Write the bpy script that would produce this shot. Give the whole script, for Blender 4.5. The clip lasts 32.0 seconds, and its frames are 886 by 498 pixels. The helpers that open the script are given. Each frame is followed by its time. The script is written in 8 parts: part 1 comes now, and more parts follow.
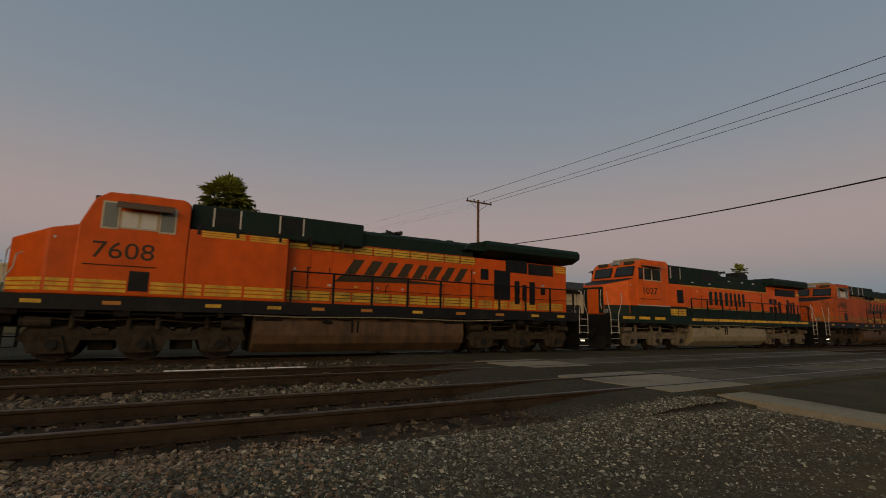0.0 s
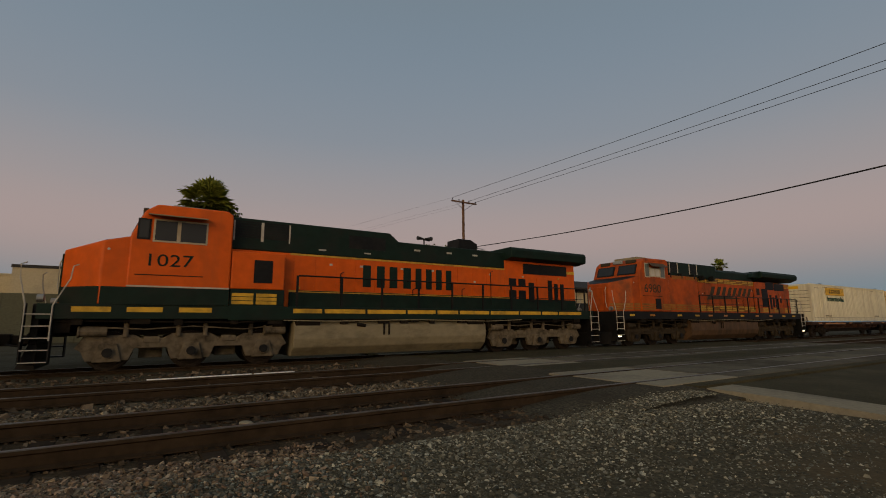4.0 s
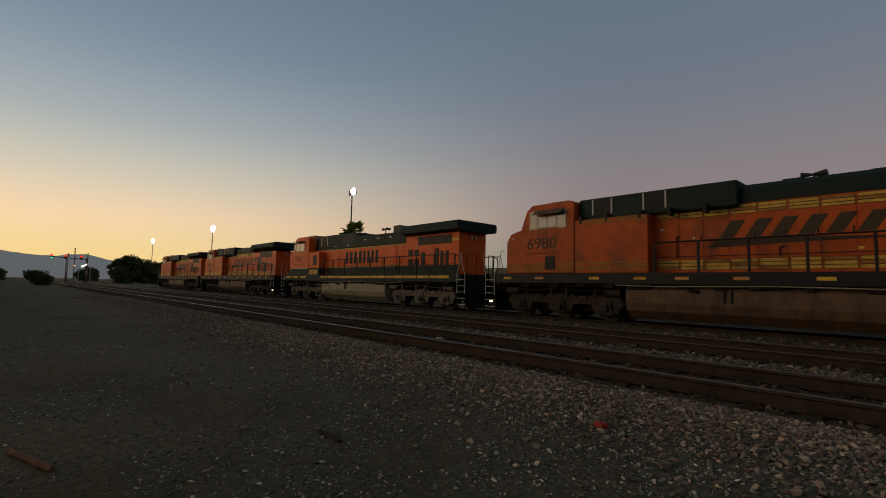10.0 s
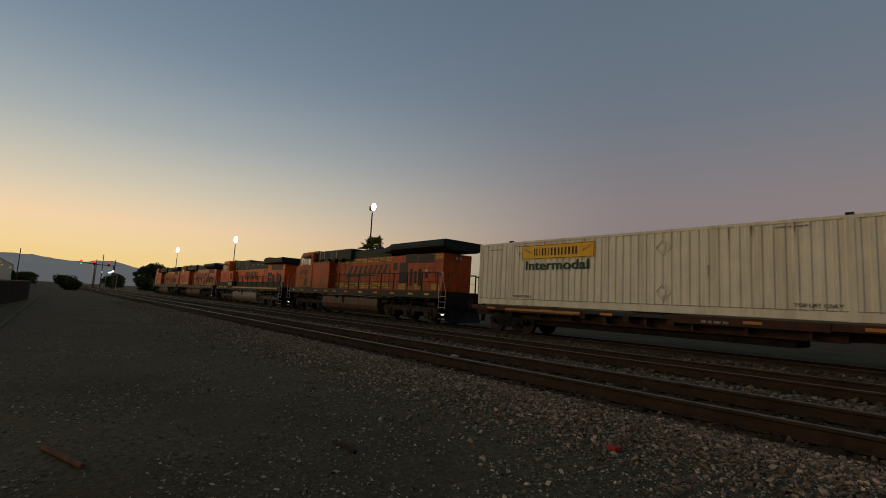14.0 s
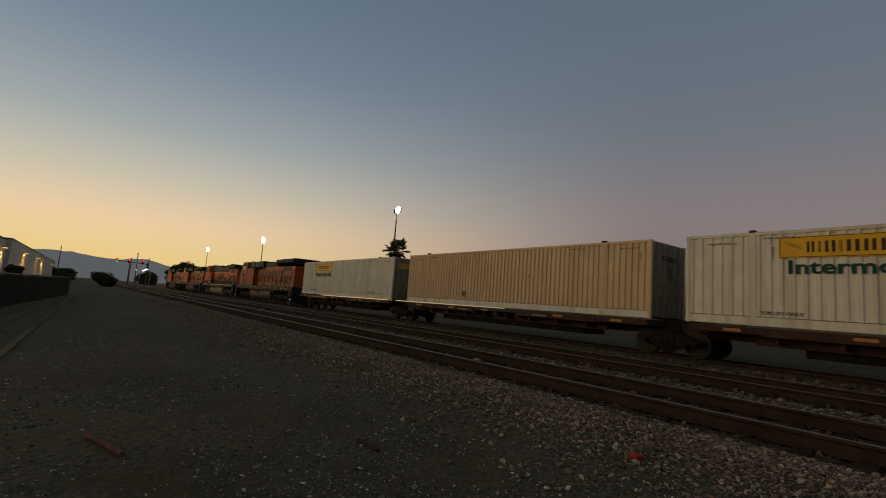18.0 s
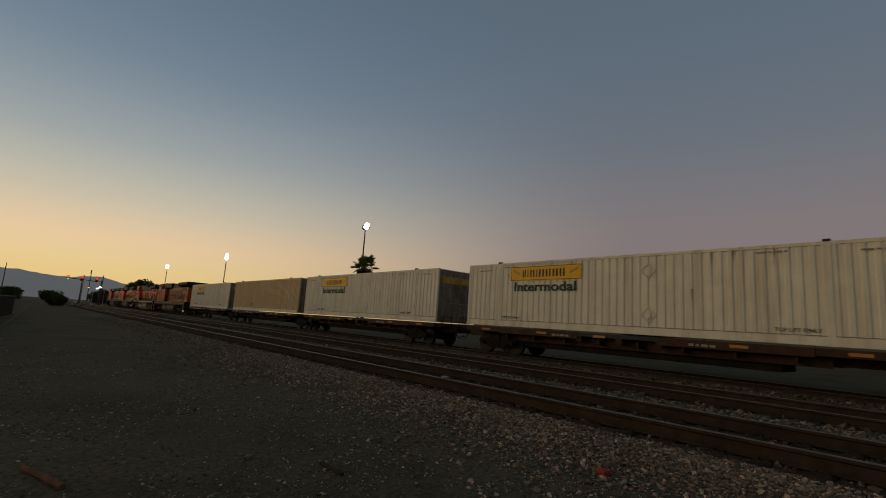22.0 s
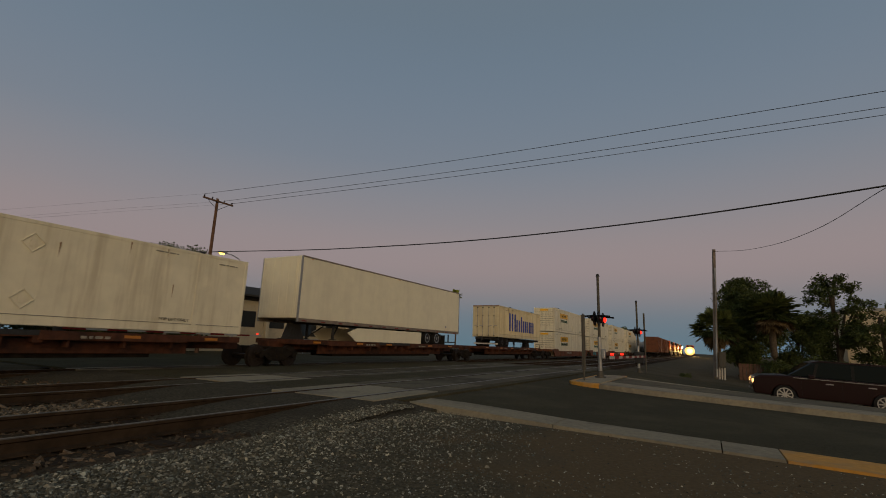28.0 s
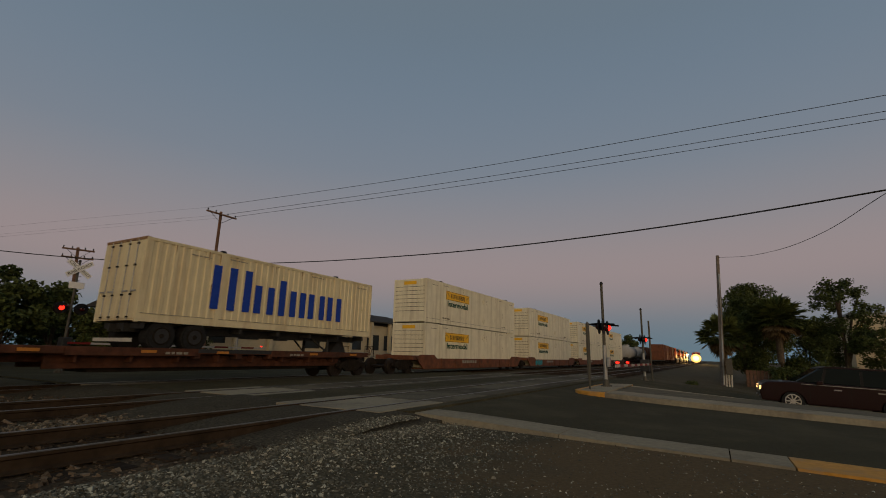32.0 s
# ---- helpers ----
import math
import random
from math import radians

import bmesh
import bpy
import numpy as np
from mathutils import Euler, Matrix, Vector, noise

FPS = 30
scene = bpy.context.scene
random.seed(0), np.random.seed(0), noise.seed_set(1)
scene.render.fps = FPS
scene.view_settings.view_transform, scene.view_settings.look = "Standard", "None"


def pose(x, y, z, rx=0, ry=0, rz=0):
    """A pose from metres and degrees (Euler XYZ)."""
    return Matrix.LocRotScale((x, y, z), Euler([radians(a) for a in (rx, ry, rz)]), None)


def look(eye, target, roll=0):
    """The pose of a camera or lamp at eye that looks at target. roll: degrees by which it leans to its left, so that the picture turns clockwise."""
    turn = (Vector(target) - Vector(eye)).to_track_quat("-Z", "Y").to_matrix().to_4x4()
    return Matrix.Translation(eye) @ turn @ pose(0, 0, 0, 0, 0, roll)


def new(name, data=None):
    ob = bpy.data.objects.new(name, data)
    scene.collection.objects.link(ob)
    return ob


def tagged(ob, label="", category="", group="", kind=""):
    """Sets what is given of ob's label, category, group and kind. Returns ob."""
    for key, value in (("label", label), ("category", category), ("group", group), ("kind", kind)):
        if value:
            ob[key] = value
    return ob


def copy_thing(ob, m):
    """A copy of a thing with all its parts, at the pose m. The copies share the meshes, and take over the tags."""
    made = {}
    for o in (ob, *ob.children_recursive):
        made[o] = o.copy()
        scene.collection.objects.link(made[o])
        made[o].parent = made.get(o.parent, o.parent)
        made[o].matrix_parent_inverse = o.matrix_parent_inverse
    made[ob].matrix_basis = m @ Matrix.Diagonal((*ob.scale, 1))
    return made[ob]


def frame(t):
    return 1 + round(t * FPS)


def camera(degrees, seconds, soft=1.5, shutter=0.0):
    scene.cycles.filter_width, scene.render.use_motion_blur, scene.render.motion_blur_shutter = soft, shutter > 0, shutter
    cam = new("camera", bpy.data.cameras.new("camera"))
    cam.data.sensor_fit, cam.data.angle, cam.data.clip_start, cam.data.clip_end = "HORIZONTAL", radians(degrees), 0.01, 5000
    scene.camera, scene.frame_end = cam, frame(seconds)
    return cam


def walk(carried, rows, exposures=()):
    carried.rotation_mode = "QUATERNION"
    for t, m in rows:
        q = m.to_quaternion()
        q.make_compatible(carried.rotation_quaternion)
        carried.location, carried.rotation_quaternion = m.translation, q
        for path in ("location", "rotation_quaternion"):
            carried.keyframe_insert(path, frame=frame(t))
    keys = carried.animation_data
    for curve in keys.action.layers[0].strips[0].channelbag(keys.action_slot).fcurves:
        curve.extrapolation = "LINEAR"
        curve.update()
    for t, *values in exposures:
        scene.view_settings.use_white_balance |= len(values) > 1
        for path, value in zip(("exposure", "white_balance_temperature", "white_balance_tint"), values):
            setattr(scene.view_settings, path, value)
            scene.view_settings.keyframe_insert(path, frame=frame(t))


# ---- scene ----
cam = camera(86.80, 32.0, soft=0.95, shutter=0.15)
PATH = [
    (0, pose(0.391, 0.477, 1.035, 99.02, -0.99, -30.33)),
    (0.5, pose(0.399, 0.607, 1.035, 98.98, -0.93, -34.06)),
    (1, pose(0.416, 0.603, 1.035, 99.09, -0.42, -37.28)),
    (1.5, pose(0.415, 0.605, 1.035, 99.06, 0.37, -39.78)),
    (2, pose(0.418, 0.604, 1.035, 98.69, 0.76, -40.64)),
    (2.5, pose(0.403, 0.601, 1.035, 98.57, 0.79, -40.03)),
    (3, pose(0.385, 0.610, 1.035, 98.61, 0.52, -38.28)),
    (3.5, pose(0.379, 0.619, 1.035, 98.94, 0.42, -35.80)),
    (5.5, pose(0.292, 0.249, 1.035, 98.26, -0.22, -14.23)),
    (6, pose(0.311, 0.215, 1.035, 97.73, -0.31, -7.38)),
    (6.5, pose(0.315, 0.216, 1.035, 97.04, 0.29, -1.35)),
    (7, pose(0.281, 0.209, 1.035, 96.13, 0.10, 4.24)),
    (7.5, pose(0.281, 0.130, 1.035, 95.81, -0.02, 11.60)),
    (8, pose(0.143, 0.111, 1.035, 96.01, -1.12, 20.38)),
    (8.5, pose(0.061, 0.047, 1.035, 95.94, -1.34, 29.06)),
    (9, pose(0.010, 0.035, 1.035, 95.16, -1.16, 36.91)),
    (9.5, pose(0.005, 0.017, 1.035, 94.82, -1.04, 43.22)),
    (10, pose(-0.001, 0.006, 1.035, 94.47, -1.16, 47.68)),
    (10.5, pose(0.003, 0.008, 1.035, 94.98, -1.13, 50.04)),
    (11, pose(0.006, 0.004, 1.035, 95.79, -1.70, 50.69)),
    (11.5, pose(0.012, 0.009, 1.035, 96.33, -2.04, 49.61)),
    (12, pose(0.008, 0.007, 1.035, 96.22, -1.84, 48.74)),
    (12.5, pose(0.005, 0.013, 1.035, 95.89, -1.29, 48.50)),
    (13, pose(0.000, 0.000, 1.035, 95.65, -1.21, 47.94)),
    (13.5, pose(0.038, -0.032, 1.035, 96.19, -2.40, 48.23)),
    (15.5, pose(0.123, -0.108, 1.035, 96.58, -1.71, 55.13)),
    (16, pose(0.147, -0.103, 1.035, 96.48, -1.58, 55.58)),
    (16.5, pose(0.139, -0.107, 1.035, 96.62, -1.92, 55.56)),
    (17, pose(0.139, -0.110, 1.035, 96.83, -2.74, 55.19)),
    (17.5, pose(0.136, -0.113, 1.035, 96.67, -3.54, 54.45)),
    (18, pose(0.126, -0.112, 1.035, 96.71, -4.20, 52.47)),
    (18.5, pose(0.132, -0.126, 1.035, 96.91, -4.35, 50.31)),
    (19, pose(0.165, -0.120, 1.035, 97.31, -3.99, 49.39)),
    (19.5, pose(0.179, -0.118, 1.035, 97.83, -3.76, 49.25)),
    (20, pose(0.182, -0.113, 1.035, 98.14, -3.53, 49.56)),
    (20.5, pose(0.172, -0.112, 1.035, 98.23, -3.54, 49.54)),
    (21, pose(0.150, -0.107, 1.035, 98.36, -3.38, 49.91)),
    (21.5, pose(0.097, -0.101, 1.035, 98.74, -3.61, 50.14)),
    (22, pose(0.110, -0.079, 1.035, 98.99, -3.68, 48.71)),
    (22.5, pose(0.149, 0.004, 1.035, 101.10, -3.13, 35.58)),
    (23, pose(0.345, 0.048, 1.035, 103.27, -2.57, 14.56)),
    (23.5, pose(0.454, 0.058, 1.035, 104.12, -0.27, -9.55)),
    (24, pose(0.503, 0.113, 1.035, 103.57, 0.73, -31.20)),
    (24.5, pose(0.537, 0.144, 1.035, 102.23, 0.50, -43.24)),
    (25, pose(0.557, 0.117, 1.035, 101.38, -0.35, -50.50)),
    (25.5, pose(0.534, 0.125, 1.035, 101.44, -1.65, -55.16)),
    (26, pose(0.518, 0.124, 1.035, 101.63, -2.47, -58.13)),
    (26.5, pose(0.499, 0.122, 1.035, 101.89, -3.05, -59.90)),
    (28.5, pose(0.545, 0.109, 1.035, 101.48, -1.80, -61.40)),
    (29, pose(0.507, 0.105, 1.035, 101.63, -1.17, -60.91)),
    (29.5, pose(0.506, 0.102, 1.035, 101.93, -1.14, -60.39)),
    (30, pose(0.512, 0.108, 1.035, 102.32, -1.22, -60.29)),
    (30.5, pose(0.526, 0.112, 1.035, 102.69, -1.55, -60.71)),
    (31, pose(0.514, 0.104, 1.035, 102.79, -1.66, -60.96)),
    (31.5, pose(0.515, 0.102, 1.035, 102.78, -1.65, -60.82)),
    (32, pose(0.512, 0.103, 1.035, 102.70, -1.37, -60.67)),
]
EXPOSURES = [(0, 0.36, 6900, 10), (5, 0.42, 6900, 10), (7, 0.4, 6700, 10), (9, 0.04, 6450, 11), (11, -0.14, 6450, 11), (13, -0.14, 6450, 11), (16, -0.26, 6500, 10), (21, -0.26, 6500, 10), (22.5, -0.34, 6500, 10), (23.2, -0.26, 6500, 10), (24, 0.02, 6600, 10), (25, 0.1, 6500, 10), (32, 0.12, 6500, 10)]
walk(cam, PATH, EXPOSURES)

# ---- world and light ----
RAIL_T, RAIL_M, RAIL_N = -0.18, -0.06, 0.0       # rail-head heights of the three tracks
Y_N, Y_M, Y_T = 6.82, 11.30, 17.59               # track centre lines
GAUGE = 1.505


def build_world():
    world = bpy.data.worlds.new("dusk_sky")
    scene.world = world
    world.use_nodes = True
    nt = world.node_tree
    nt.nodes.clear()
    out = nt.nodes.new("ShaderNodeOutputWorld")
    bg = nt.nodes.new("ShaderNodeBackground")
    co = nt.nodes.new("ShaderNodeTexCoord")
    sep = nt.nodes.new("ShaderNodeSeparateXYZ")
    nt.links.new(co.outputs["Generated"], sep.inputs[0])

    def ramp(stops):
        r = nt.nodes.new("ShaderNodeValToRGB")
        r.color_ramp.interpolation = "B_SPLINE"
        el = r.color_ramp.elements
        while len(el) < len(stops):
            el.new(0.5)
        for e, (p, c) in zip(el, stops):
            e.position, e.color = p, (*c, 1)
        return r

    # by elevation (0 at the horizon, 1 at the zenith): towards the afterglow, and away from it
    west = ramp([(0.0, (1.34, 0.62, 0.20)), (0.045, (1.28, 0.735, 0.30)), (0.10, (1.06, 0.745, 0.43)), (0.18, (0.71, 0.655, 0.50)),
                 (0.28, (0.405, 0.46, 0.475)), (0.42, (0.20, 0.275, 0.36)), (0.64, (0.110, 0.172, 0.256)), (1.0, (0.130, 0.138, 0.128))])
    east = ramp([(0.0, (0.100, 0.167, 0.208)), (0.065, (0.142, 0.175, 0.205)), (0.115, (0.236, 0.208, 0.212)), (0.17, (0.290, 0.229, 0.228)), (0.25, (0.245, 0.224, 0.234)),
                 (0.37, (0.170, 0.203, 0.246)), (0.60, (0.118, 0.172, 0.232)), (1.0, (0.130, 0.138, 0.128))])
    nt.links.new(sep.outputs["Z"], west.inputs[0])
    nt.links.new(sep.outputs["Z"], east.inputs[0])
    # how near a direction lies to the place where the sun went down
    glow = nt.nodes.new("ShaderNodeVectorMath")
    glow.operation = "DOT_PRODUCT"
    glow.inputs[1].default_value = (-0.93, -0.37, 0.0)
    nt.links.new(co.outputs["Generated"], glow.inputs[0])
    side = nt.nodes.new("ShaderNodeMapRange")
    side.interpolation_type = "SMOOTHSTEP"
    side.inputs["From Min"].default_value, side.inputs["From Max"].default_value = 0.05, 0.97
    nt.links.new(glow.outputs["Value"], side.inputs["Value"])
    mix = nt.nodes.new("ShaderNodeMix")
    mix.data_type = "RGBA"
    nt.links.new(side.outputs[0], mix.inputs["Factor"])
    nt.links.new(east.outputs[0], mix.inputs["A"])
    nt.links.new(west.outputs[0], mix.inputs["B"])
    nt.links.new(mix.outputs["Result"], bg.inputs["Color"])
    bg.inputs["Strength"].default_value = 1.0
    nt.links.new(bg.outputs[0], out.inputs["Surface"])


def build_afterglow():
    """The broad warm light of the sky where the sun went down."""
    lamp = bpy.data.lights.new("afterglow", "SUN")
    lamp.energy, lamp.angle, lamp.color = 1.0, radians(40), (1.0, 0.67, 0.36)
    ob = new("afterglow", lamp)
    ob.matrix_basis = look((0, 0, 0), (0.72, 0.66, -0.15))


build_world()
build_afterglow()

# ---- materials ----
def material(name, colour, rough=0.6, metal=0.0, vary=0.25, grain=8.0, dirt=None, dirt_amount=0.4, dirt_scale=1.2, bump=0.0, bump_scale=40.0,
             per_object=0.0, per_island=0.0, streak=(1, 1, 1), emit=None, emit_strength=0.0, alpha_glass=False, coat=0.0, dirt_edges=(0.45, 0.7), specks=0.0, second=None):
    """A procedural surface: base colour varied at a fine and a coarse scale, a second colour for dirt or rust in streaks, and bump."""
    m = bpy.data.materials.new(name)
    m.use_nodes = True
    nt = m.node_tree
    b = nt.nodes["Principled BSDF"]
    b.inputs["Roughness"].default_value, b.inputs["Metallic"].default_value = rough, metal
    b.inputs["Specular IOR Level"].default_value = 0.06 if rough >= 0.8 else 0.2 if rough >= 0.4 else 0.5
    if coat:
        b.inputs["Coat Weight"].default_value = coat
    co = nt.nodes.new("ShaderNodeTexCoord")
    fine = nt.nodes.new("ShaderNodeTexNoise")
    fine.inputs["Scale"].default_value, fine.inputs["Detail"].default_value = grain, 6
    nt.links.new(co.outputs["Object"], fine.inputs["Vector"])
    dark = nt.nodes.new("ShaderNodeMapRange")
    dark.inputs["From Min"].default_value, dark.inputs["From Max"].default_value = 0.3, 0.7
    dark.inputs["To Min"].default_value, dark.inputs["To Max"].default_value = 1 - vary, 1 + vary * 0.6
    nt.links.new(fine.outputs["Fac"], dark.inputs["Value"])
    value = dark.outputs[0]
    for amount, node, socket in ((per_object, "ShaderNodeObjectInfo", "Random"), (per_island, "ShaderNodeNewGeometry", "Random Per Island")):
        if amount:
            info = nt.nodes.new(node)
            rng = nt.nodes.new("ShaderNodeMapRange")
            source = info.outputs[socket]
            if specks:
                pw = nt.nodes.new("ShaderNodeMath")
                pw.operation = "POWER"
                pw.inputs[1].default_value = 7.0
                nt.links.new(source, pw.inputs[0])
                ad = nt.nodes.new("ShaderNodeMath")
                ad.operation = "MULTIPLY_ADD"
                ad.inputs[1].default_value = specks
                nt.links.new(pw.outputs[0], ad.inputs[0])
                nt.links.new(source, ad.inputs[2])
                source = ad.outputs[0]
                rng.clamp = False
            rng.inputs["To Min"].default_value, rng.inputs["To Max"].default_value = 1 - amount, 1 + amount
            nt.links.new(source, rng.inputs["Value"])
            mul = nt.nodes.new("ShaderNodeMath")
            mul.operation = "MULTIPLY"
            nt.links.new(value, mul.inputs[0])
            nt.links.new(rng.outputs[0], mul.inputs[1])
            value = mul.outputs[0]
    mix = nt.nodes.new("ShaderNodeMix")
    mix.data_type, mix.blend_type = "RGBA", "MULTIPLY"
    mix.inputs["Factor"].default_value = 1.0
    mix.inputs["A"].default_value = (*colour, 1)
    nt.links.new(value, mix.inputs["B"])
    if second:
        # pieces of another stone among the first
        geo, spread, pick, blend = (nt.nodes.new(k) for k in ("ShaderNodeNewGeometry", "ShaderNodeMath", "ShaderNodeMath", "ShaderNodeMix"))
        spread.operation, pick.operation, blend.data_type = "MULTIPLY", "FRACT", "RGBA"
        spread.inputs[1].default_value = 37.3
        nt.links.new(geo.outputs["Random Per Island"], spread.inputs[0])
        nt.links.new(spread.outputs[0], pick.inputs[0])
        nt.links.new(pick.outputs[0], blend.inputs["Factor"])
        blend.inputs["A"].default_value, blend.inputs["B"].default_value = (*colour, 1), (*second, 1)
        nt.links.new(blend.outputs["Result"], mix.inputs["A"])
    last = mix.outputs["Result"]
    if dirt:
        mp = nt.nodes.new("ShaderNodeMapping")
        mp.inputs["Scale"].default_value = streak
        coarse = nt.nodes.new("ShaderNodeTexNoise")
        coarse.inputs["Scale"].default_value, coarse.inputs["Detail"].default_value, coarse.inputs["Roughness"].default_value = dirt_scale, 8, 0.65
        nt.links.new(co.outputs["Object"], mp.inputs["Vector"])
        nt.links.new(mp.outputs[0], coarse.inputs["Vector"])
        edge = nt.nodes.new("ShaderNodeMapRange")
        edge.interpolation_type = "SMOOTHSTEP"
        edge.inputs["From Min"].default_value, edge.inputs["From Max"].default_value = dirt_edges
        edge.inputs["To Max"].default_value = dirt_amount
        nt.links.new(coarse.outputs["Fac"], edge.inputs["Value"])
        over = nt.nodes.new("ShaderNodeMix")
        over.data_type = "RGBA"
        nt.links.new(edge.outputs[0], over.inputs["Factor"])
        nt.links.new(last, over.inputs["A"])
        over.inputs["B"].default_value = (*dirt, 1)
        last = over.outputs["Result"]
    nt.links.new(last, b.inputs["Base Color"])
    if bump:
        bn = nt.nodes.new("ShaderNodeBump")
        bt = nt.nodes.new("ShaderNodeTexNoise")
        bt.inputs["Scale"].default_value, bt.inputs["Detail"].default_value = bump_scale, 5
        nt.links.new(co.outputs["Object"], bt.inputs["Vector"])
        nt.links.new(bt.outputs["Fac"], bn.inputs["Height"])
        bn.inputs["Strength"].default_value = bump
        bn.inputs["Distance"].default_value = 0.02
        nt.links.new(bn.outputs[0], b.inputs["Normal"])
    if emit:
        b.inputs["Emission Color"].default_value = (*emit, 1)
        b.inputs["Emission Strength"].default_value = emit_strength
    if alpha_glass:
        b.inputs["Transmission Weight"].default_value = 0.0
    return m


ORANGE = material("orange_paint", (0.60, 0.086, 0.004), 0.45, vary=0.14, grain=3, dirt=(0.36, 0.06, 0.006), dirt_amount=0.5, dirt_scale=0.7, streak=(1.6, 1.6, 0.5), bump=0.05)
ORANGE_GRIMY = material("grimy_orange_paint", (0.42, 0.072, 0.007), 0.55, vary=0.25, grain=3, dirt=(0.11, 0.040, 0.016), dirt_amount=0.8, dirt_scale=0.8, streak=(1.0, 1.0, 0.7), bump=0.05)
ORANGE_B = material("orange_paint_faded", (0.66, 0.102, 0.006), 0.5, vary=0.14, grain=3, dirt=(0.45, 0.09, 0.015), dirt_amount=0.5, dirt_scale=0.8, streak=(1.6, 1.6, 0.5), bump=0.05)
GREEN = material("dark_green_paint", (0.006, 0.019, 0.013), 0.65, vary=0.3, grain=3, dirt=(0.017, 0.017, 0.014), dirt_amount=0.6, dirt_scale=0.9, bump=0.05)
YELLOW = material("yellow_paint", (0.66, 0.385, 0.04), 0.5, vary=0.2, grain=4, dirt=(0.16, 0.10, 0.03), dirt_amount=0.6, dirt_scale=1.4)
YELLOW_DULL = material("dulled_yellow_paint", (0.54, 0.32, 0.045), 0.55, vary=0.25, grain=4, dirt=(0.10, 0.07, 0.03), dirt_amount=0.7, dirt_scale=1.5)
BLACK = material("black_paint", (0.008, 0.008, 0.008), 0.55, vary=0.3, dirt=(0.024, 0.020, 0.016), dirt_amount=0.6)
UNDER = material("grimy_running_gear", (0.016, 0.013, 0.010), 0.8, vary=0.4, grain=6, dirt=(0.03, 0.022, 0.015), dirt_amount=0.6, dirt_scale=2.0, bump=0.3)
TRUCK = material("dark_truck_casting", (0.046, 0.035, 0.023), 0.8, vary=0.3, grain=5, dirt=(0.016, 0.012, 0.009), dirt_amount=0.8, dirt_scale=2.2, bump=0.3)
TRUCK_DUSTY = material("dusty_truck_casting", (0.15, 0.122, 0.085), 0.8, vary=0.3, grain=5, dirt=(0.03, 0.024, 0.017), dirt_amount=0.85, dirt_scale=2.2, bump=0.3)
TANK_GREY = material("grey_fuel_tank_paint", (0.25, 0.212, 0.135), 0.55, vary=0.12, grain=4, dirt=(0.10, 0.080, 0.050), dirt_amount=0.6, dirt_scale=1.1, streak=(1, 1, 2.2))
TANK_BROWN = material("rusty_fuel_tank", (0.10, 0.058, 0.031), 0.6, vary=0.3, grain=3, dirt=(0.045, 0.029, 0.018), dirt_amount=0.8, dirt_scale=1.0, streak=(2.5, 1, 0.5))
STEEL = material("worn_steel", (0.35, 0.33, 0.31), 0.35, metal=0.9, vary=0.2)
WHEEL = material("wheel_steel", (0.030, 0.023, 0.018), 0.6, metal=0.4, vary=0.3, dirt=(0.034, 0.021, 0.013), dirt_amount=0.6)
WHITE_RAIL = material("white_grab_rail", (0.46, 0.43, 0.37), 0.5, vary=0.15)
CONTAINER = material("cream_container_paint", (0.72, 0.665, 0.49), 0.5, vary=0.08, grain=2, dirt=(0.44, 0.37, 0.24), dirt_amount=0.55, dirt_scale=1.1, streak=(2.6, 2.6, 0.16), bump=0.12, bump_scale=1.6)
TAN = material("tan_container_paint", (0.66, 0.47, 0.235), 0.5, vary=0.08, grain=2, dirt=(0.44, 0.29, 0.14), dirt_amount=0.4, dirt_scale=0.7, streak=(2.2, 2.2, 0.22))
TRAILER = material("white_trailer_panel", (0.75, 0.70, 0.52), 0.4, vary=0.05, grain=2, dirt=(0.55, 0.50, 0.38), dirt_amount=0.35, dirt_scale=0.5, streak=(1.5, 1.5, 0.25))
BLUE = material("blue_lettering_paint", (0.012, 0.045, 0.30), 0.5, vary=0.12)
SIGN_YELLOW = material("yellow_panel_paint", (0.76, 0.42, 0.015), 0.45, vary=0.08)
RUST_RUN = material("thin_rust_run", (0.30, 0.19, 0.10), 0.8, vary=0.4, grain=14)
CODE_GREY = material("faint_grey_stencil", (0.26, 0.24, 0.19), 0.6, vary=0.3)
LETTER_DARK = material("dark_lettering", (0.05, 0.036, 0.018), 0.6, vary=0.2)
LETTER_GREEN = material("dark_green_lettering", (0.008, 0.06, 0.035), 0.55, vary=0.15)
CAR_BROWN = material("brown_spine_car_steel", (0.060, 0.026, 0.014), 0.7, vary=0.35, grain=4, dirt=(0.022, 0.015, 0.011), dirt_amount=0.7, dirt_scale=1.6, bump=0.15)
DECK_RUST = material("dark_rusty_flat_car", (0.080, 0.030, 0.015), 0.75, vary=0.4, grain=4, dirt=(0.018, 0.012, 0.009), dirt_amount=0.85, dirt_scale=0.9, bump=0.15)
WELL_BROWN = material("rust_brown_well_car", (0.15, 0.055, 0.026), 0.7, vary=0.3, grain=3, dirt=(0.05, 0.027, 0.016), dirt_amount=0.7, dirt_scale=1.2, bump=0.1)
REFLECT = material("amber_reflector", (0.42, 0.16, 0.015), 0.3, vary=0.05)
RUBBER = material("tyre_rubber", (0.02, 0.02, 0.02), 0.8, vary=0.3)
GLASS = material("tinted_window_glass", (0.025, 0.028, 0.03), 0.06, vary=0.02)
GLASS.node_tree.nodes["Principled BSDF"].inputs["Specular IOR Level"].default_value = 0.25
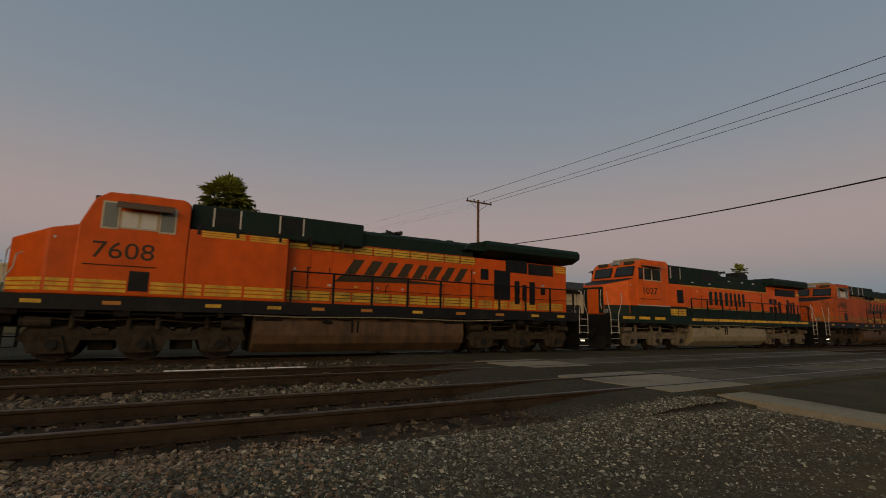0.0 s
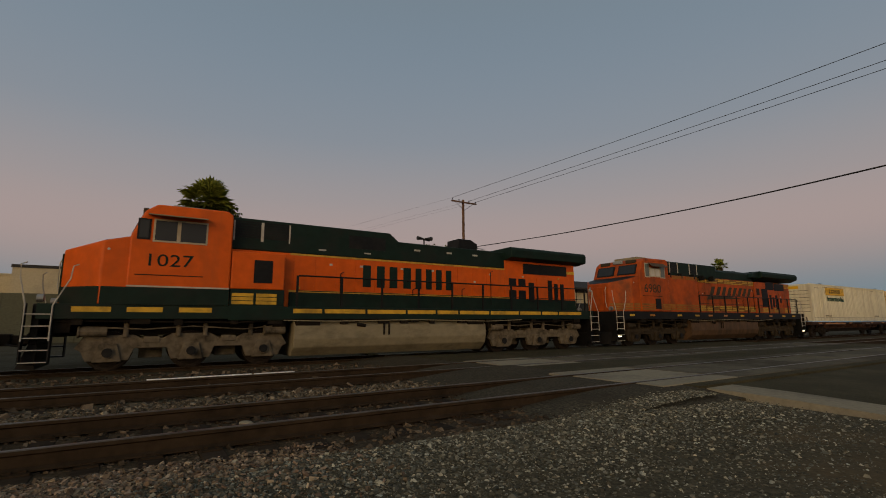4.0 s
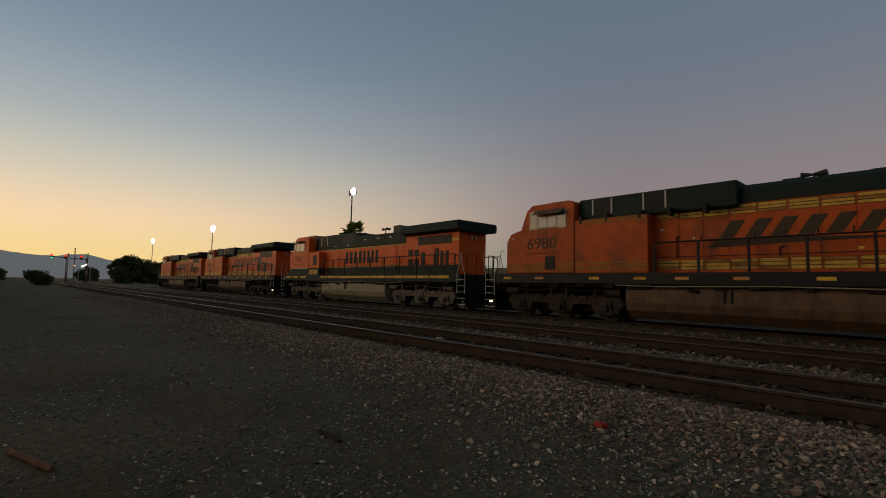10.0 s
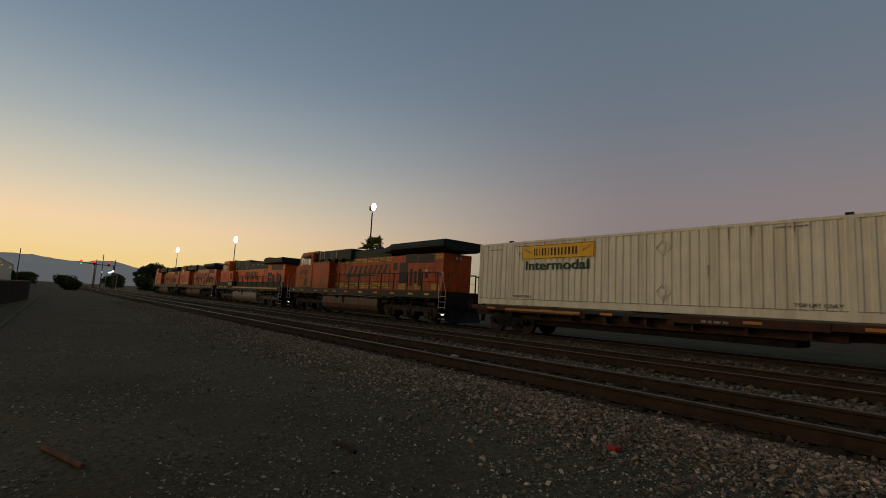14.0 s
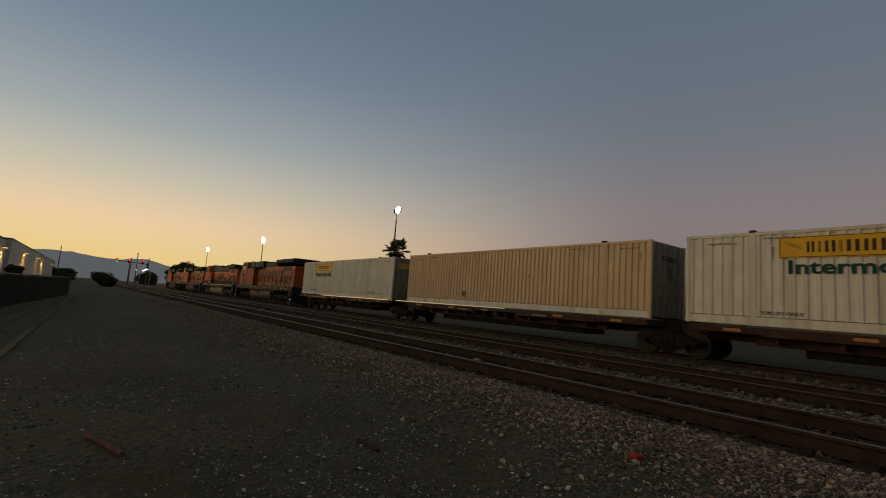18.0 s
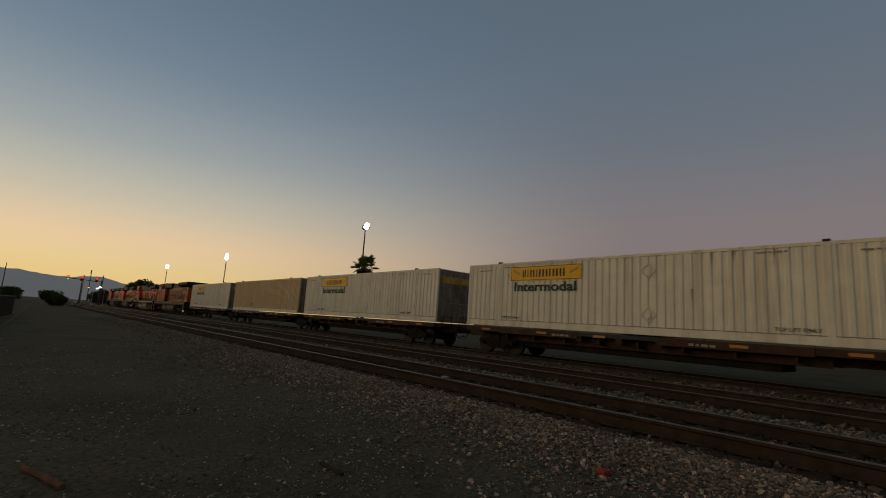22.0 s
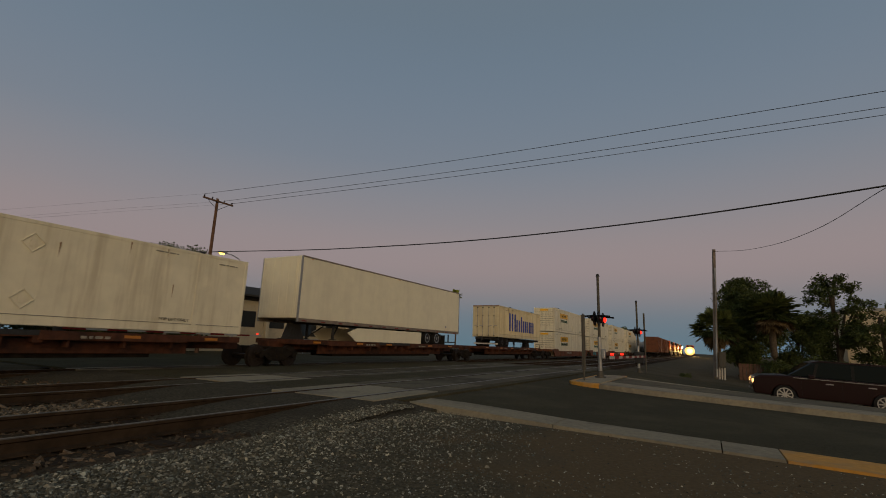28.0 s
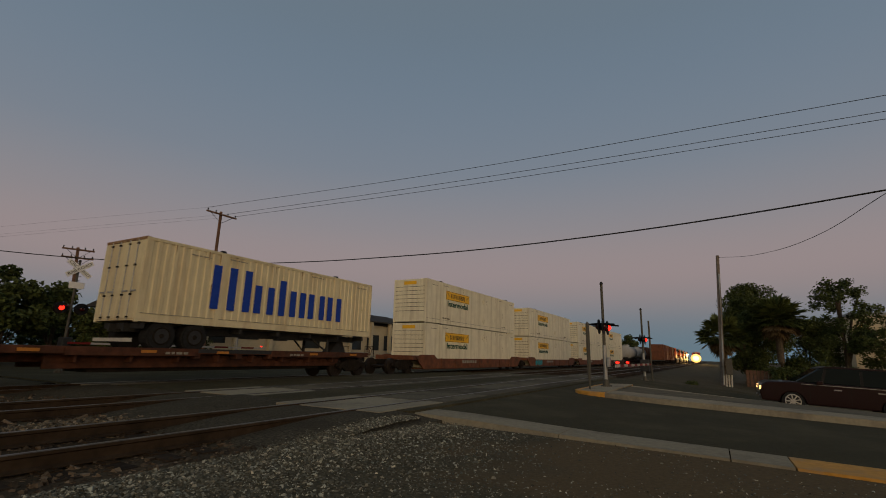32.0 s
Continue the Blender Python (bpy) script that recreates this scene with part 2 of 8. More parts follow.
RAIL_GREY = material("dull_grey_trailer_rail", (0.21, 0.175, 0.14), 0.6, vary=0.2, grain=5, dirt=(0.10, 0.08, 0.06), dirt_amount=0.6, dirt_scale=1.5)
FRAME_CREAM = material("cream_window_frame", (0.45, 0.38, 0.27), 0.5, vary=0.15)
PANE_DIM = material("dim_window_glass", (0.13, 0.14, 0.12), 0.12, vary=0.05)
PANE_PALE = material("pale_window_shade", (0.52, 0.50, 0.45), 0.35, vary=0.05)
SHADE_BROWN = material("brown_sun_shade", (0.10, 0.065, 0.04), 0.7, vary=0.2)
LAMP_CORE = material("lit_headlight_core", (1, 0.9, 0.6), 0.4, emit=(1.0, 0.74, 0.25), emit_strength=3.0)
GLASS_SKY = material("cab_window_glass", (0.25, 0.26, 0.27), 0.08, vary=0.05)
GRAVEL = material("crushed_rock", (0.205, 0.168, 0.114), 0.85, vary=0.25, grain=20, per_island=0.5, specks=1.2, second=(0.19, 0.128, 0.090), dirt=(0.085, 0.062, 0.040), dirt_amount=0.6, dirt_scale=0.6)
GROUND = material("gravelly_dirt", (0.092, 0.078, 0.050), 0.9, vary=0.5, grain=26, dirt=(0.052, 0.042, 0.023), dirt_amount=0.9, dirt_scale=0.35, bump=0.9, bump_scale=30)
BALLAST = material("rust_stained_ballast", (0.072, 0.053, 0.033), 0.9, vary=0.5, grain=22, dirt=(0.030, 0.022, 0.013), dirt_amount=0.8, dirt_scale=0.9, bump=1.0, bump_scale=26)
DIRT = material("brown_dirt", (0.081, 0.057, 0.039), 0.95, vary=0.3, grain=14, dirt=(0.111, 0.081, 0.055), dirt_amount=0.6, dirt_scale=0.8, bump=0.6, bump_scale=30)
ASPHALT = material("worn_asphalt", (0.058, 0.050, 0.028), 0.85, vary=0.35, grain=30, dirt=(0.092, 0.079, 0.045), dirt_amount=0.7, dirt_scale=0.5, bump=0.4, bump_scale=80)
CONCRETE = material("weathered_concrete", (0.29, 0.25, 0.175), 0.85, vary=0.15, grain=12, dirt=(0.14, 0.12, 0.095), dirt_amount=0.7, dirt_scale=0.9, bump=0.2, bump_scale=60, per_object=0.12)
KERB_YELLOW = material("yellow_kerb_paint", (0.55, 0.27, 0.045), 0.7, vary=0.2, grain=10, dirt=(0.25, 0.18, 0.11), dirt_amount=0.7, dirt_scale=2.5)
RAIL_SIDE = material("rusty_rail", (0.046, 0.031, 0.019), 0.8, vary=0.3, dirt=(0.02, 0.014, 0.009), dirt_amount=0.7)
RAIL_TOP = material("worn_rail_head", (0.16, 0.135, 0.11), 0.42, metal=0.8, vary=0.25, dirt=(0.06, 0.04, 0.028), dirt_amount=0.8, dirt_scale=2.0)
TIE = material("weathered_timber_tie", (0.034, 0.024, 0.016), 0.9, vary=0.35, grain=5, per_object=0.35, streak=(1, 6, 1), dirt=(0.055, 0.040, 0.027), dirt_amount=0.6, dirt_scale=2)
WOOD_POLE = material("weathered_pole_wood", (0.15, 0.085, 0.055), 0.85, vary=0.3, grain=6, dirt=(0.07, 0.045, 0.03), dirt_amount=0.6, streak=(4, 4, 0.4))
GALV = material("galvanised_steel", (0.34, 0.34, 0.33), 0.45, metal=0.7, vary=0.15)
MAST = material("dull_grey_mast_paint", (0.085, 0.078, 0.062), 0.6, metal=0.2, vary=0.2)
# door steel with blotchy dirt, darkened for the end facing away from the glow
DOOR_SHADE = material("shade_dark_door_steel", (0.20, 0.175, 0.13), 0.6, vary=0.3, grain=4, dirt=(0.07, 0.055, 0.04), dirt_amount=0.7, dirt_scale=1.2)
DARK_METAL = material("dark_painted_metal", (0.03, 0.03, 0.03), 0.6, vary=0.25)
LEAF = material("green_leaf", (0.105, 0.125, 0.028), 0.6, vary=0.3, per_island=0.45)
LEAF_DARK = material("dark_leaf", (0.058, 0.074, 0.020), 0.65, vary=0.3, per_island=0.45)
PALM_LEAF = material("palm_frond_leaf", (0.18, 0.20, 0.032), 0.55, vary=0.3, per_island=0.35)
PALM_DEAD = material("dry_palm_skirt", (0.12, 0.085, 0.045), 0.8, vary=0.3, per_island=0.35)
BARK = material("bark", (0.09, 0.07, 0.05), 0.9, vary=0.35, bump=0.5)
STUCCO = material("cream_stucco", (0.50, 0.43, 0.29), 0.9, vary=0.1, dirt=(0.28, 0.24, 0.19), dirt_amount=0.5, dirt_scale=0.4)
WALL_GREY = material("grey_wall_paint", (0.30, 0.30, 0.29), 0.85, vary=0.1, dirt=(0.2, 0.2, 0.19), dirt_amount=0.5, dirt_scale=0.3)
ROOF_DARK = material("dark_roof", (0.05, 0.048, 0.045), 0.85, vary=0.2)
# distance haze on the hills comes from an even glow in the material
MOUNTAIN = material("haze_glow_slope", (0.16, 0.17, 0.18), 1.0, vary=0.12, grain=0.01, emit=(0.92, 0.94, 0.94), emit_strength=0.105)
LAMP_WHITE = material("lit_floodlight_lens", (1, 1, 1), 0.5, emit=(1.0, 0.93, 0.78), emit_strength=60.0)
LAMP_STEP = material("lit_step_lamp", (1, 1, 0.9), 0.5, emit=(1.0, 0.85, 0.55), emit_strength=2.5)
LAMP_AMBER = material("lit_amber_lens", (1, 0.6, 0.2), 0.5, emit=(1.0, 0.55, 0.12), emit_strength=3.0)
LAMP_RED = material("lit_red_lens", (0.8, 0.02, 0.01), 0.4, emit=(1.0, 0.022, 0.010), emit_strength=2.4)
LAMP_GREEN = material("lit_green_lens", (0.02, 0.6, 0.25), 0.4, emit=(0.03, 0.8, 0.32), emit_strength=1.2)
LAMP_HEAD = material("lit_headlight_glare", (1, 0.9, 0.6), 0.4, emit=(1.0, 0.50, 0.10), emit_strength=1.25)
RED_PAINT = material("red_paint", (0.5, 0.03, 0.02), 0.5)
DARK_LENS = material("unlit_red_lens", (0.05, 0.004, 0.003), 0.2)
GATE_RED = material("dull_red_gate_paint", (0.16, 0.014, 0.011), 0.6, vary=0.2)
GATE_WHITE = material("dull_white_gate_paint", (0.42, 0.40, 0.36), 0.6, vary=0.2)
WHITE_PAINT = material("white_paint", (0.72, 0.70, 0.66), 0.6, vary=0.1)
MAROON = material("maroon_car_paint", (0.014, 0.0035, 0.0035), 0.3, coat=0.25, vary=0.05)

def add_bare_patch(m, colour, centre, radii):
    """A patch of another soil with a ragged rim, laid into a ground material about a place."""
    nt = m.node_tree
    b = nt.nodes["Principled BSDF"]
    was = b.inputs["Base Color"].links[0].from_socket
    co = nt.nodes.new("ShaderNodeTexCoord")
    mp = nt.nodes.new("ShaderNodeMapping")
    mp.vector_type = "TEXTURE"
    mp.inputs["Location"].default_value, mp.inputs["Scale"].default_value = (*centre, 0), (*radii, 50)
    nt.links.new(co.outputs["Object"], mp.inputs["Vector"])
    ln = nt.nodes.new("ShaderNodeVectorMath")
    ln.operation = "LENGTH"
    nt.links.new(mp.outputs[0], ln.inputs[0])
    rag = nt.nodes.new("ShaderNodeTexNoise")
    rag.inputs["Scale"].default_value, rag.inputs["Detail"].default_value = 0.9, 7
    nt.links.new(co.outputs["Object"], rag.inputs["Vector"])
    add = nt.nodes.new("ShaderNodeMath")
    nt.links.new(ln.outputs["Value"], add.inputs[0])
    nt.links.new(rag.outputs["Fac"], add.inputs[1])
    edge = nt.nodes.new("ShaderNodeMapRange")
    edge.interpolation_type = "SMOOTHSTEP"
    edge.inputs["From Min"].default_value, edge.inputs["From Max"].default_value = 1.65, 1.2
    nt.links.new(add.outputs[0], edge.inputs["Value"])
    grain = nt.nodes.new("ShaderNodeTexNoise")
    grain.inputs["Scale"].default_value, grain.inputs["Detail"].default_value = 18, 6
    nt.links.new(co.outputs["Object"], grain.inputs["Vector"])
    tone = nt.nodes.new("ShaderNodeMix")
    tone.data_type = "RGBA"
    tone.inputs["A"].default_value, tone.inputs["B"].default_value = (*[c * 0.6 for c in colour], 1), (*[c * 1.4 for c in colour], 1)
    nt.links.new(grain.outputs["Fac"], tone.inputs["Factor"])
    over = nt.nodes.new("ShaderNodeMix")
    over.data_type = "RGBA"
    nt.links.new(edge.outputs[0], over.inputs["Factor"])
    nt.links.new(was, over.inputs["A"])
    nt.links.new(tone.outputs["Result"], over.inputs["B"])
    nt.links.new(over.outputs["Result"], b.inputs["Base Color"])


add_bare_patch(GROUND, (0.118, 0.083, 0.044), (6.6, -1.6), (3.6, 4.6))

MAROON.node_tree.nodes["Principled BSDF"].inputs["Specular IOR Level"].default_value = 0.2

# ---- mesh helpers ----
def box(bm, x0, x1, y0, y1, z0, z1, bevel=0.0):
    """Adds a box, its edges rounded off by bevel."""
    v = [bm.verts.new((x, y, z)) for x in (x0, x1) for y in (y0, y1) for z in (z0, z1)]
    f = [bm.faces.new([v[i] for i in q]) for q in ((0, 1, 3, 2), (4, 6, 7, 5), (0, 4, 5, 1), (2, 3, 7, 6), (0, 2, 6, 4), (1, 5, 7, 3))]
    if bevel:
        bmesh.ops.bevel(bm, geom=list({e for q in f for e in q.edges}), offset=bevel, segments=2, affect="EDGES", profile=0.5)
    return bm


def prism(bm, outline, y0, y1, bevel=0.0, axis="y"):
    """Adds an outline of (x, z) pushed along y from y0 to y1 (axis y), or of (y, z) pushed along x (axis x)."""
    def at(p, d):
        return (p[0], d, p[1]) if axis == "y" else (d, p[0], p[1]) if axis == "x" else (p[0], p[1], d)
    a = [bm.verts.new(at(p, y0)) for p in outline]
    b = [bm.verts.new(at(p, y1)) for p in outline]
    n = len(a)
    faces = [bm.faces.new(a), bm.faces.new(b[::-1])] + [bm.faces.new((a[i], b[i], b[(i + 1) % n], a[(i + 1) % n])) for i in range(n)]
    bmesh.ops.recalc_face_normals(bm, faces=faces)
    if bevel:
        bmesh.ops.bevel(bm, geom=list({e for q in faces for e in q.edges}), offset=bevel, segments=2, affect="EDGES", profile=0.5)
    return bm


def rod(bm, p, q, r, sides=8, r2=None, caps=True):
    """Adds a round bar from p to q."""
    p, q = Vector(p), Vector(q)
    d = q - p
    m = Matrix.Translation((p + q) / 2) @ d.to_track_quat("Z", "Y").to_matrix().to_4x4()
    bmesh.ops.create_cone(bm, cap_ends=caps, segments=sides, radius1=r, radius2=r if r2 is None else r2, depth=d.length, matrix=m)
    return bm


def faceted(bm, plan, low, high, bevel=0.0):
    """Adds a block over a plan of (x, y), its underside and top given as heights along x."""
    a = [bm.verts.new((x, y, low(x))) for x, y in plan]
    b = [bm.verts.new((x, y, high(x))) for x, y in plan]
    n = len(plan)
    faces = [bm.faces.new(a), bm.faces.new(b[::-1])] + [bm.faces.new((a[i], b[i], b[(i + 1) % n], a[(i + 1) % n])) for i in range(n)]
    bmesh.ops.recalc_face_normals(bm, faces=faces)
    if bevel:
        bmesh.ops.bevel(bm, geom=list({e for q in faces for e in q.edges}), offset=bevel, segments=2, affect="EDGES", profile=0.5)
    return bm


def pipe(bm, points, r, sides=6):
    """Adds a bent bar through the points."""
    rings = []
    pts = [Vector(p) for p in points]
    for i, p in enumerate(pts):
        d = (pts[min(i + 1, len(pts) - 1)] - pts[max(i - 1, 0)]).normalized()
        m = d.to_track_quat("Z", "Y").to_matrix()
        rings.append([bm.verts.new(p + m @ Vector((r * math.cos(2 * math.pi * k / sides), r * math.sin(2 * math.pi * k / sides), 0))) for k in range(sides)])
    for a, b in zip(rings, rings[1:]):
        for k in range(sides):
            bm.faces.new((a[k], a[(k + 1) % sides], b[(k + 1) % sides], b[k]))
    bm.faces.new(rings[0][::-1])
    bm.faces.new(rings[-1])
    return bm


def ball(bm, c, r, sub=2, scale=(1, 1, 1)):
    bmesh.ops.create_icosphere(bm, subdivisions=sub, radius=r, matrix=Matrix.Translation(c) @ Matrix.Diagonal((*scale, 1)))
    return bm


def mesh_of(name, bm, mat, smooth=False):
    me = bpy.data.meshes.new(name)
    bm.to_mesh(me)
    bm.free()
    me.materials.append(mat)
    if smooth:
        for p in me.polygons:
            p.use_smooth = True
    return me


def part(name, bm, mat, parent, label="", at=None, smooth=False):
    """Links a bmesh as one mesh object under a thing or a part."""
    ob = new(name, bm if isinstance(bm, bpy.types.Mesh) else mesh_of(name, bm, mat, smooth))
    ob.parent = parent
    if at is not None:
        ob.matrix_basis = at
    if label:
        ob["label"] = label
    return ob


def thing(name, label, category, at=None, group="", kind=""):
    """An empty at a thing's base, for its parts."""
    ob = new(name)
    if at is not None:
        ob.matrix_basis = at
    return tagged(ob, label, category, group, kind)


def solo(name, bm, mat, label="", category="", at=None, group="", kind="", smooth=False):
    """A thing, or a piece of the setting, of one mesh."""
    ob = new(name, mesh_of(name, bm, mat, smooth))
    if at is not None:
        ob.matrix_basis = at
    return tagged(ob, label, category, group, kind)


def letters(name, text, size, mat, parent, at, label="", width=None, depth=0.004, bold=0.0):
    """Writing as a thin raised mesh, its middle at the pose, facing the pose's +z."""
    cu = bpy.data.curves.new(name, "FONT")
    cu.body, cu.size, cu.extrude, cu.align_x, cu.align_y, cu.resolution_u = text, size, depth, "CENTER", "CENTER", 3
    cu.offset = bold
    tmp = bpy.data.objects.new(name, cu)
    me = bpy.data.meshes.new_from_object(tmp)
    bpy.data.objects.remove(tmp)
    bpy.data.curves.remove(cu)
    if width:
        xs = [v.co.x for v in me.vertices]
        k = width / (max(xs) - min(xs))
        for v in me.vertices:
            v.co.x *= k
    me.materials.clear()
    me.materials.append(mat)
    ob = new(name, me)
    ob.parent, ob.matrix_basis = parent, at
    if label:
        ob["label"] = label
    return ob


def smooth01(a, b, x):
    t = min(1, max(0, (x - a) / (b - a)))
    return t * t * (3 - 2 * t)


def ground_z(x, y):
    """The lie of the land: level by the tracks, the street falling away from them on the near side."""
    fall = (0.018 + 0.032 * smooth01(8, 24, x) + 0.04 * smooth01(19, 25, x)) * smooth01(3, 8.5, x)
    return -0.14 - fall * max(0, min(4 - y, 9)) - 0.04 * smooth01(9, 20, y) - 0.12 * smooth01(4.9, 5.3, y) * (1 - smooth01(19, 20, y))

# ---- the ground, tracks and street ----
def build_ground():
    xs = sorted(set([-3000, -1200, -500, -250, -150] + list(np.arange(-100, 100.1, 5)) + list(np.arange(-12, 40, 1.0)) + [150, 250, 500, 1200, 3000]))
    ys = sorted(set([-3000, -1200, -400, -150, -80, -50] + list(np.arange(-40, 40.1, 5)) + list(np.arange(-10, 22, 1.0)) + [4.5, 4.9, 5.1, 5.3] + [60, 100, 200, 500, 1200, 3000]))
    verts = [(x, y, ground_z(x, y) - (0.12 if 8.9 < x < 31.5 else 0)) for x in xs for y in ys]
    n = len(ys)
    faces = [(i * n + j, (i + 1) * n + j, (i + 1) * n + j + 1, i * n + j + 1) for i in range(len(xs) - 1) for j in range(n - 1)]
    me = bpy.data.meshes.new("ground")
    me.from_pydata(verts, [], faces)
    me.materials.append(GROUND)
    tagged(new("ground", me), "dark gravelly dirt lot beside the railway tracks", "ground", kind="structure")


def sheet(name, mat, x0, x1, y0, y1, lift, label, category, step=1.0, parent=None, rise=0.0, skew=0.0):
    """A piece of paving that follows the lie of the land, with thickness; skew shifts it along x as y grows."""
    nx, ny = max(1, round((x1 - x0) / step)), max(1, round((y1 - y0) / step))
    bm = bmesh.new()
    top = []
    for i in range(nx + 1):
        top.append([])
        for j in range(ny + 1):
            y = y0 + (y1 - y0) * j / ny
            x = x0 + (x1 - x0) * i / nx + skew * max(y, -14)
            top[i].append(bm.verts.new((x, y, ground_z(x, min(4.85, y)) + lift + rise * smooth01(1.5, 5.2, y))))
    for i in range(nx):
        for j in range(ny):
            bm.faces.new((top[i][j], top[i + 1][j], top[i + 1][j + 1], top[i][j + 1]))
    ext = bmesh.ops.extrude_face_region(bm, geom=bm.faces[:])
    for v in ext["geom"]:
        if isinstance(v, bmesh.types.BMVert):
            v.co.z -= 0.3
    bmesh.ops.recalc_face_normals(bm, faces=bm.faces[:])
    if parent:
        return part(name, bm, mat, parent, label)
    return solo(name, bm, mat, label, category, kind="structure")


def rail_mesh(x0, x1):
    """A rail of true profile, with its worn head as a second material."""
    prof = [(-0.07, -0.18), (0.07, -0.18), (0.07, -0.168), (0.012, -0.145), (0.010, -0.055), (0.036, -0.04), (0.036, -0.008), (0.026, 0.0), (-0.026, 0.0), (-0.036, -0.008), (-0.036, -0.04), (-0.010, -0.055), (-0.012, -0.145), (-0.07, -0.168)]
    bm = bmesh.new()
    prism(bm, prof, x0, x1, axis="x")
    me = mesh_of("rail", bm, RAIL_SIDE)
    me.materials.append(RAIL_TOP)
    for p in me.polygons:
        if p.normal.z > 0.5 and p.center.z > -0.02:
            p.material_index = 1
    return me


def build_track(name, yc, zr, label, near):
    track = thing(name, label, "railway track", pose(0, yc, zr), kind="structure")
    for side in (-1, 1):
        part("rail", rail_mesh(-600, 800), None, track, at=pose(0, side * GAUGE / 2, 0))
    bm = bmesh.new()
    prism(bm, [(-2.3, -0.5), (-1.55, -0.205), (1.55, -0.205), (2.3, -0.5)], -600, 800, axis="x")
    part("ballast_bed", bm, BALLAST, track, "rust-stained crushed rock bed")
    bm = bmesh.new()
    box(bm, -0.11, 0.11, -1.3, 1.3, -0.36, -0.182, 0.012)
    tie = mesh_of("tie", bm, TIE)
    bm = bmesh.new()
    box(bm, -0.09, 0.09, -0.17, 0.17, -0.182, -0.166)
    for dx in (-0.05, 0.05):
        for dy in (-0.1, 0.1):
            box(bm, dx - 0.012, dx + 0.012, dy - 0.02, dy + 0.02, -0.168, -0.145)
    plate = mesh_of("tie_plate", bm, RAIL_SIDE)
    rng = random.Random(yc)
    x = -32.0 if near else -10.0
    while x < 8.2:
        t = part("tie", tie, None, track, at=pose(x + rng.uniform(-0.03, 0.03), rng.uniform(-0.05, 0.05), rng.uniform(-0.02, 0.0), 0, 0, rng.uniform(-1.2, 1.2)))
        if near and x > -14:
            for side in (-1, 1):
                part("tie_plate", plate, None, t, at=pose(0, side * GAUGE / 2, 0))
        x += 0.5
    rest = bmesh.new()
    for a, b in ((-160.0, -32.5 if near else -10.5), (31.0, 120.0)):
        x = a
        while x < b:
            box(rest, x - 0.11, x + 0.11, -1.3, 1.3, -0.36, -0.19)
            x += 0.5
    r = part("far_ties", rest, TIE, track)
    r["kind"] = "stuff"
    return track


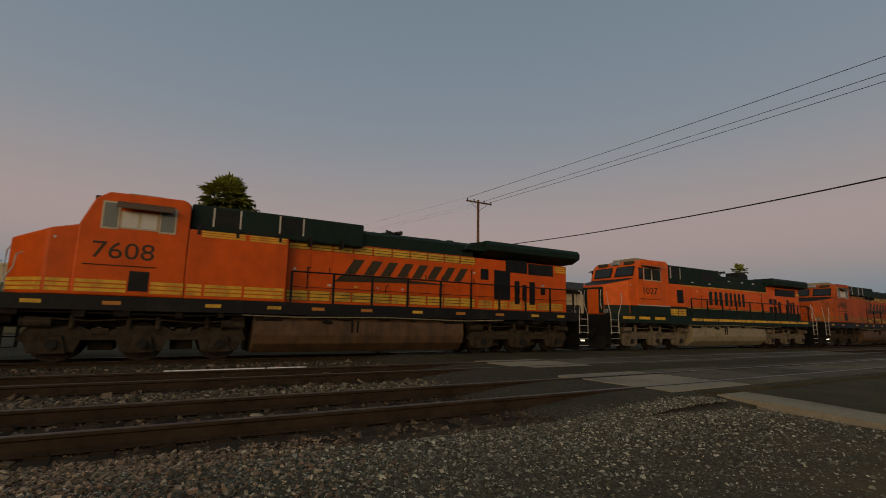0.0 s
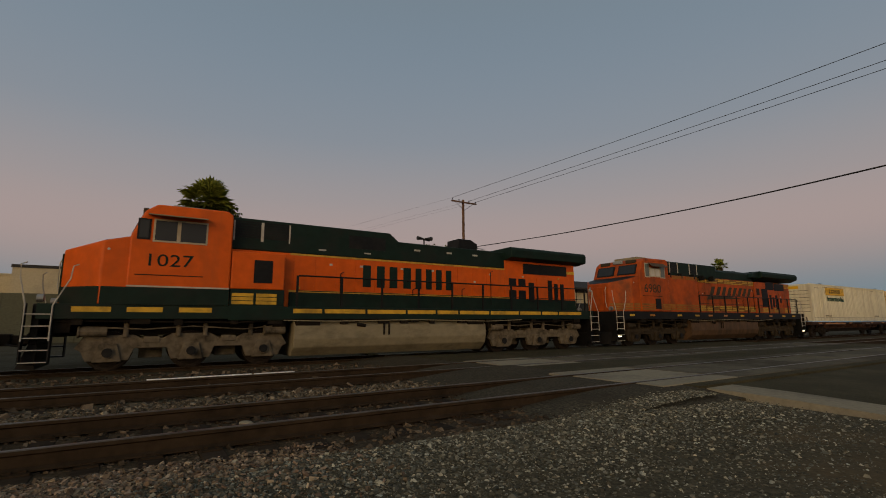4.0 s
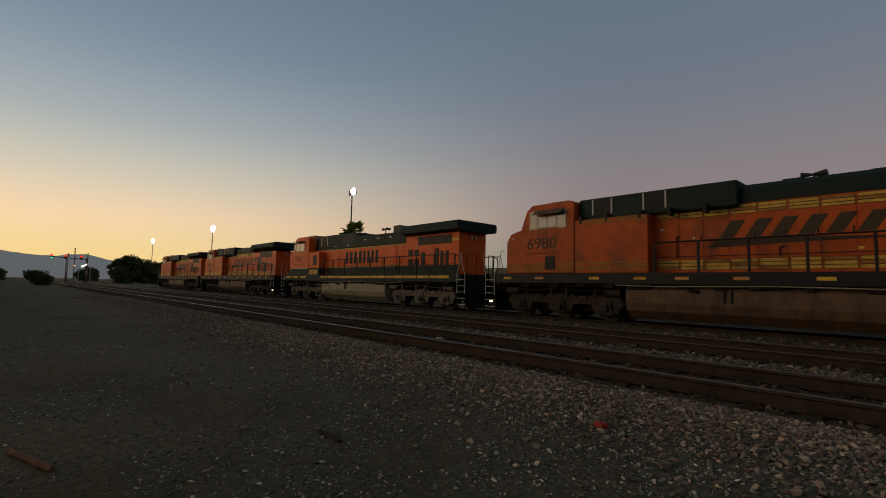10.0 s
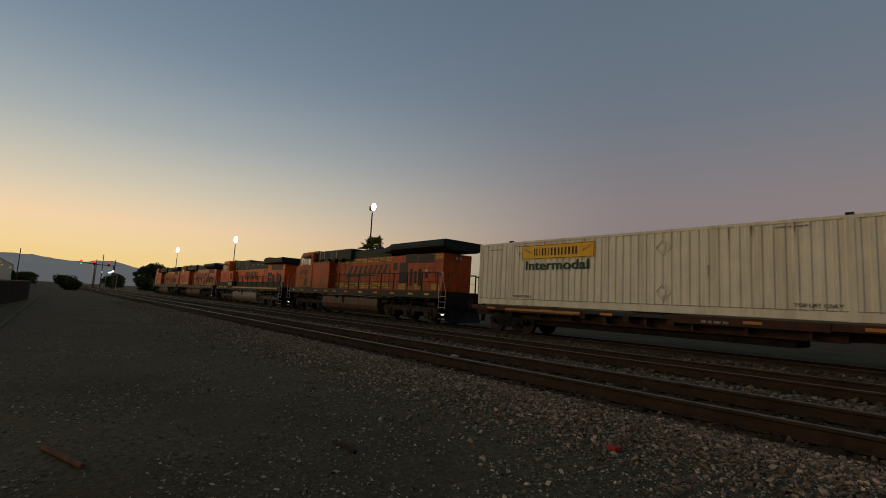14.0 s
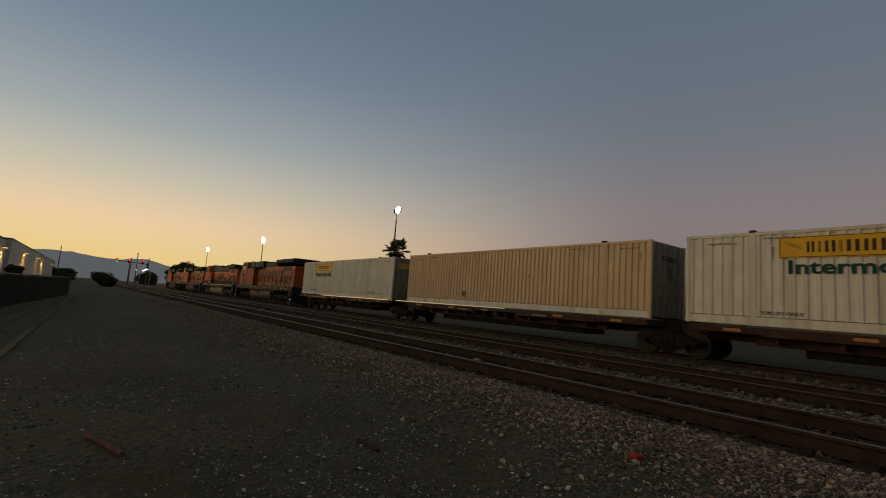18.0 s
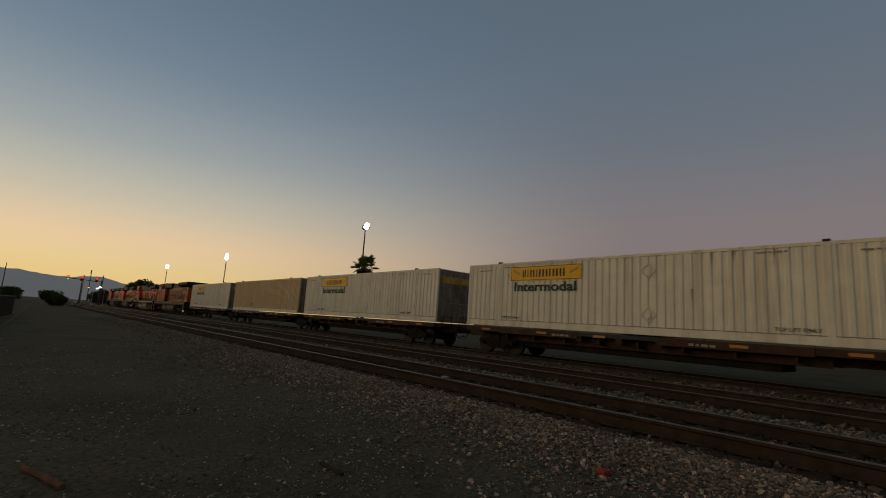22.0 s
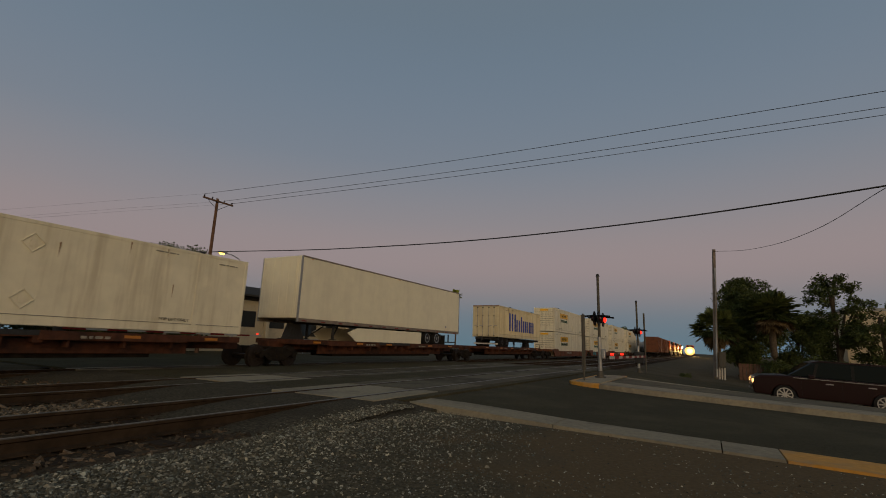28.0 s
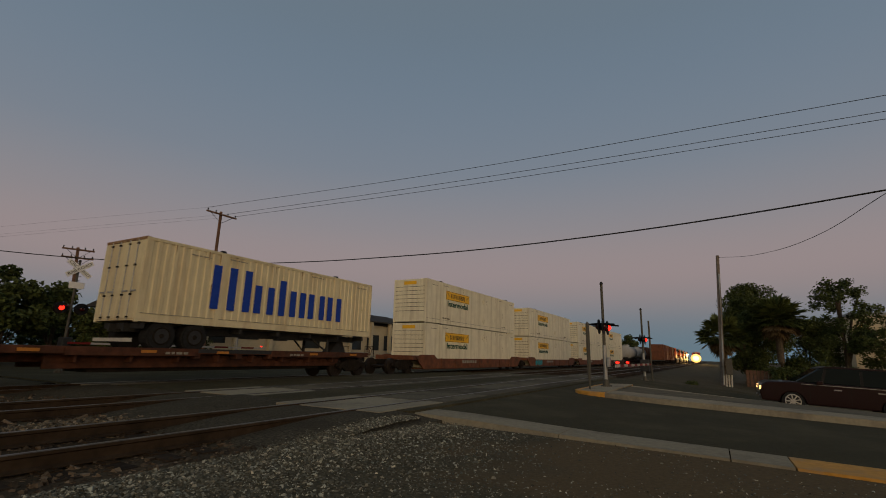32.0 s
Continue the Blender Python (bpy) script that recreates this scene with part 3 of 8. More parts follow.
def build_street():
    road = thing("road", "worn dark asphalt street crossing the tracks", "road", kind="structure")
    sheet("asphalt_lane", ASPHALT, 8.66, 18.0, -60, 5.2, 0.02, "", "", 1.2, road, 0.06, 0.1)
    sheet("asphalt_lane", ASPHALT, 21.0, 30.6, -60, 5.2, 0.02, "", "", 1.2, road, 0.06)
    sheet("asphalt_lane", ASPHALT, 18.3, 21.1, 3.0, 5.2, 0.018, "", "", 0.25, road, 0.06)
    # the crossing: asphalt between the tracks, level with the rails
    for a, b, z in ((5.17, Y_N - 1.35, -0.02), (Y_N + 1.35, Y_M - 1.35, -0.05), (Y_M + 1.35, Y_T - 1.35, -0.12), (Y_T + 1.35, 60.0, -0.2)):
        bm = bmesh.new()
        box(bm, 8.7 if a > 5.3 else 8.3, 30.6, a, b, z - 0.4, z)
        part("asphalt_strip", bm, ASPHALT, road)
    # gravel and asphalt fills that rise from the ballast to the crossing
    for a, b, z, xa, xb in ((4.5, Y_N - 0.80, -0.025, 2.4, 8.36), (Y_N - 0.705, Y_N + 0.705, -0.03, 2.6, 7.74), (Y_N + 0.80, Y_M - 0.80, -0.055, 3.6, 8.72),
                            (Y_M - 0.705, Y_M + 0.705, -0.09, 4.6, 8.58), (Y_M + 0.80, Y_T - 0.80, -0.13, 5.0, 8.72), (Y_T - 0.66, Y_T + 0.66, -0.23, 6.6, 8.58)):
        n = max(2, round((b - a) / 0.35))
        bm = bmesh.new()
        rows = []
        for j in range(n + 1):
            y = a + (b - a) * j / n
            start = xa + 0.7 * noise.noise(Vector((y * 0.9, 2.0, 0)))
            row = []
            for k in range(9):
                u = k / 8
                x = start + (xb - start) * u
                rise = smooth01(0.0, 0.86, u)
                low = min(-0.36, ground_z(start, y) - 0.03)
                row.append(bm.verts.new((x, y, low + ((z if a > 5 else -0.13 + 0.105 * smooth01(4.5, 5.5, y)) - low) * rise + 0.012 * noise.noise(Vector((x * 2.3, y * 2.3, 5))) * (1 - rise))))
            rows.append(row)
        for r0, r1 in zip(rows, rows[1:]):
            for k in range(8):
                bm.faces.new((r0[k], r0[k + 1], r1[k + 1], r1[k]))
        ext = bmesh.ops.extrude_face_region(bm, geom=bm.faces[:])
        for v in ext["geom"]:
            if isinstance(v, bmesh.types.BMVert):
                v.co.z = -0.7
        bmesh.ops.recalc_face_normals(bm, faces=bm.faces[:])
        part("approach_fill", bm, APPROACH, road, "dark gravelly fill")
    # concrete panels within and beside each track
    rng = random.Random(5)
    for yc, z in ((Y_N, RAIL_N), (Y_M, RAIL_M), (Y_T, RAIL_T)):
        for a, b in ((-1.33, -0.80), (-0.66, 0.66), (0.80, 1.33)):
            x = first_x = 7.75 if yc == Y_N else 8.6
            while x < 30:
                bm = bmesh.new()
                box(bm, x + 0.01, x + 2.42, yc + a, yc + b, z - 0.3, z - 0.012 + rng.uniform(-0.006, 0.006), 0.01)
                part("crossing_panel", bm, CONCRETE if x == first_x else rng.choice((PANEL_DARK, PANEL_DARK, PANEL_TARRED, PANEL_TARRED)), road)
                x += 2.44
    # gutter strip along the lot, painted at its end
    gut = thing("gutter_strip", "flat pale concrete gutter beside the street, painted yellow at one end", "kerb", kind="structure")
    ys = [5.15, 2.3, 0.02, -0.65]
    for a, b in zip(ys[1:], ys):
        sheet("gutter_slab", CONCRETE, 7.92, 8.74, a + 0.008, b - 0.008, 0.035, "", "", 0.5, gut, 0.05, 0.1)
    for a in (-3.6, -6.6, -9.6, -12.6):
        sheet("gutter_slab", KERB_YELLOW if a > -5 else CONCRETE, 7.92, 8.74, a, a + 2.94, 0.035, "yellow painted concrete" if a > -5 else "", "", 0.5, gut, 0.05, 0.1)
    # the median island
    isl = thing("median_island", "raised concrete median with a yellow painted nose", "kerb", kind="structure")
    sheet("kerb", CONCRETE, 15.55, 17.25, -40, 3.1, 0.17, "", "", 1.0, isl, 0.0, 0.15)
    sheet("kerb", CONCRETE, 20.75, 21.55, -40, 3.1, 0.17, "", "", 1.0, isl, 0.0, 0.15)
    sheet("fill", PANEL_DARK, 17.2, 20.8, -40, 3.1, 0.165, "dull worn concrete fill", "", 1.0, isl, 0.0, 0.15)
    bm = bmesh.new()
    ring = [(16.0, 3.1), (16.05, 3.6), (16.3, 4.0), (16.8, 4.2), (21.2, 4.2), (21.7, 4.0), (21.95, 3.6), (22.0, 3.1)]
    prism(bm, ring, -0.5, ground_z(16, 3.5) + 0.18, 0.03, axis="z")
    part("nose", bm, KERB_YELLOW, isl, "yellow painted kerb nose")
    bm = bmesh.new()
    prism(bm, [(16.18, 3.1), (16.22, 3.55), (16.42, 3.86), (16.9, 4.02), (21.1, 4.02), (21.58, 3.86), (21.78, 3.55), (21.82, 3.1)], -0.4, ground_z(16, 3.5) + 0.186, axis="z")
    part("nose_top", bm, CONCRETE, isl)


APPROACH = material("dark_gravelly_fill", (0.078, 0.066, 0.045), 0.95, vary=0.65, grain=24, dirt=(0.048, 0.040, 0.027), dirt_amount=0.8, dirt_scale=0.9, bump=0.9, bump_scale=26)
PANEL_DARK = material("darkened_concrete", (0.125, 0.108, 0.075), 0.85, vary=0.25, grain=12, dirt=(0.065, 0.056, 0.042), dirt_amount=0.8, dirt_scale=0.9, per_object=0.2)
PANEL_TARRED = material("tar_smeared_panel", (0.075, 0.065, 0.045), 0.9, vary=0.3, grain=10, dirt=(0.15, 0.13, 0.095), dirt_amount=0.7, dirt_scale=1.1)
build_ground()
build_track("track_near", Y_N, RAIL_N, "rusty empty railway track on dark ties and ballast", True)
build_track("track_middle", Y_M, RAIL_M, "rusty empty railway track on dark ties and ballast", True)
build_track("track_far", Y_T, RAIL_T, "railway track under the moving freight train", False)
build_street()

# ---- the train ----
def travelled(t):
    """Metres that the train has rolled since the start; it gathers speed."""
    return 5.0 * t + 0.047 * t * t - 0.25 + 2.9 * smooth01(-1, 21, t)


ROLLING, WHEELS = [], []          # (thing, its x at the start); (wheelset, its place in the truck, radius)


def on_rails(ob, x, z=0.0):
    ob.matrix_basis = pose(x, Y_T, RAIL_T + z)
    ROLLING.append((ob, x))
    return ob


def both(bm, x0, x1, y0, y1, z0, z1, bevel=0.0):
    """The same box on both flanks."""
    box(bm, x0, x1, -y1, -y0, z0, z1, bevel)
    return box(bm, x0, x1, y0, y1, z0, z1, bevel)


def flank(name, mat, parent, x0, x1, y0, y1, z0, z1, bevel=0.0, label=""):
    """A part on each flank."""
    for s in (-1, 1):
        bm = bmesh.new()
        box(bm, x0, x1, min(s * y0, s * y1), max(s * y0, s * y1), z0, z1, bevel)
        part(name, bm, mat, parent, label)


MESHES = {}


def wheelset_mesh(r):
    if ("w", r) not in MESHES:
        bm = bmesh.new()
        rod(bm, (0, -0.9, 0), (0, 0.9, 0), 0.08, 10)
        for s in (-1, 1):
            rod(bm, (0, s * 0.69, 0), (0, s * 0.83, 0), r, 28)
            rod(bm, (0, s * 0.66, 0), (0, s * 0.69, 0), r + 0.025, 28)
            rod(bm, (0, s * 0.82, 0), (0, s * 0.845, 0), r * 0.84, 24, r * 0.80)
            rod(bm, (0, s * 0.83, 0), (0, s * 0.90, 0), 0.14, 12)
            for k in range(4):
                a = k * math.pi / 2
                rod(bm, (r * 0.55 * math.cos(a), s * 0.84, r * 0.55 * math.sin(a)), (r * 0.55 * math.cos(a), s * 0.856, r * 0.55 * math.sin(a)), 0.05, 8)
        MESHES["w", r] = mesh_of("wheelset", bm, WHEEL)
    return MESHES["w", r]


def wheelset(parent, x, r):
    ob = part("wheelset", wheelset_mesh(r), None, parent, at=pose(x, 0, r))
    WHEELS.append((ob, x, r))


def loco_truck_mesh(dusty):
    if ("lt", dusty) not in MESHES:
        bm = bmesh.new()
        prof = [(-2.75, 0.62), (-2.55, 0.95), (-1.45, 0.98), (-1.2, 0.86), (-0.75, 0.86), (-0.5, 1.0), (0.5, 1.0), (0.75, 0.86), (1.2, 0.86), (1.45, 0.98), (2.55, 0.95), (2.75, 0.62),
                (2.6, 0.55), (2.48, 0.28), (1.52, 0.28), (1.40, 0.60), (0.62, 0.60), (0.5, 0.28), (-0.5, 0.28), (-0.62, 0.60), (-1.40, 0.60), (-1.52, 0.28), (-2.48, 0.28), (-2.6, 0.55)]
        for s in (-1, 1):
            prism(bm, prof, s * 1.02, s * 1.16, 0.02)
            for ax in (-2.0, 0, 2.0):
                prism(bm, [(ax - 0.33, 0.25), (ax - 0.2, 0.74), (ax + 0.2, 0.74), (ax + 0.33, 0.25)], s * 1.15, s * 1.24, 0.02)
                rod(bm, (ax, s * 1.1, 0.5), (ax, s * 1.30, 0.5), 0.15, 14)
            for ax in (-1.0, 1.0):
                box(bm, ax - 0.2, ax + 0.2, s * 1.13 - 0.06, s * 1.13 + 0.08, 0.75, 0.93, 0.02)
            for ax in (-2.35, 2.35):
                rod(bm, (ax - 0.3, s * 1.22, 1.06), (ax + 0.3, s * 1.22, 1.06), 0.13, 12)
                rod(bm, (ax - 0.34, s * 1.22, 1.06), (ax - 0.30, s * 1.22, 1.06), 0.16, 12)
            for ax in (-1.62, -0.35, 0.35, 1.62):
                rod(bm, (ax, s * 1.2, 0.92), (ax, s * 1.2, 1.3), 0.07, 10)
            pipe(bm, [(-2.6, s * 1.24, 1.2), (-1.2, s * 1.26, 1.12), (0, s * 1.25, 1.2), (1.4, s * 1.26, 1.1), (2.6, s * 1.24, 1.22)], 0.022)
        box(bm, -0.5, 0.5, -1.05, 1.05, 0.6, 1.0, 0.02)
        for ax in (-1.0, 1.0):
            box(bm, ax - 0.3, ax + 0.3, -0.6, 0.6, 0.3, 0.9, 0.03)
        MESHES["lt", dusty] = mesh_of("side_frame", bm, TRUCK_DUSTY if dusty else TRUCK)
    return MESHES["lt", dusty]


def car_truck(parent, x):
    """A two-axle freight truck."""
    if "ct" not in MESHES:
        bm = bmesh.new()
        prof = [(-1.15, 0.52), (-1.12, 0.66), (-0.72, 0.68), (-0.42, 0.82), (0.42, 0.82), (0.72, 0.68), (1.12, 0.66), (1.15, 0.52), (0.72, 0.48), (0.42, 0.26), (-0.42, 0.26), (-0.72, 0.48)]
        for s in (-1, 1):
            prism(bm, prof, s * 0.96, s * 1.10, 0.02)
            for ax in (-0.89, 0.89):
                rod(bm, (ax, s * 0.9, 0.5), (ax, s * 1.16, 0.5), 0.12, 12)
            for ax in (-0.2, 0, 0.2):
                rod(bm, (ax, s * 1.06, 0.32), (ax, s * 1.06, 0.62), 0.075, 10)
        box(bm, -0.22, 0.22, -1.15, 1.15, 0.55, 0.85, 0.03)
        MESHES["ct"] = mesh_of("side_frame", bm, UNDER)
    truck = new("truck")
    truck.parent, truck.matrix_basis = parent, pose(x, 0, 0)
    part("side_frame", MESHES["ct"], None, truck)
    for ax in (-0.89, 0.89):
        wheelset(truck, ax, 0.46)
    return truck


def bars(name, parent, mat, x0, x1, y, z0, z1, widths, lean=0.0, gap=0.06, label="", hollow=0.0):
    """A row of plain blocks that stands for a mark, one part each."""
    total = sum(widths) + gap * (len(widths) - 1)
    k, x = (x1 - x0) / total, x0
    for w in widths:
        bm = bmesh.new()
        a, b = x, x + w * k
        if hollow:
            def slab(u0, u1, v0, v1):
                q0, q1 = z0 + (z1 - z0) * v0, z0 + (z1 - z0) * v1
                prism(bm, [(a + (b - a) * u0 + lean * v0, q0), (a + (b - a) * u1 + lean * v0, q0), (a + (b - a) * u1 + lean * v1, q1), (a + (b - a) * u0 + lean * v1, q1)], y, y - 0.006)
            slab(0.0, hollow, 0.0, 1.0)
            slab(1 - hollow, 1.0, 0.0, 1.0)
        else:
            prism(bm, [(a, z0), (b, z0), (b + lean, z1), (a + lean, z1)], y, y - 0.006)
        part(name, bm, mat, parent, label)
        x = b + gap * k


LETTER_OCHRE = material("smoke_dulled_yellow", (0.30, 0.13, 0.022), 0.6, vary=0.25, grain=4, dirt=(0.10, 0.05, 0.02), dirt_amount=0.7, dirt_scale=1.5)


def locomotive(x, dash9, number, paint, tank_mat, label):
    loco = thing("locomotive", label, "locomotive", group="locomotives of the train")
    sill = GREEN if dash9 else BLACK
    stripe_a, stripe_b = (YELLOW_DULL, LETTER_OCHRE) if paint is ORANGE_GRIMY else (YELLOW, YELLOW_DULL)
    # frame, pilots, couplers, steps
    bm = bmesh.new()
    box(bm, 1.3, 21.95, -1.5, 1.5, 1.40, 1.80, 0.015)
    part("underframe", bm, sill, loco, "dark green sill" if dash9 else "black sill")
    bm = bmesh.new()
    box(bm, 1.4, 21.8, -0.55, 0.55, 0.95, 1.42)
    for ax in (1.8, 7.3, 15.9, 20.9):
        box(bm, ax - 0.2, ax + 0.2, -1.3, 1.3, 1.05, 1.42)
    part("centre_sill", bm, UNDER, loco)
    for x0, x1, fr in ((1.18, 1.35, 1), (21.9, 22.06, -1)):
        bm = bmesh.new()
        box(bm, x0, x1, -1.2, 1.2, 0.75, 1.80, 0.03)
        prism(bm, [(x0 if fr > 0 else x1, 0.75), (x1 if fr > 0 else x0, 0.75), (x1 if fr > 0 else x0, 0.12), (x0 - 0.2 * fr if fr > 0 else x1 + 0.2, 0.16)], -1.15, 1.15)
        part("pilot", bm, BLACK, loco)
        bm = bmesh.new()
        a, b = (0.38, 1.2) if fr > 0 else (22.04, 22.93)
        box(bm, a, b, -0.12, 0.12, 0.74, 0.98, 0.03)
        box(bm, a if fr > 0 else b - 0.28, a + 0.28 if fr > 0 else b, -0.2, 0.2, 0.70, 1.02, 0.05)
        part("coupler", bm, UNDER, loco)
        for hy in (-0.5, -0.35, 0.35, 0.5):
            bm = bmesh.new()
            xa = 1.16 if fr > 0 else 22.08
            pipe(bm, [(xa, hy, 1.15), (xa - 0.3 * fr, hy, 0.7), (xa - 0.55 * fr, hy * 0.8, 0.75)], 0.03)
            part("air_hose", bm, RUBBER, loco)
    for x0, fr in ((1.05, 1), (21.7, -1)):
        for s in (-1, 1):
            st = new("step_well")
            st.parent = loco
            bm = bmesh.new()
            for z in (0.32, 0.62, 0.92, 1.22, 1.52):
                box(bm, x0, x0 + 0.6, min(s * 1.22, s * 1.5), max(s * 1.22, s * 1.5), z - 0.02, z + 0.015)
            box(bm, x0, x0 + 0.03, min(s * 1.2, s * 1.5), max(s * 1.2, s * 1.5), 0.3, 1.8)
            box(bm, x0 + 0.57, x0 + 0.6, min(s * 1.2, s * 1.5), max(s * 1.2, s * 1.5), 0.3, 1.8)
            part("tread_frame", bm, BLACK, st)
            for z in (0.32, 0.62, 0.92, 1.22, 1.52):
                bm = bmesh.new()
                box(bm, x0 + 0.02, x0 + 0.58, min(s * 1.49, s * 1.512), max(s * 1.49, s * 1.512), z - 0.006, z + 0.018)
                part("tread_edge", bm, WHITE_RAIL, st, "white step edge")
            for hx, lean in ((x0 + 0.03, -0.16 * fr), (x0 + 0.57, 0.28 * fr if fr < 0 else 0.3)):
                bm = bmesh.new()
                pipe(bm, [(hx, s * 1.53, 0.85), (hx, s * 1.53, 1.75), (hx + lean, s * 1.5, 2.45), (hx + lean * 1.1, s * 1.48, 2.78), (hx + lean * 1.1 + 0.1 * fr, s * 1.4, 2.84)], 0.018)
                part("grab_rail", bm, WHITE_RAIL, st, "white grab rail")
    # nose and cab
    bm = bmesh.new()
    plan = [(1.62, -0.66), (2.52, -1.49), (3.3, -1.49), (3.3, 1.49), (2.52, 1.49), (1.62, 0.66)]
    faceted(bm, plan, lambda px: 1.8, lambda px: 3.30 + 0.26 * (px - 1.62), 0.05)
    part("nose", bm, paint, loco)
    bm = bmesh.new()
    faceted(bm, [(1.72, -0.60), (2.56, -1.40), (3.24, -1.40), (3.24, 1.40), (2.56, 1.40), (1.72, 0.60)], lambda px: 3.28 + 0.26 * (px - 1.62), lambda px: 3.312 + 0.26 * (px - 1.62))
    part("nose_top", bm, BLACK, loco, "black anti-glare panel")
    for lz in (2.95, 3.09):
        bm = bmesh.new()
        rod(bm, (1.64, 0.5, lz), (1.59, 0.5, lz), 0.06, 12)
        part("nose_lamp", bm, GALV, loco)
    for s in (-1, 1):
        bm = bmesh.new()
        rod(bm, (2.66, s * 1.48, 3.3), (2.66, s * 1.505, 3.3), 0.035, 8)
        part("lifting_eye", bm, WHITE_RAIL, loco)
    bm = bmesh.new()
    box(bm, 1.56, 1.63, -0.36, 0.36, 1.85, 3.1, 0.02)
    part("nose_door", bm, paint, loco)
    for s in (-1, 1):
        bm = bmesh.new()
        pipe(bm, [(1.62, s * 0.54, 2.0), (1.54, s * 0.54, 2.3), (1.54, s * 0.54, 2.95), (1.62, s * 0.54, 3.1)], 0.02)
        part("nose_grab", bm, WHITE_RAIL, loco)
    bm = bmesh.new()
    prism(bm, [(3.12, 1.8), (3.12, 3.70), (3.42, 4.46), (3.72, 4.68), (5.55, 4.70), (5.74, 4.58), (5.74, 1.8)], -1.53, 1.53, 0.05)
    cab = part("cab", bm, paint, loco)
    bm = bmesh.new()
    box(bm, 4.1, 5.0, -0.75, 0.75, 4.69, 4.88, 0.04)
    part("roof_unit", bm, TANK_GREY, cab, "pale grey air conditioner")
    # windscreen on the sloping front
    for s in (-1, 1):
        bm = bmesh.new()
        prism(bm, [(3.165, 3.85), (3.34, 4.30), (3.315, 4.31), (3.14, 3.86)], s * 0.20, s * 1.20)
        part("windscreen", bm, GLASS, cab)
        bm = bmesh.new()
        prism(bm, [(3.145, 3.80), (3.36, 4.345), (3.345, 4.35), (3.13, 3.81)], s * 0.12, s * 1.28)
        part("windscreen_frame", bm, BLACK, cab)
        bm = bmesh.new()
        box(bm, 3.36, 3.5, min(s * 0.55, s * 1.15), max(s * 0.55, s * 1.15), 4.44, 4.62, 0.02)
        part("number_board", bm, LETTER_DARK, cab, "dark number board")
        bm = bmesh.new()
        rod(bm, (1.36, s * 1.05, 1.95), (1.22, s * 1.05, 1.95), 0.10, 14)
        part("ditch_light", bm, GALV, loco)
    bm = bmesh.new()
    box(bm, 3.36, 3.5, -0.3, 0.3, 4.46, 4.66, 0.03)
    for s in (-1, 1):
        rod(bm, (3.37, s * 0.13, 4.56), (3.33, s * 0.13, 4.56), 0.085, 14)
    part("headlight", bm, GALV, cab)
    # side windows with their shade
    for s in (-1, 1):
        fr = new("side_window")
        fr.parent = cab
        y = s * 1.535
        panes = ((3.30, 3.56, 3.66, 4.2, 0), (3.68, 4.26, 3.61, 4.22, 1), (4.32, 5.02, 3.61, 4.22, 2)) if dash9 else ((3.62, 3.98, 3.66, 4.38, 1), (4.05, 4.46, 3.70, 4.14, 3), (4.50, 4.91, 3.70, 4.14, 3), (4.98, 5.36, 3.66, 4.36, 1))
        for a, b, z0, z1, look_in in panes:
            bm = bmesh.new()
            box(bm, a - 0.03, b + 0.03, y - 0.012, y + 0.012, z0 - 0.03, z1 + 0.03)
            part("window_frame", bm, FRAME_CREAM if look_in else BLACK, fr)
            bm = bmesh.new()
            box(bm, a + 0.02, b - 0.02, y - 0.018, y + 0.018, z0 + 0.02, z1 - 0.02)
            part("pane", bm, GLASS if dash9 else (GLASS, PANE_DIM, GLASS, PANE_PALE)[look_in], fr)
        bm = bmesh.new()
        if dash9:
            prism(bm, [(s * 1.54, 4.38), (s * 1.54, 4.35), (s * 1.98, 4.27), (s * 1.98, 4.30)], 3.5, 5.0, axis="x")
        else:
            prism(bm, [(s * 1.54, 4.44), (s * 1.54, 4.41), (s * 1.84, 4.20), (s * 1.84, 4.23)], 3.92, 5.3, axis="x")
        part("sun_shade", bm, TANK_GREY if dash9 else SHADE_BROWN, fr, "dull sun shade")
    letters("road_number", number, 0.66 if not dash9 else 0.5, LETTER_DARK if not dash9 else GREEN, cab, pose(4.19 if not dash9 else 4.1, -1.538, 3.02 if not dash9 else 3.04, 90, 0, 0), "dark road number", width=1.45 if not dash9 else 1.12) if number else None
    bm = bmesh.new()
    box(bm, 3.3, 5.0, -1.545, -1.53, 2.62, 2.645)
    part("trim_line", bm, RAIL_SIDE, cab)
    if not dash9:
        flank("cab_vent", BLACK, loco, 4.38, 4.85, 1.5, 1.548, 1.95, 2.5, 0.0, "dark step opening")
    # body behind the cab
    if not dash9:
        bm = bmesh.new()
        box(bm, 5.74, 8.62, -1.5, 1.5, 1.8, 3.86, 0.03)
        part("cabinet", bm, paint, loco)
        bm = bmesh.new()
        box(bm, 5.76, 11.3, -1.22, 1.22, 3.862, 4.70, 0.06)
        top = part("brake_hood", bm, GREEN, loco, "dark green dynamic brake hood")
        for a, b in ((6.40, 7.12), (8.38, 9.10)):
            flank("grille", BLACK, top, a, b, 1.20, 1.228, 4.08, 4.60)
            for gx in (a - 0.05, b):
                flank("grille_bar", WHITE_RAIL, top, gx, gx + 0.05, 1.2, 1.25, 4.05, 4.64)
            for k in range(5):
                flank("slat", GREEN, top, a, b, 1.22, 1.236, 4.14 + 0.085 * k, 4.155 + 0.085 * k)
        for bx in (5.95, 7.02, 8.3, 9.3, 10.4):
            flank("bracket", BLACK, top, bx, bx + 0.09, 1.2, 1.52, 3.72, 4.0)
        bm = bmesh.new()
        box(bm, 8.62, 16.3, -1.0, 1.0, 1.8, 3.97, 0.03)
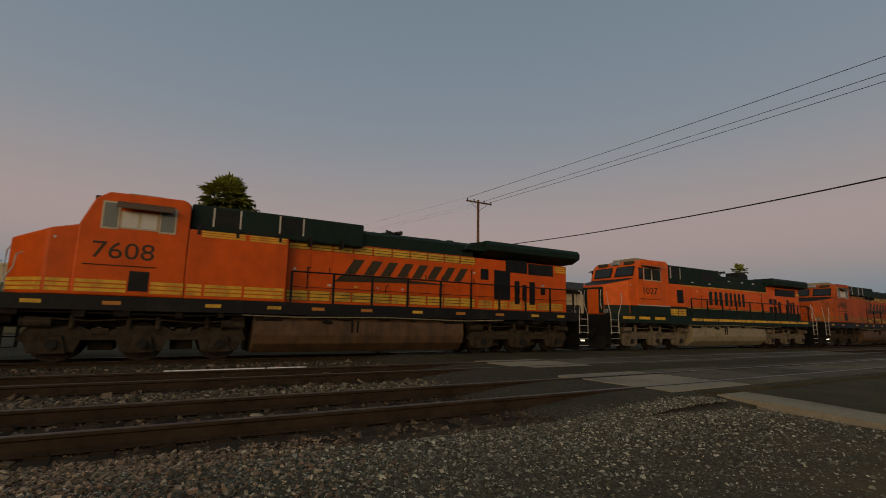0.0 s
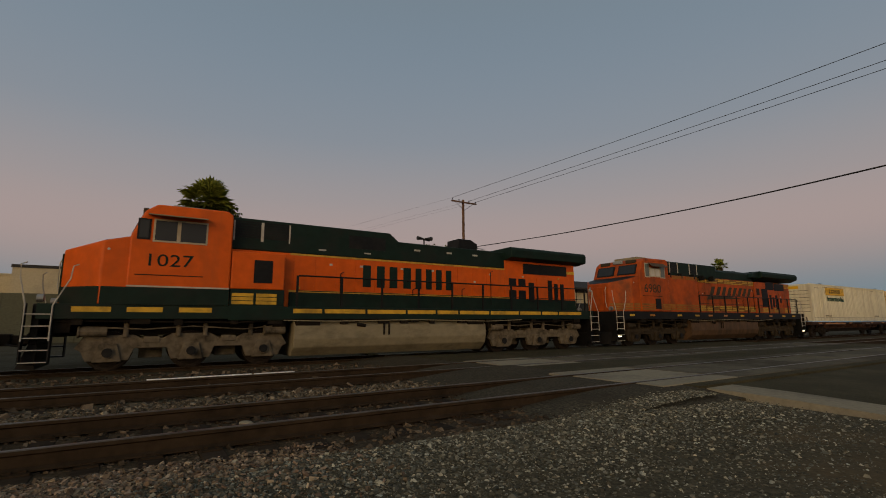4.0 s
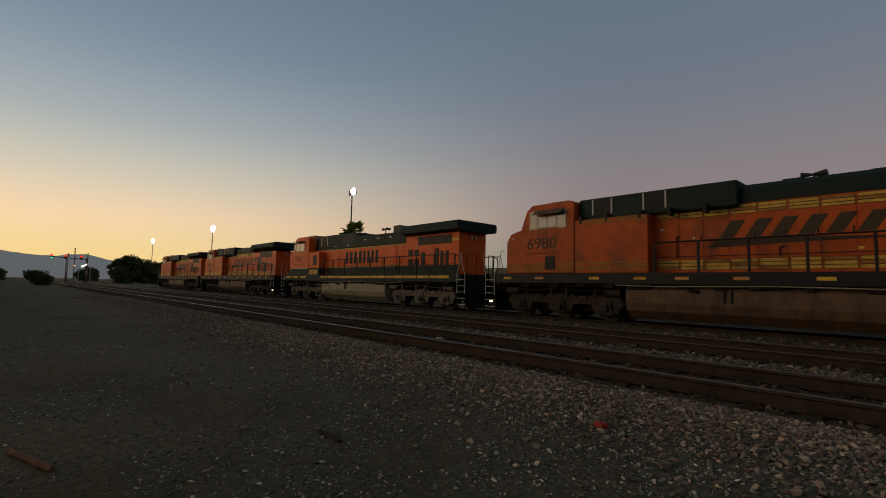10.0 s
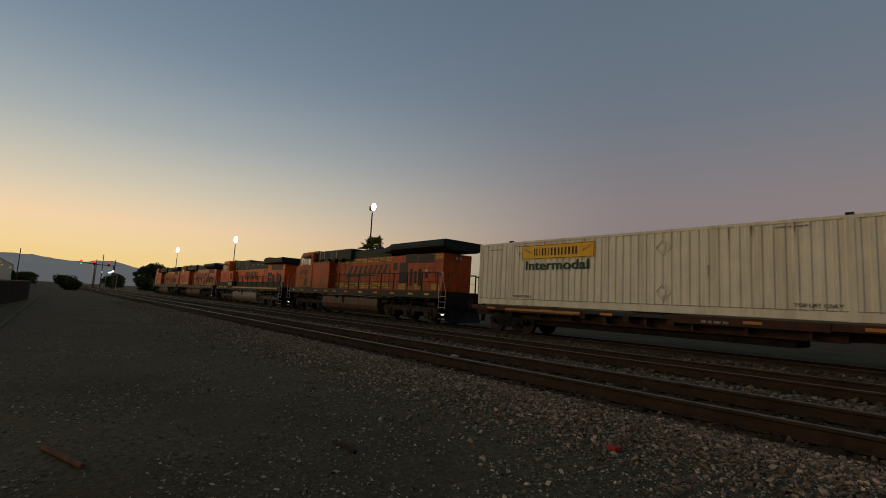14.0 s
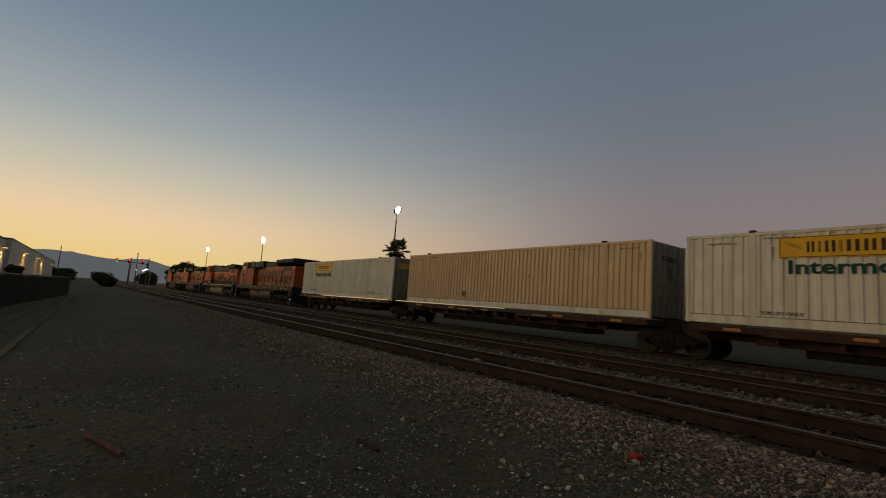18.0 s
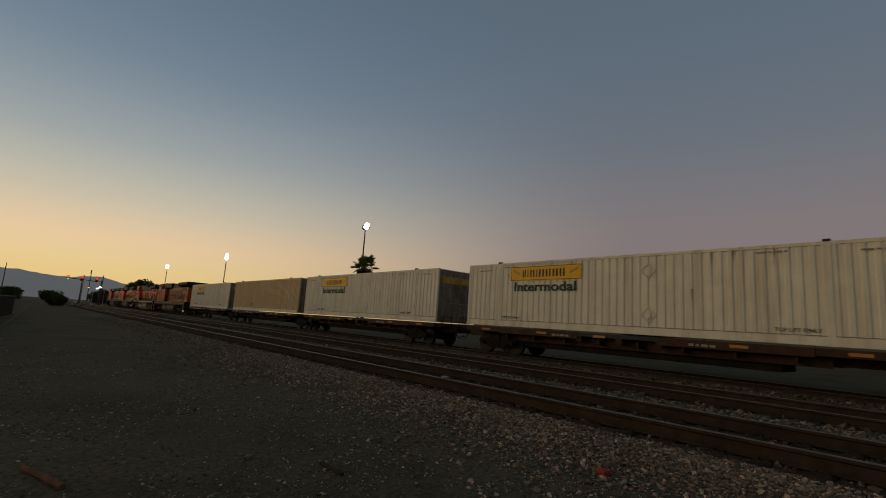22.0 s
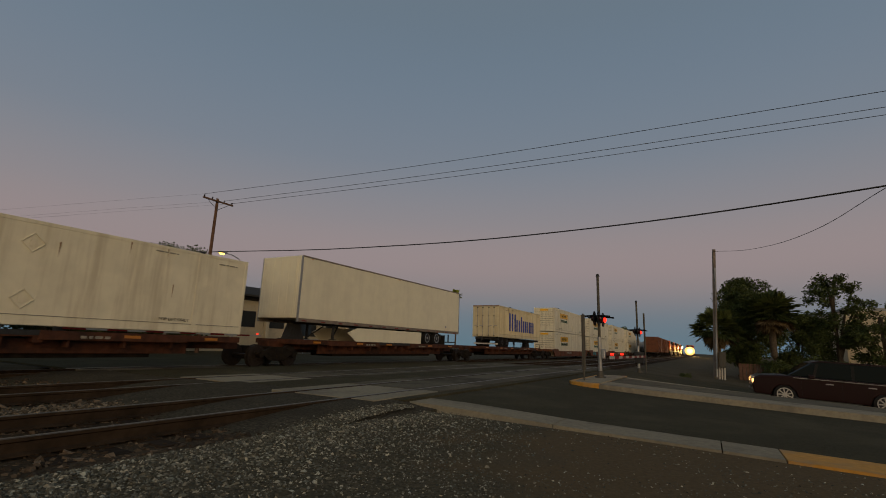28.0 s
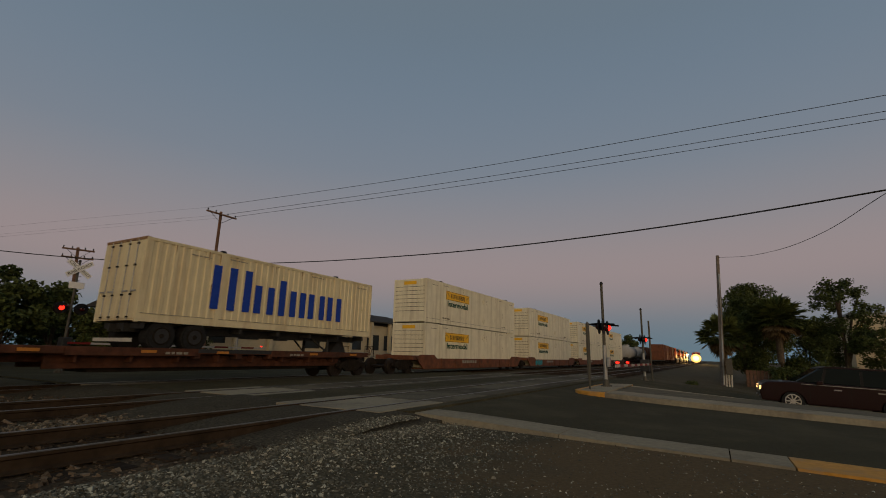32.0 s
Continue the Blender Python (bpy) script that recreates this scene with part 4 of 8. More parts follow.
        hood = part("engine_hood", bm, paint, loco)
        bm = bmesh.new()
        prism(bm, [(-1.0, 3.972), (-1.0, 4.42), (-0.8, 4.56), (0.8, 4.56), (1.0, 4.42), (1.0, 3.972)], 11.28, 16.2, axis="x")
        part("hood_roof", bm, GREEN, loco, "dark green hood roof")
        bm = bmesh.new()
        box(bm, 8.62, 11.32, -1.0, 1.0, 3.972, 4.2)
        part("hood_roof", bm, GREEN, loco)
        xs = [8.72 + 0.76 * k for k in range(10)]
        for i, dx in enumerate(xs):
            flank("hood_door", paint, hood, dx + 0.015, dx + 0.745, 0.998, 1.016, 2.30, 3.60, 0.006)
            for z0, n, st in ((3.64, 3, 0.098), (1.90, 3, 0.115)):
                flank("stripe_ground", LETTER_DARK, hood, dx + 0.02, dx + 0.74, 1.0, 1.012, z0, z0 + n * st)
                for k in range(n):
                    flank("stripe", stripe_a if (i + k) % 4 else stripe_b, hood, dx + 0.035, dx + 0.725, 1.006, 1.018, z0 + k * st + 0.012, z0 + (k + 1) * st - 0.012)
            flank("latch", BLACK, hood, dx + 0.66, dx + 0.70, 1.01, 1.03, 2.9, 3.05)
        # warning stripes on the cab and cabinet
        for a, b in ((3.2, 4.34), (4.9, 5.72), (5.80, 6.2), (6.28, 7.3), (7.38, 8.56)):
            for z in (1.90, 2.02, 2.14):
                flank("stripe", stripe_b if paint is ORANGE_GRIMY else YELLOW, loco, a, b, 1.5, 1.545 if b < 5.75 else 1.514, z, z + 0.085)
        for z in (1.90, 2.02, 2.14):
            flank("stripe", stripe_b if paint is ORANGE_GRIMY else YELLOW, loco, 2.58, 3.08, 1.47, 1.503, z, z + 0.085)
            for s in (-1, 1):
                bm = bmesh.new()
                prism(bm, [(1.66, s * 0.69), (2.50, s * 1.465), (2.50, s * 1.485), (1.64, s * 0.71)], z, z + 0.085, axis="z")
                part("stripe", bm, stripe_b if paint is ORANGE_GRIMY else YELLOW, loco)
        for a, b in ((6.08, 7.3), (7.42, 8.56)):
            for z in (3.66, 3.73, 3.80):
                flank("stripe", stripe_b if paint is ORANGE_GRIMY else YELLOW, loco, a, b, 1.49, 1.514, z, z + 0.048)
        for dx in (2.15, 3.85, 6.35, 8.1, 9.5, 11.2, 13.2, 15.1, 17.0, 18.9, 20.4):
            flank("sill_marker", REFLECT if int(dx * 10) % 3 else YELLOW, loco, dx, dx + 0.42, 1.49, 1.508, 1.56, 1.66)
        # plain mark with its sweep
        bars("mark", hood, LETTER_DARK, 10.7, 15.6, -1.02, 2.90, 3.44, (1.3, 1.2, 1.2, 1.1), lean=0.34, gap=0.3, label="dark lettering shape", hollow=0.36)
        bm = bmesh.new()
        prism(bm, [(10.35, 2.60), (10.6, 2.84), (12.6, 2.86), (15.2, 2.72), (12.6, 2.68)], -1.018, -1.024)
        part("sweep", bm, LETTER_DARK, hood, "dark tapering sweep")
        # radiator end
        bm = bmesh.new()
        prism(bm, [(16.3, 1.8), (16.3, 3.95), (21.45, 3.95), (21.4, 1.8)], -1.06, 1.06, 0.03)
        rad = part("radiator_cab", bm, paint, loco)
        for a, b, z0, z1 in ((16.55, 16.95, 3.05, 3.5), (17.25, 18.1, 2.25, 3.5), (18.35, 18.62, 2.1, 3.1), (18.78, 19.02, 2.25, 2.95), (19.18, 19.5, 2.1, 3.1), (17.87, 19.05, 3.45, 4.0), (19.12, 20.6, 3.42, 3.92)):
            flank("opening", BLACK, rad, a, b, 1.05, 1.072, z0, z1, 0.0)
        for a in (19.72, 20.3):
            flank("door", paint, rad, a, a + 0.5, 1.055, 1.075, 2.3, 3.2, 0.008)
        flank("placard", GALV, rad, 19.86, 20.04, 1.07, 1.079, 2.92, 3.02)
        flank("fan_cover", BLACK, rad, 19.82, 20.1, 1.07, 1.082, 2.55, 2.83, 0.01)
        for z in (3.62, 3.72, 3.82):
            flank("stripe", stripe_a, rad, 20.72, 21.4, 1.055, 1.068, z, z + 0.07)
        for k in range(6):
            for z in (1.88, 1.99, 2.10):
                flank("stripe", stripe_a if k % 2 else stripe_b, rad, 16.45 + 0.8 * k, 17.15 + 0.8 * k, 1.058, 1.07, z, z + 0.085)
        bm = bmesh.new()
        prism(bm, [(-1.04, 4.08), (-1.49, 4.26), (-1.52, 4.50), (-1.4, 4.66), (1.4, 4.66), (1.52, 4.50), (1.49, 4.26), (1.04, 4.08)], 16.6, 21.9, 0.03, axis="x")
        prism(bm, [(15.6, 4.2), (15.9, 4.5), (16.65, 4.64), (16.65, 4.2)], -1.3, 1.3, 0.03)
        wing = part("radiator_wing", bm, GREEN, loco, "dark green overhanging radiator")
        bm = bmesh.new()
        box(bm, 17.0, 21.7, -1.2, 1.2, 4.655, 4.69)
        part("radiator_screen", bm, BLACK, wing)
    else:
        flank("lower_band", GREEN, loco, 3.13, 5.73, 1.5, 1.538, 1.8, 2.28, 0.0, "dark green lower band")
        flank("lower_band", GREEN, loco, 2.56, 3.13, 1.47, 1.505, 1.8, 2.28)
        for s in (-1, 1):
            bm = bmesh.new()
            prism(bm, [(1.64, s * 0.66), (2.52, s * 1.475), (2.52, s * 1.495), (1.62, s * 0.68)], 1.8, 2.28, axis="z")
            part("lower_band", bm, GREEN, loco)
        flank("cream_line", WHITE_RAIL, loco, 3.13, 5.73, 1.5, 1.540, 2.285, 2.33)
        bm = bmesh.new()
        box(bm, 1.585, 1.63, -0.65, 0.65, 1.86, 3.2, 0.02)
        part("nose_front", bm, GREEN, loco, "dark green nose front")
        flank("blower_box", paint, loco, 5.76, 7.36, 0.9, 1.5, 2.32, 3.48, 0.03)
        flank("box_base", GREEN, loco, 5.76, 7.38, 0.9, 1.49, 1.36, 2.318, 0.02, "dark green box")
        flank("box_opening", BLACK, loco, 6.42, 6.98, 1.49, 1.512, 2.52, 3.24)
        for a in (5.82, 6.52):
            for k in range(3):
                flank("yellow_plate", YELLOW, loco, a, a + 0.62, 1.48, 1.504, 1.85 + 0.12 * k, 1.95 + 0.12 * k)
        bm = bmesh.new()
        box(bm, 5.74, 16.9, -1.0, 1.0, 1.8, 3.62, 0.03)
        hood = part("engine_hood", bm, paint, loco)
        for a, b in ((7.63, 21.3),):
            flank("green_band", GREEN, loco, a, b, 0.99, 1.02, 1.8, 2.30, 0.0, "dark green band")
            flank("cream_line", YELLOW_DULL, loco, a, 17.4, 0.99, 1.022, 2.305, 2.37)
            flank("cream_line", YELLOW_DULL, loco, a, 16.9, 0.99, 1.022, 3.55, 3.615)
        bm = bmesh.new()
        prism(bm, [(5.76, 3.622), (5.76, 4.66), (11.35, 4.66), (11.72, 4.36), (16.95, 4.34), (16.95, 3.622)], -0.99, 0.99, 0.04)
        top = part("hood_roof", bm, GREEN, loco, "dark green hood roof")
        for a, b in ((5.86, 6.66), (6.74, 7.56)):
            flank("grille", BLACK, top, a, b, 0.98, 0.998, 4.02, 4.56)
            for k in range(6):
                flank("slat", GREEN, top, a, b, 0.985, 1.004, 4.07 + 0.085 * k, 4.085 + 0.085 * k)
            for gx in (a - 0.04, b):
                flank("grille_bar", WHITE_RAIL, top, gx, gx + 0.045, 0.98, 1.01, 3.92, 4.56)
        flank("grille", BLACK, top, 9.7, 11.15, 0.98, 0.998, 3.95, 4.43)
        for dx in (8.6, 10.3, 12.4, 13.9, 15.2):
            flank("placard", WHITE_RAIL, top, dx, dx + 0.26, 0.98, 0.997, 4.05 if dx > 12 else 3.78, 4.12 if dx > 12 else 3.83)
        for i, dx in enumerate([7.75 + 0.74 * k for k in range(12)]):
            flank("hood_door", paint, hood, dx + 0.012, dx + 0.728, 0.998, 1.016, 2.39, 3.53, 0.006)
        bars("mark", hood, GREEN, 10.25, 14.1, -1.02, 2.56, 3.36, (0.95, 1.0, 0.8, 0.8), gap=0.22, label="dark green lettering shape", hollow=0.36)
        bm = bmesh.new()
        prism(bm, [(16.9, 1.8), (16.9, 4.0), (21.3, 4.0), (21.3, 1.8)], -1.0, 1.0, 0.03)
        rad = part("radiator_cab", bm, paint, loco)
        for a, b, z0, z1 in ((17.15, 17.55, 2.85, 3.2), (17.7, 18.1, 2.85, 3.2), (17.15, 17.55, 2.3, 2.68), (17.7, 18.1, 2.3, 2.68), (18.3, 18.62, 2.2, 3.05), (19.5, 19.75, 2.2, 3.2), (19.9, 20.12, 2.2, 3.05), (20.3, 20.52, 2.2, 3.05), (18.0, 20.75, 3.44, 3.9)):
            flank("opening", BLACK, rad, a, b, 0.99, 1.028, z0, z1)
        flank("door", paint, rad, 18.8, 19.38, 0.99, 1.03, 2.35, 3.3, 0.01)
        flank("cream_line", YELLOW, rad, 20.6, 21.28, 0.99, 1.022, 3.55, 3.68)
        bm = bmesh.new()
        prism(bm, [(-1.0, 4.0), (-1.47, 4.08), (-1.5, 4.42), (-1.4, 4.54), (1.4, 4.54), (1.5, 4.42), (1.47, 4.08), (1.0, 4.0)], 16.95, 21.65, 0.03, axis="x")
        wing = part("radiator_wing", bm, GREEN, loco, "dark green overhanging radiator")
        bm = bmesh.new()
        prism(bm, [(14.85, 4.32), (14.85, 4.86), (15.5, 4.86), (15.85, 4.7), (15.85, 4.32)], -0.45, 0.45, 0.02)
        part("exhaust_funnel", bm, BLACK, loco)
        dx = 7.68
        k = 0
        while dx < 21.0:
            w = (0.95, 1.45, 1.5, 1.2)[k % 4]
            flank("sill_marker", YELLOW, loco, dx, min(dx + w, 21.2), 1.49, 1.508, 1.59, 1.73)
            dx += w + 0.09
            k += 1
        for dx in (2.0, 3.2, 4.45):
            flank("sill_marker", YELLOW, loco, dx, dx + 0.85, 1.49, 1.508, 1.59, 1.73)
    hood_y = 1.02
    for px, z0, z1 in ((9.4, 2.3, 3.0), (12.3, 2.28, 2.52), (14.6, 2.28, 2.6), (16.1, 2.0, 3.4)):
        for s in (-1, 1):
            bm = bmesh.new()
            pipe(bm, [(px, s * (hood_y + 0.03), z0), (px, s * (hood_y + 0.03), z1), (px + 0.12, s * (hood_y + 0.03), z1 + 0.06)], 0.018)
            part("conduit", bm, BLACK, loco)
    rng = random.Random(int(x * 10))
    for k in range(13):
        dx = 7.9 + 1.02 * k + rng.uniform(-0.2, 0.2)
        pz = 2.42 + rng.choice((0.0, 0.5, 0.85))
        flank("warning_plate", WHITE_RAIL if k % 3 else YELLOW_DULL, loco, dx, dx + rng.uniform(0.06, 0.14), 1.0, 1.024, pz, pz + 0.07)
    for k in range(16):
        dx = 1.9 + 1.24 * k + rng.uniform(-0.25, 0.25)
        flank("sill_bracket", UNDER, loco, dx, dx + rng.uniform(0.12, 0.5), 1.34, 1.47, 1.22 + rng.uniform(0, 0.06), 1.40)
    for s in (-1, 1):
        bm = bmesh.new()
        pipe(bm, [(7.4, s * 1.47, 1.36), (9.0, s * 1.475, 1.33), (12.2, s * 1.47, 1.38), (15.6, s * 1.475, 1.32), (17.4, s * 1.47, 1.38)], 0.02)
        part("air_line", bm, TANK_GREY, loco)
        for tx in (8.1, 14.9):
            bm = bmesh.new()
            rod(bm, (tx - 0.3, s * 1.30, 1.24), (tx + 0.5, s * 1.30, 1.24), 0.13, 12)
            part("air_reservoir", bm, UNDER, loco)
    # horn, tank, trucks
    hx = 13.4 if dash9 else 13.0
    bm = bmesh.new()
    for dy, d in ((-0.1, 1), (0.0, -1), (0.1, 1)):
        rod(bm, (hx, dy, 4.78), (hx + 0.32 * d, dy, 4.80), 0.03, 8, 0.09)
    rod(bm, (hx, 0, 4.3), (hx, 0, 4.78), 0.03, 8)
    part("horn", bm, DARK_METAL, loco)
    top_z = 4.34 if dash9 else 4.56
    for ax, w, l, hh in ((12.3, 0.5, 0.5, 0.1), (14.3, 0.3, 0.7, 0.12), (15.4, 0.25, 0.3, 0.16)):
        bm = bmesh.new()
        box(bm, ax, ax + l, -w, w, top_z - 0.02, top_z + hh, 0.02)
        part("roof_hatch", bm, GREEN, loco)
    bm = bmesh.new()
    prism(bm, [(-1.25, 1.33), (-1.42, 1.2), (-1.44, 0.75), (-1.36, 0.48), (-1.05, 0.2), (1.05, 0.2), (1.36, 0.48), (1.44, 0.75), (1.42, 1.2), (1.25, 1.33)], 7.75, 15.5, 0.03, axis="x")
    tank = part("fuel_tank", bm, tank_mat, loco, "grey fuel tank" if dash9 else "rusty brown fuel tank")
    bm = bmesh.new()
    for tx in (10.9, 11.1):
        both(bm, tx, tx + 0.06, 1.42, 1.46, 0.85, 1.25)
    rod(bm, (9.9, -1.47, 1.22), (10.2, -1.47, 1.18), 0.06, 10)
    part("fuel_gauge", bm, UNDER, tank)
    bm = bmesh.new()
    for s in (-1, 1):
        pipe(bm, [(1.6, s * 1.35, 1.36), (6.0, s * 1.4, 1.3), (7.6, s * 1.38, 1.38), (15.6, s * 1.38, 1.37), (18.0, s * 1.42, 1.28), (20.8, s * 1.35, 1.36)], 0.03)
    for ax in (8.3, 9.6, 12.0, 14.2, 16.6, 19.3):
        both(bm, ax, ax + 0.35, 1.2, 1.46, 1.3, 1.42)
    part("brake_piping", bm, UNDER, loco)
    for tx in (4.85, 18.55):
        truck = new("truck")
        truck.parent, truck.matrix_basis = loco, pose(tx, 0, 0)
        part("side_frame", loco_truck_mesh(dash9), None, truck, "dusty cast side frame" if dash9 else "")
        for ax in (-2.0, 0, 2.0):
            wheelset(truck, ax, 0.533)
            if "cap" not in MESHES:
                bm = bmesh.new()
                rod(bm, (0, -0.02, 0), (0, 0.02, 0), 0.125, 14)
                MESHES["cap"] = mesh_of("bearing_cap", bm, BLACK)
            for s in (-1, 1):
                part("bearing_cap", MESHES["cap"], None, truck, at=pose(ax, s * 1.315, 0.5))
    # walkway rails
    x0 = 7.8 if dash9 else 8.8
    posts = [x0 + (21.45 - x0) * k / 9 for k in range(10)]
    for s in (-1, 1):
        for px in posts:
            bm = bmesh.new()
            box(bm, px - 0.035, px + 0.035, s * 1.44 - 0.025, s * 1.44 + 0.025, 1.8, 2.82)
            part("rail_post", bm, BLACK, loco)
        bm = bmesh.new()
        pipe(bm, [(x0, s * 1.44, 2.3), (x0, s * 1.44, 2.8), (x0 + 0.05, s * 1.44, 2.82), (21.45, s * 1.44, 2.82), (21.7, s * 1.44, 2.7)], 0.03)
        part("handrail", bm, BLACK, loco)
        bm = bmesh.new()
        pipe(bm, [(x0, s * 1.44, 2.32), (21.45, s * 1.44, 2.32)], 0.014)
        part("handrail", bm, BLACK, loco)
    # rear end rails
    for s in (-1, 1):
        bm = bmesh.new()
        pipe(bm, [(22.0, s * 0.45, 1.8), (22.0, s * 0.45, 2.8), (22.0, s * 1.15, 2.8), (22.0, s * 1.15, 1.8)], 0.022)
        part("end_rail", bm, BLACK, loco)
    bm = bmesh.new()
    rx, rz = (21.32, 3.75) if dash9 else (21.46, 3.7)
    for dy in (-0.15, 0.15):
        rod(bm, (rx, dy, rz), (rx + 0.06, dy, rz), 0.09, 12)
    part("rear_light", bm, GALV, loco)
    for lx in {"7608": (22.0,), "6980": (1.35, 22.0)}.get(number, ()):
        bm = bmesh.new()
        rod(bm, (lx, -1.35, 0.55), (lx, -1.52, 0.55), 0.028, 10)
        part("step_light", bm, LAMP_STEP, loco, "small lit white step lamp")
    return on_rails(loco, x)


def corrugated(bm, x0, x1, y, z0, z1, pitch=0.30, depth=0.026, out=-1):
    """A wall of pressed ribs between x0 and x1, with a plain back."""
    n = max(1, round((x1 - x0) / pitch))
    p = (x1 - x0) / n
    line = []
    for k in range(n):
        a = x0 + k * p
        line += [(a, y), (a + 0.38 * p, y), (a + 0.48 * p, y - out * depth), (a + 0.90 * p, y - out * depth)]
    line.append((x1, y))
    lo = [bm.verts.new((px, py, z0)) for px, py in line]
    hi = [bm.verts.new((px, py, z1)) for px, py in line]
    for i in range(len(line) - 1):
        bm.faces.new((lo[i], lo[i + 1], hi[i + 1], hi[i]) if out < 0 else (lo[i + 1], lo[i], hi[i], hi[i + 1]))


def container(length, height, mat, label, lettered, posts, turned=False, plate=False):
    """An intermodal container: ribbed flanks, rails, posts, castings, a ribbed blank end and a door end."""
    c = thing("shipping_container", label, "container", group="containers on the train")
    w, h = 1.30, height
    bm = bmesh.new()
    box(bm, 0.06, length - 0.06, -1.22, 1.22, 0.08, h - 0.06)
    part("core", bm, mat, c)
    for s in (-1, 1):
        edges = [0.12] + [v for p in posts for v in (p - 0.09, p + 0.09)] + [length - 0.12]
        for a, b in zip(edges[::2], edges[1::2]):
            bm = bmesh.new()
            if plate:
                box(bm, a, b, min(s * (w - 0.04), s * (w - 0.014)), max(s * (w - 0.04), s * (w - 0.014)), 0.26, h - 0.10)
            else:
                corrugated(bm, a, b, s * (w - 0.012), 0.26, h - 0.10, 0.30 if lettered or turned else 0.245, 0.026 if lettered else 0.036, s)
            wall = part("side_wall", bm, mat, c)
            if plate:
                px = a + 1.22
                while px < b - 0.4:
                    bm = bmesh.new()
                    box(bm, px - 0.035, px + 0.035, min(s * (w - 0.02), s * (w - 0.009)), max(s * (w - 0.02), s * (w - 0.009)), 0.27, h - 0.11)
                    part("seam_strip", bm, mat, wall)
                    px += 1.22
            bm = bmesh.new()
            box(bm, a, b, min(s * (w - 0.03), s * (w + 0.002)), max(s * (w - 0.03), s * (w + 0.002)), 0.285, 0.305)
            part("rail_joint", bm, CODE_GREY, wall)
        bm = bmesh.new()
        box(bm, 0.10, length - 0.10, min(s * (w - 0.06), s * w), max(s * (w - 0.06), s * w), 0.02, 0.27, 0.01)
        part("bottom_rail", bm, CONTAINER if mat is TAN else mat, c)
        bm = bmesh.new()
        box(bm, 0.10, length - 0.10, min(s * (w - 0.06), s * w), max(s * (w - 0.06), s * w), h - 0.11, h - 0.005, 0.01)
        part("top_rail", bm, mat, c)
        for p in posts:
            bm = bmesh.new()
            box(bm, p - 0.10, p + 0.10, min(s * (w - 0.05), s * (w + 0.004)), max(s * (w - 0.05), s * (w + 0.004)), 0.01, h, 0.01)
            part("lift_post", bm, mat, c)
            bm = bmesh.new()
            box(bm, p - 0.09, p + 0.09, min(s * (w - 0.15), s * (w + 0.01)), max(s * (w - 0.15), s * (w + 0.01)), h - 0.02, h + 0.06, 0.01)
            part("casting", bm, DARK_METAL, c, "dark corner casting")
        for x in (0, length):
            bm = bmesh.new()
            d = 0.12 if x == 0 else -0.12
            box(bm, min(x, x + d), max(x, x + d), min(s * (w - 0.12), s * w), max(s * (w - 0.12), s * w), 0.0, h, 0.012)
            part("corner_post", bm, mat, c)
    bm = bmesh.new()
    box(bm, 0.05, length - 0.05, -w + 0.06, w - 0.06, h - 0.05, h - 0.02)
    part("roof", bm, mat, c)
    # the blank end with ribs, and the doors
    bm = bmesh.new()
    box(bm, 0.02, 0.07, -w + 0.1, w - 0.1, 0.05, h - 0.03)
    end = part("end_wall", bm, mat, c)
    for k in range(0 if turned else 7):
        bm = bmesh.new()
        box(bm, 0.005, 0.03, -w + 0.14, w - 0.14, 0.75 + 0.27 * k, 0.775 + 0.27 * k)
        part("rib_line", bm, DARK_METAL, end)
    for s in (-1, 1):
        bm = bmesh.new()
        box(bm, length - 0.07, length - 0.02, 0.01 if s > 0 else -w + 0.12, w - 0.12 if s > 0 else -0.01, 0.08, h - 0.06, 0.01)
        door = part("door", bm, DOOR_SHADE if not turned else mat, c)
        for dy in (0.35, 0.85):
            bm = bmesh.new()
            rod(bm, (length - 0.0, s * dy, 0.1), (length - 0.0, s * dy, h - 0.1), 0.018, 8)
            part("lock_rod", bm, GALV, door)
            bm = bmesh.new()
            box(bm, length - 0.02, length + 0.02, s * dy - 0.02, s * dy + 0.22, 1.05, 1.09)
            part("handle", bm, GALV, door)
    if turned:
        # the doors are at the other end: four lock rods, hinges, a gap between the leaves
        for s in (-1, 1):
            bm = bmesh.new()
            box(bm, 0.0, 0.03, 0.012 if s > 0 else -w + 0.13, w - 0.13 if s > 0 else -0.012, 0.1, h - 0.1, 0.01)
            leaf = part("door", bm, mat, c)
            for dy in (0.3, 0.82):
                bm = bmesh.new()
                rod(bm, (-0.02, s * dy, 0.06), (-0.02, s * dy, h - 0.06), 0.02, 8)
                part("lock_rod", bm, GALV, leaf)
                bm = bmesh.new()
                box(bm, -0.045, -0.01, min(s * dy, s * (dy + 0.3)), max(s * dy, s * (dy + 0.3)), 1.0, 1.05)
                part("handle", bm, GALV, leaf)
                for z in (0.16, 0.9, 1.9, h - 0.2):
                    bm = bmesh.new()
                    box(bm, -0.04, 0.0, s * dy - 0.06, s * dy + 0.06, z - 0.03, z + 0.03)
                    part("rod_guide", bm, UNDER, leaf)
            for z in (0.3, 0.95, 1.65, 2.4):
                bm = bmesh.new()
                box(bm, -0.015, 0.02, min(s * 1.1, s * 1.24), max(s * 1.1, s * 1.24), z - 0.05, z + 0.05)
                part("hinge", bm, mat, leaf)
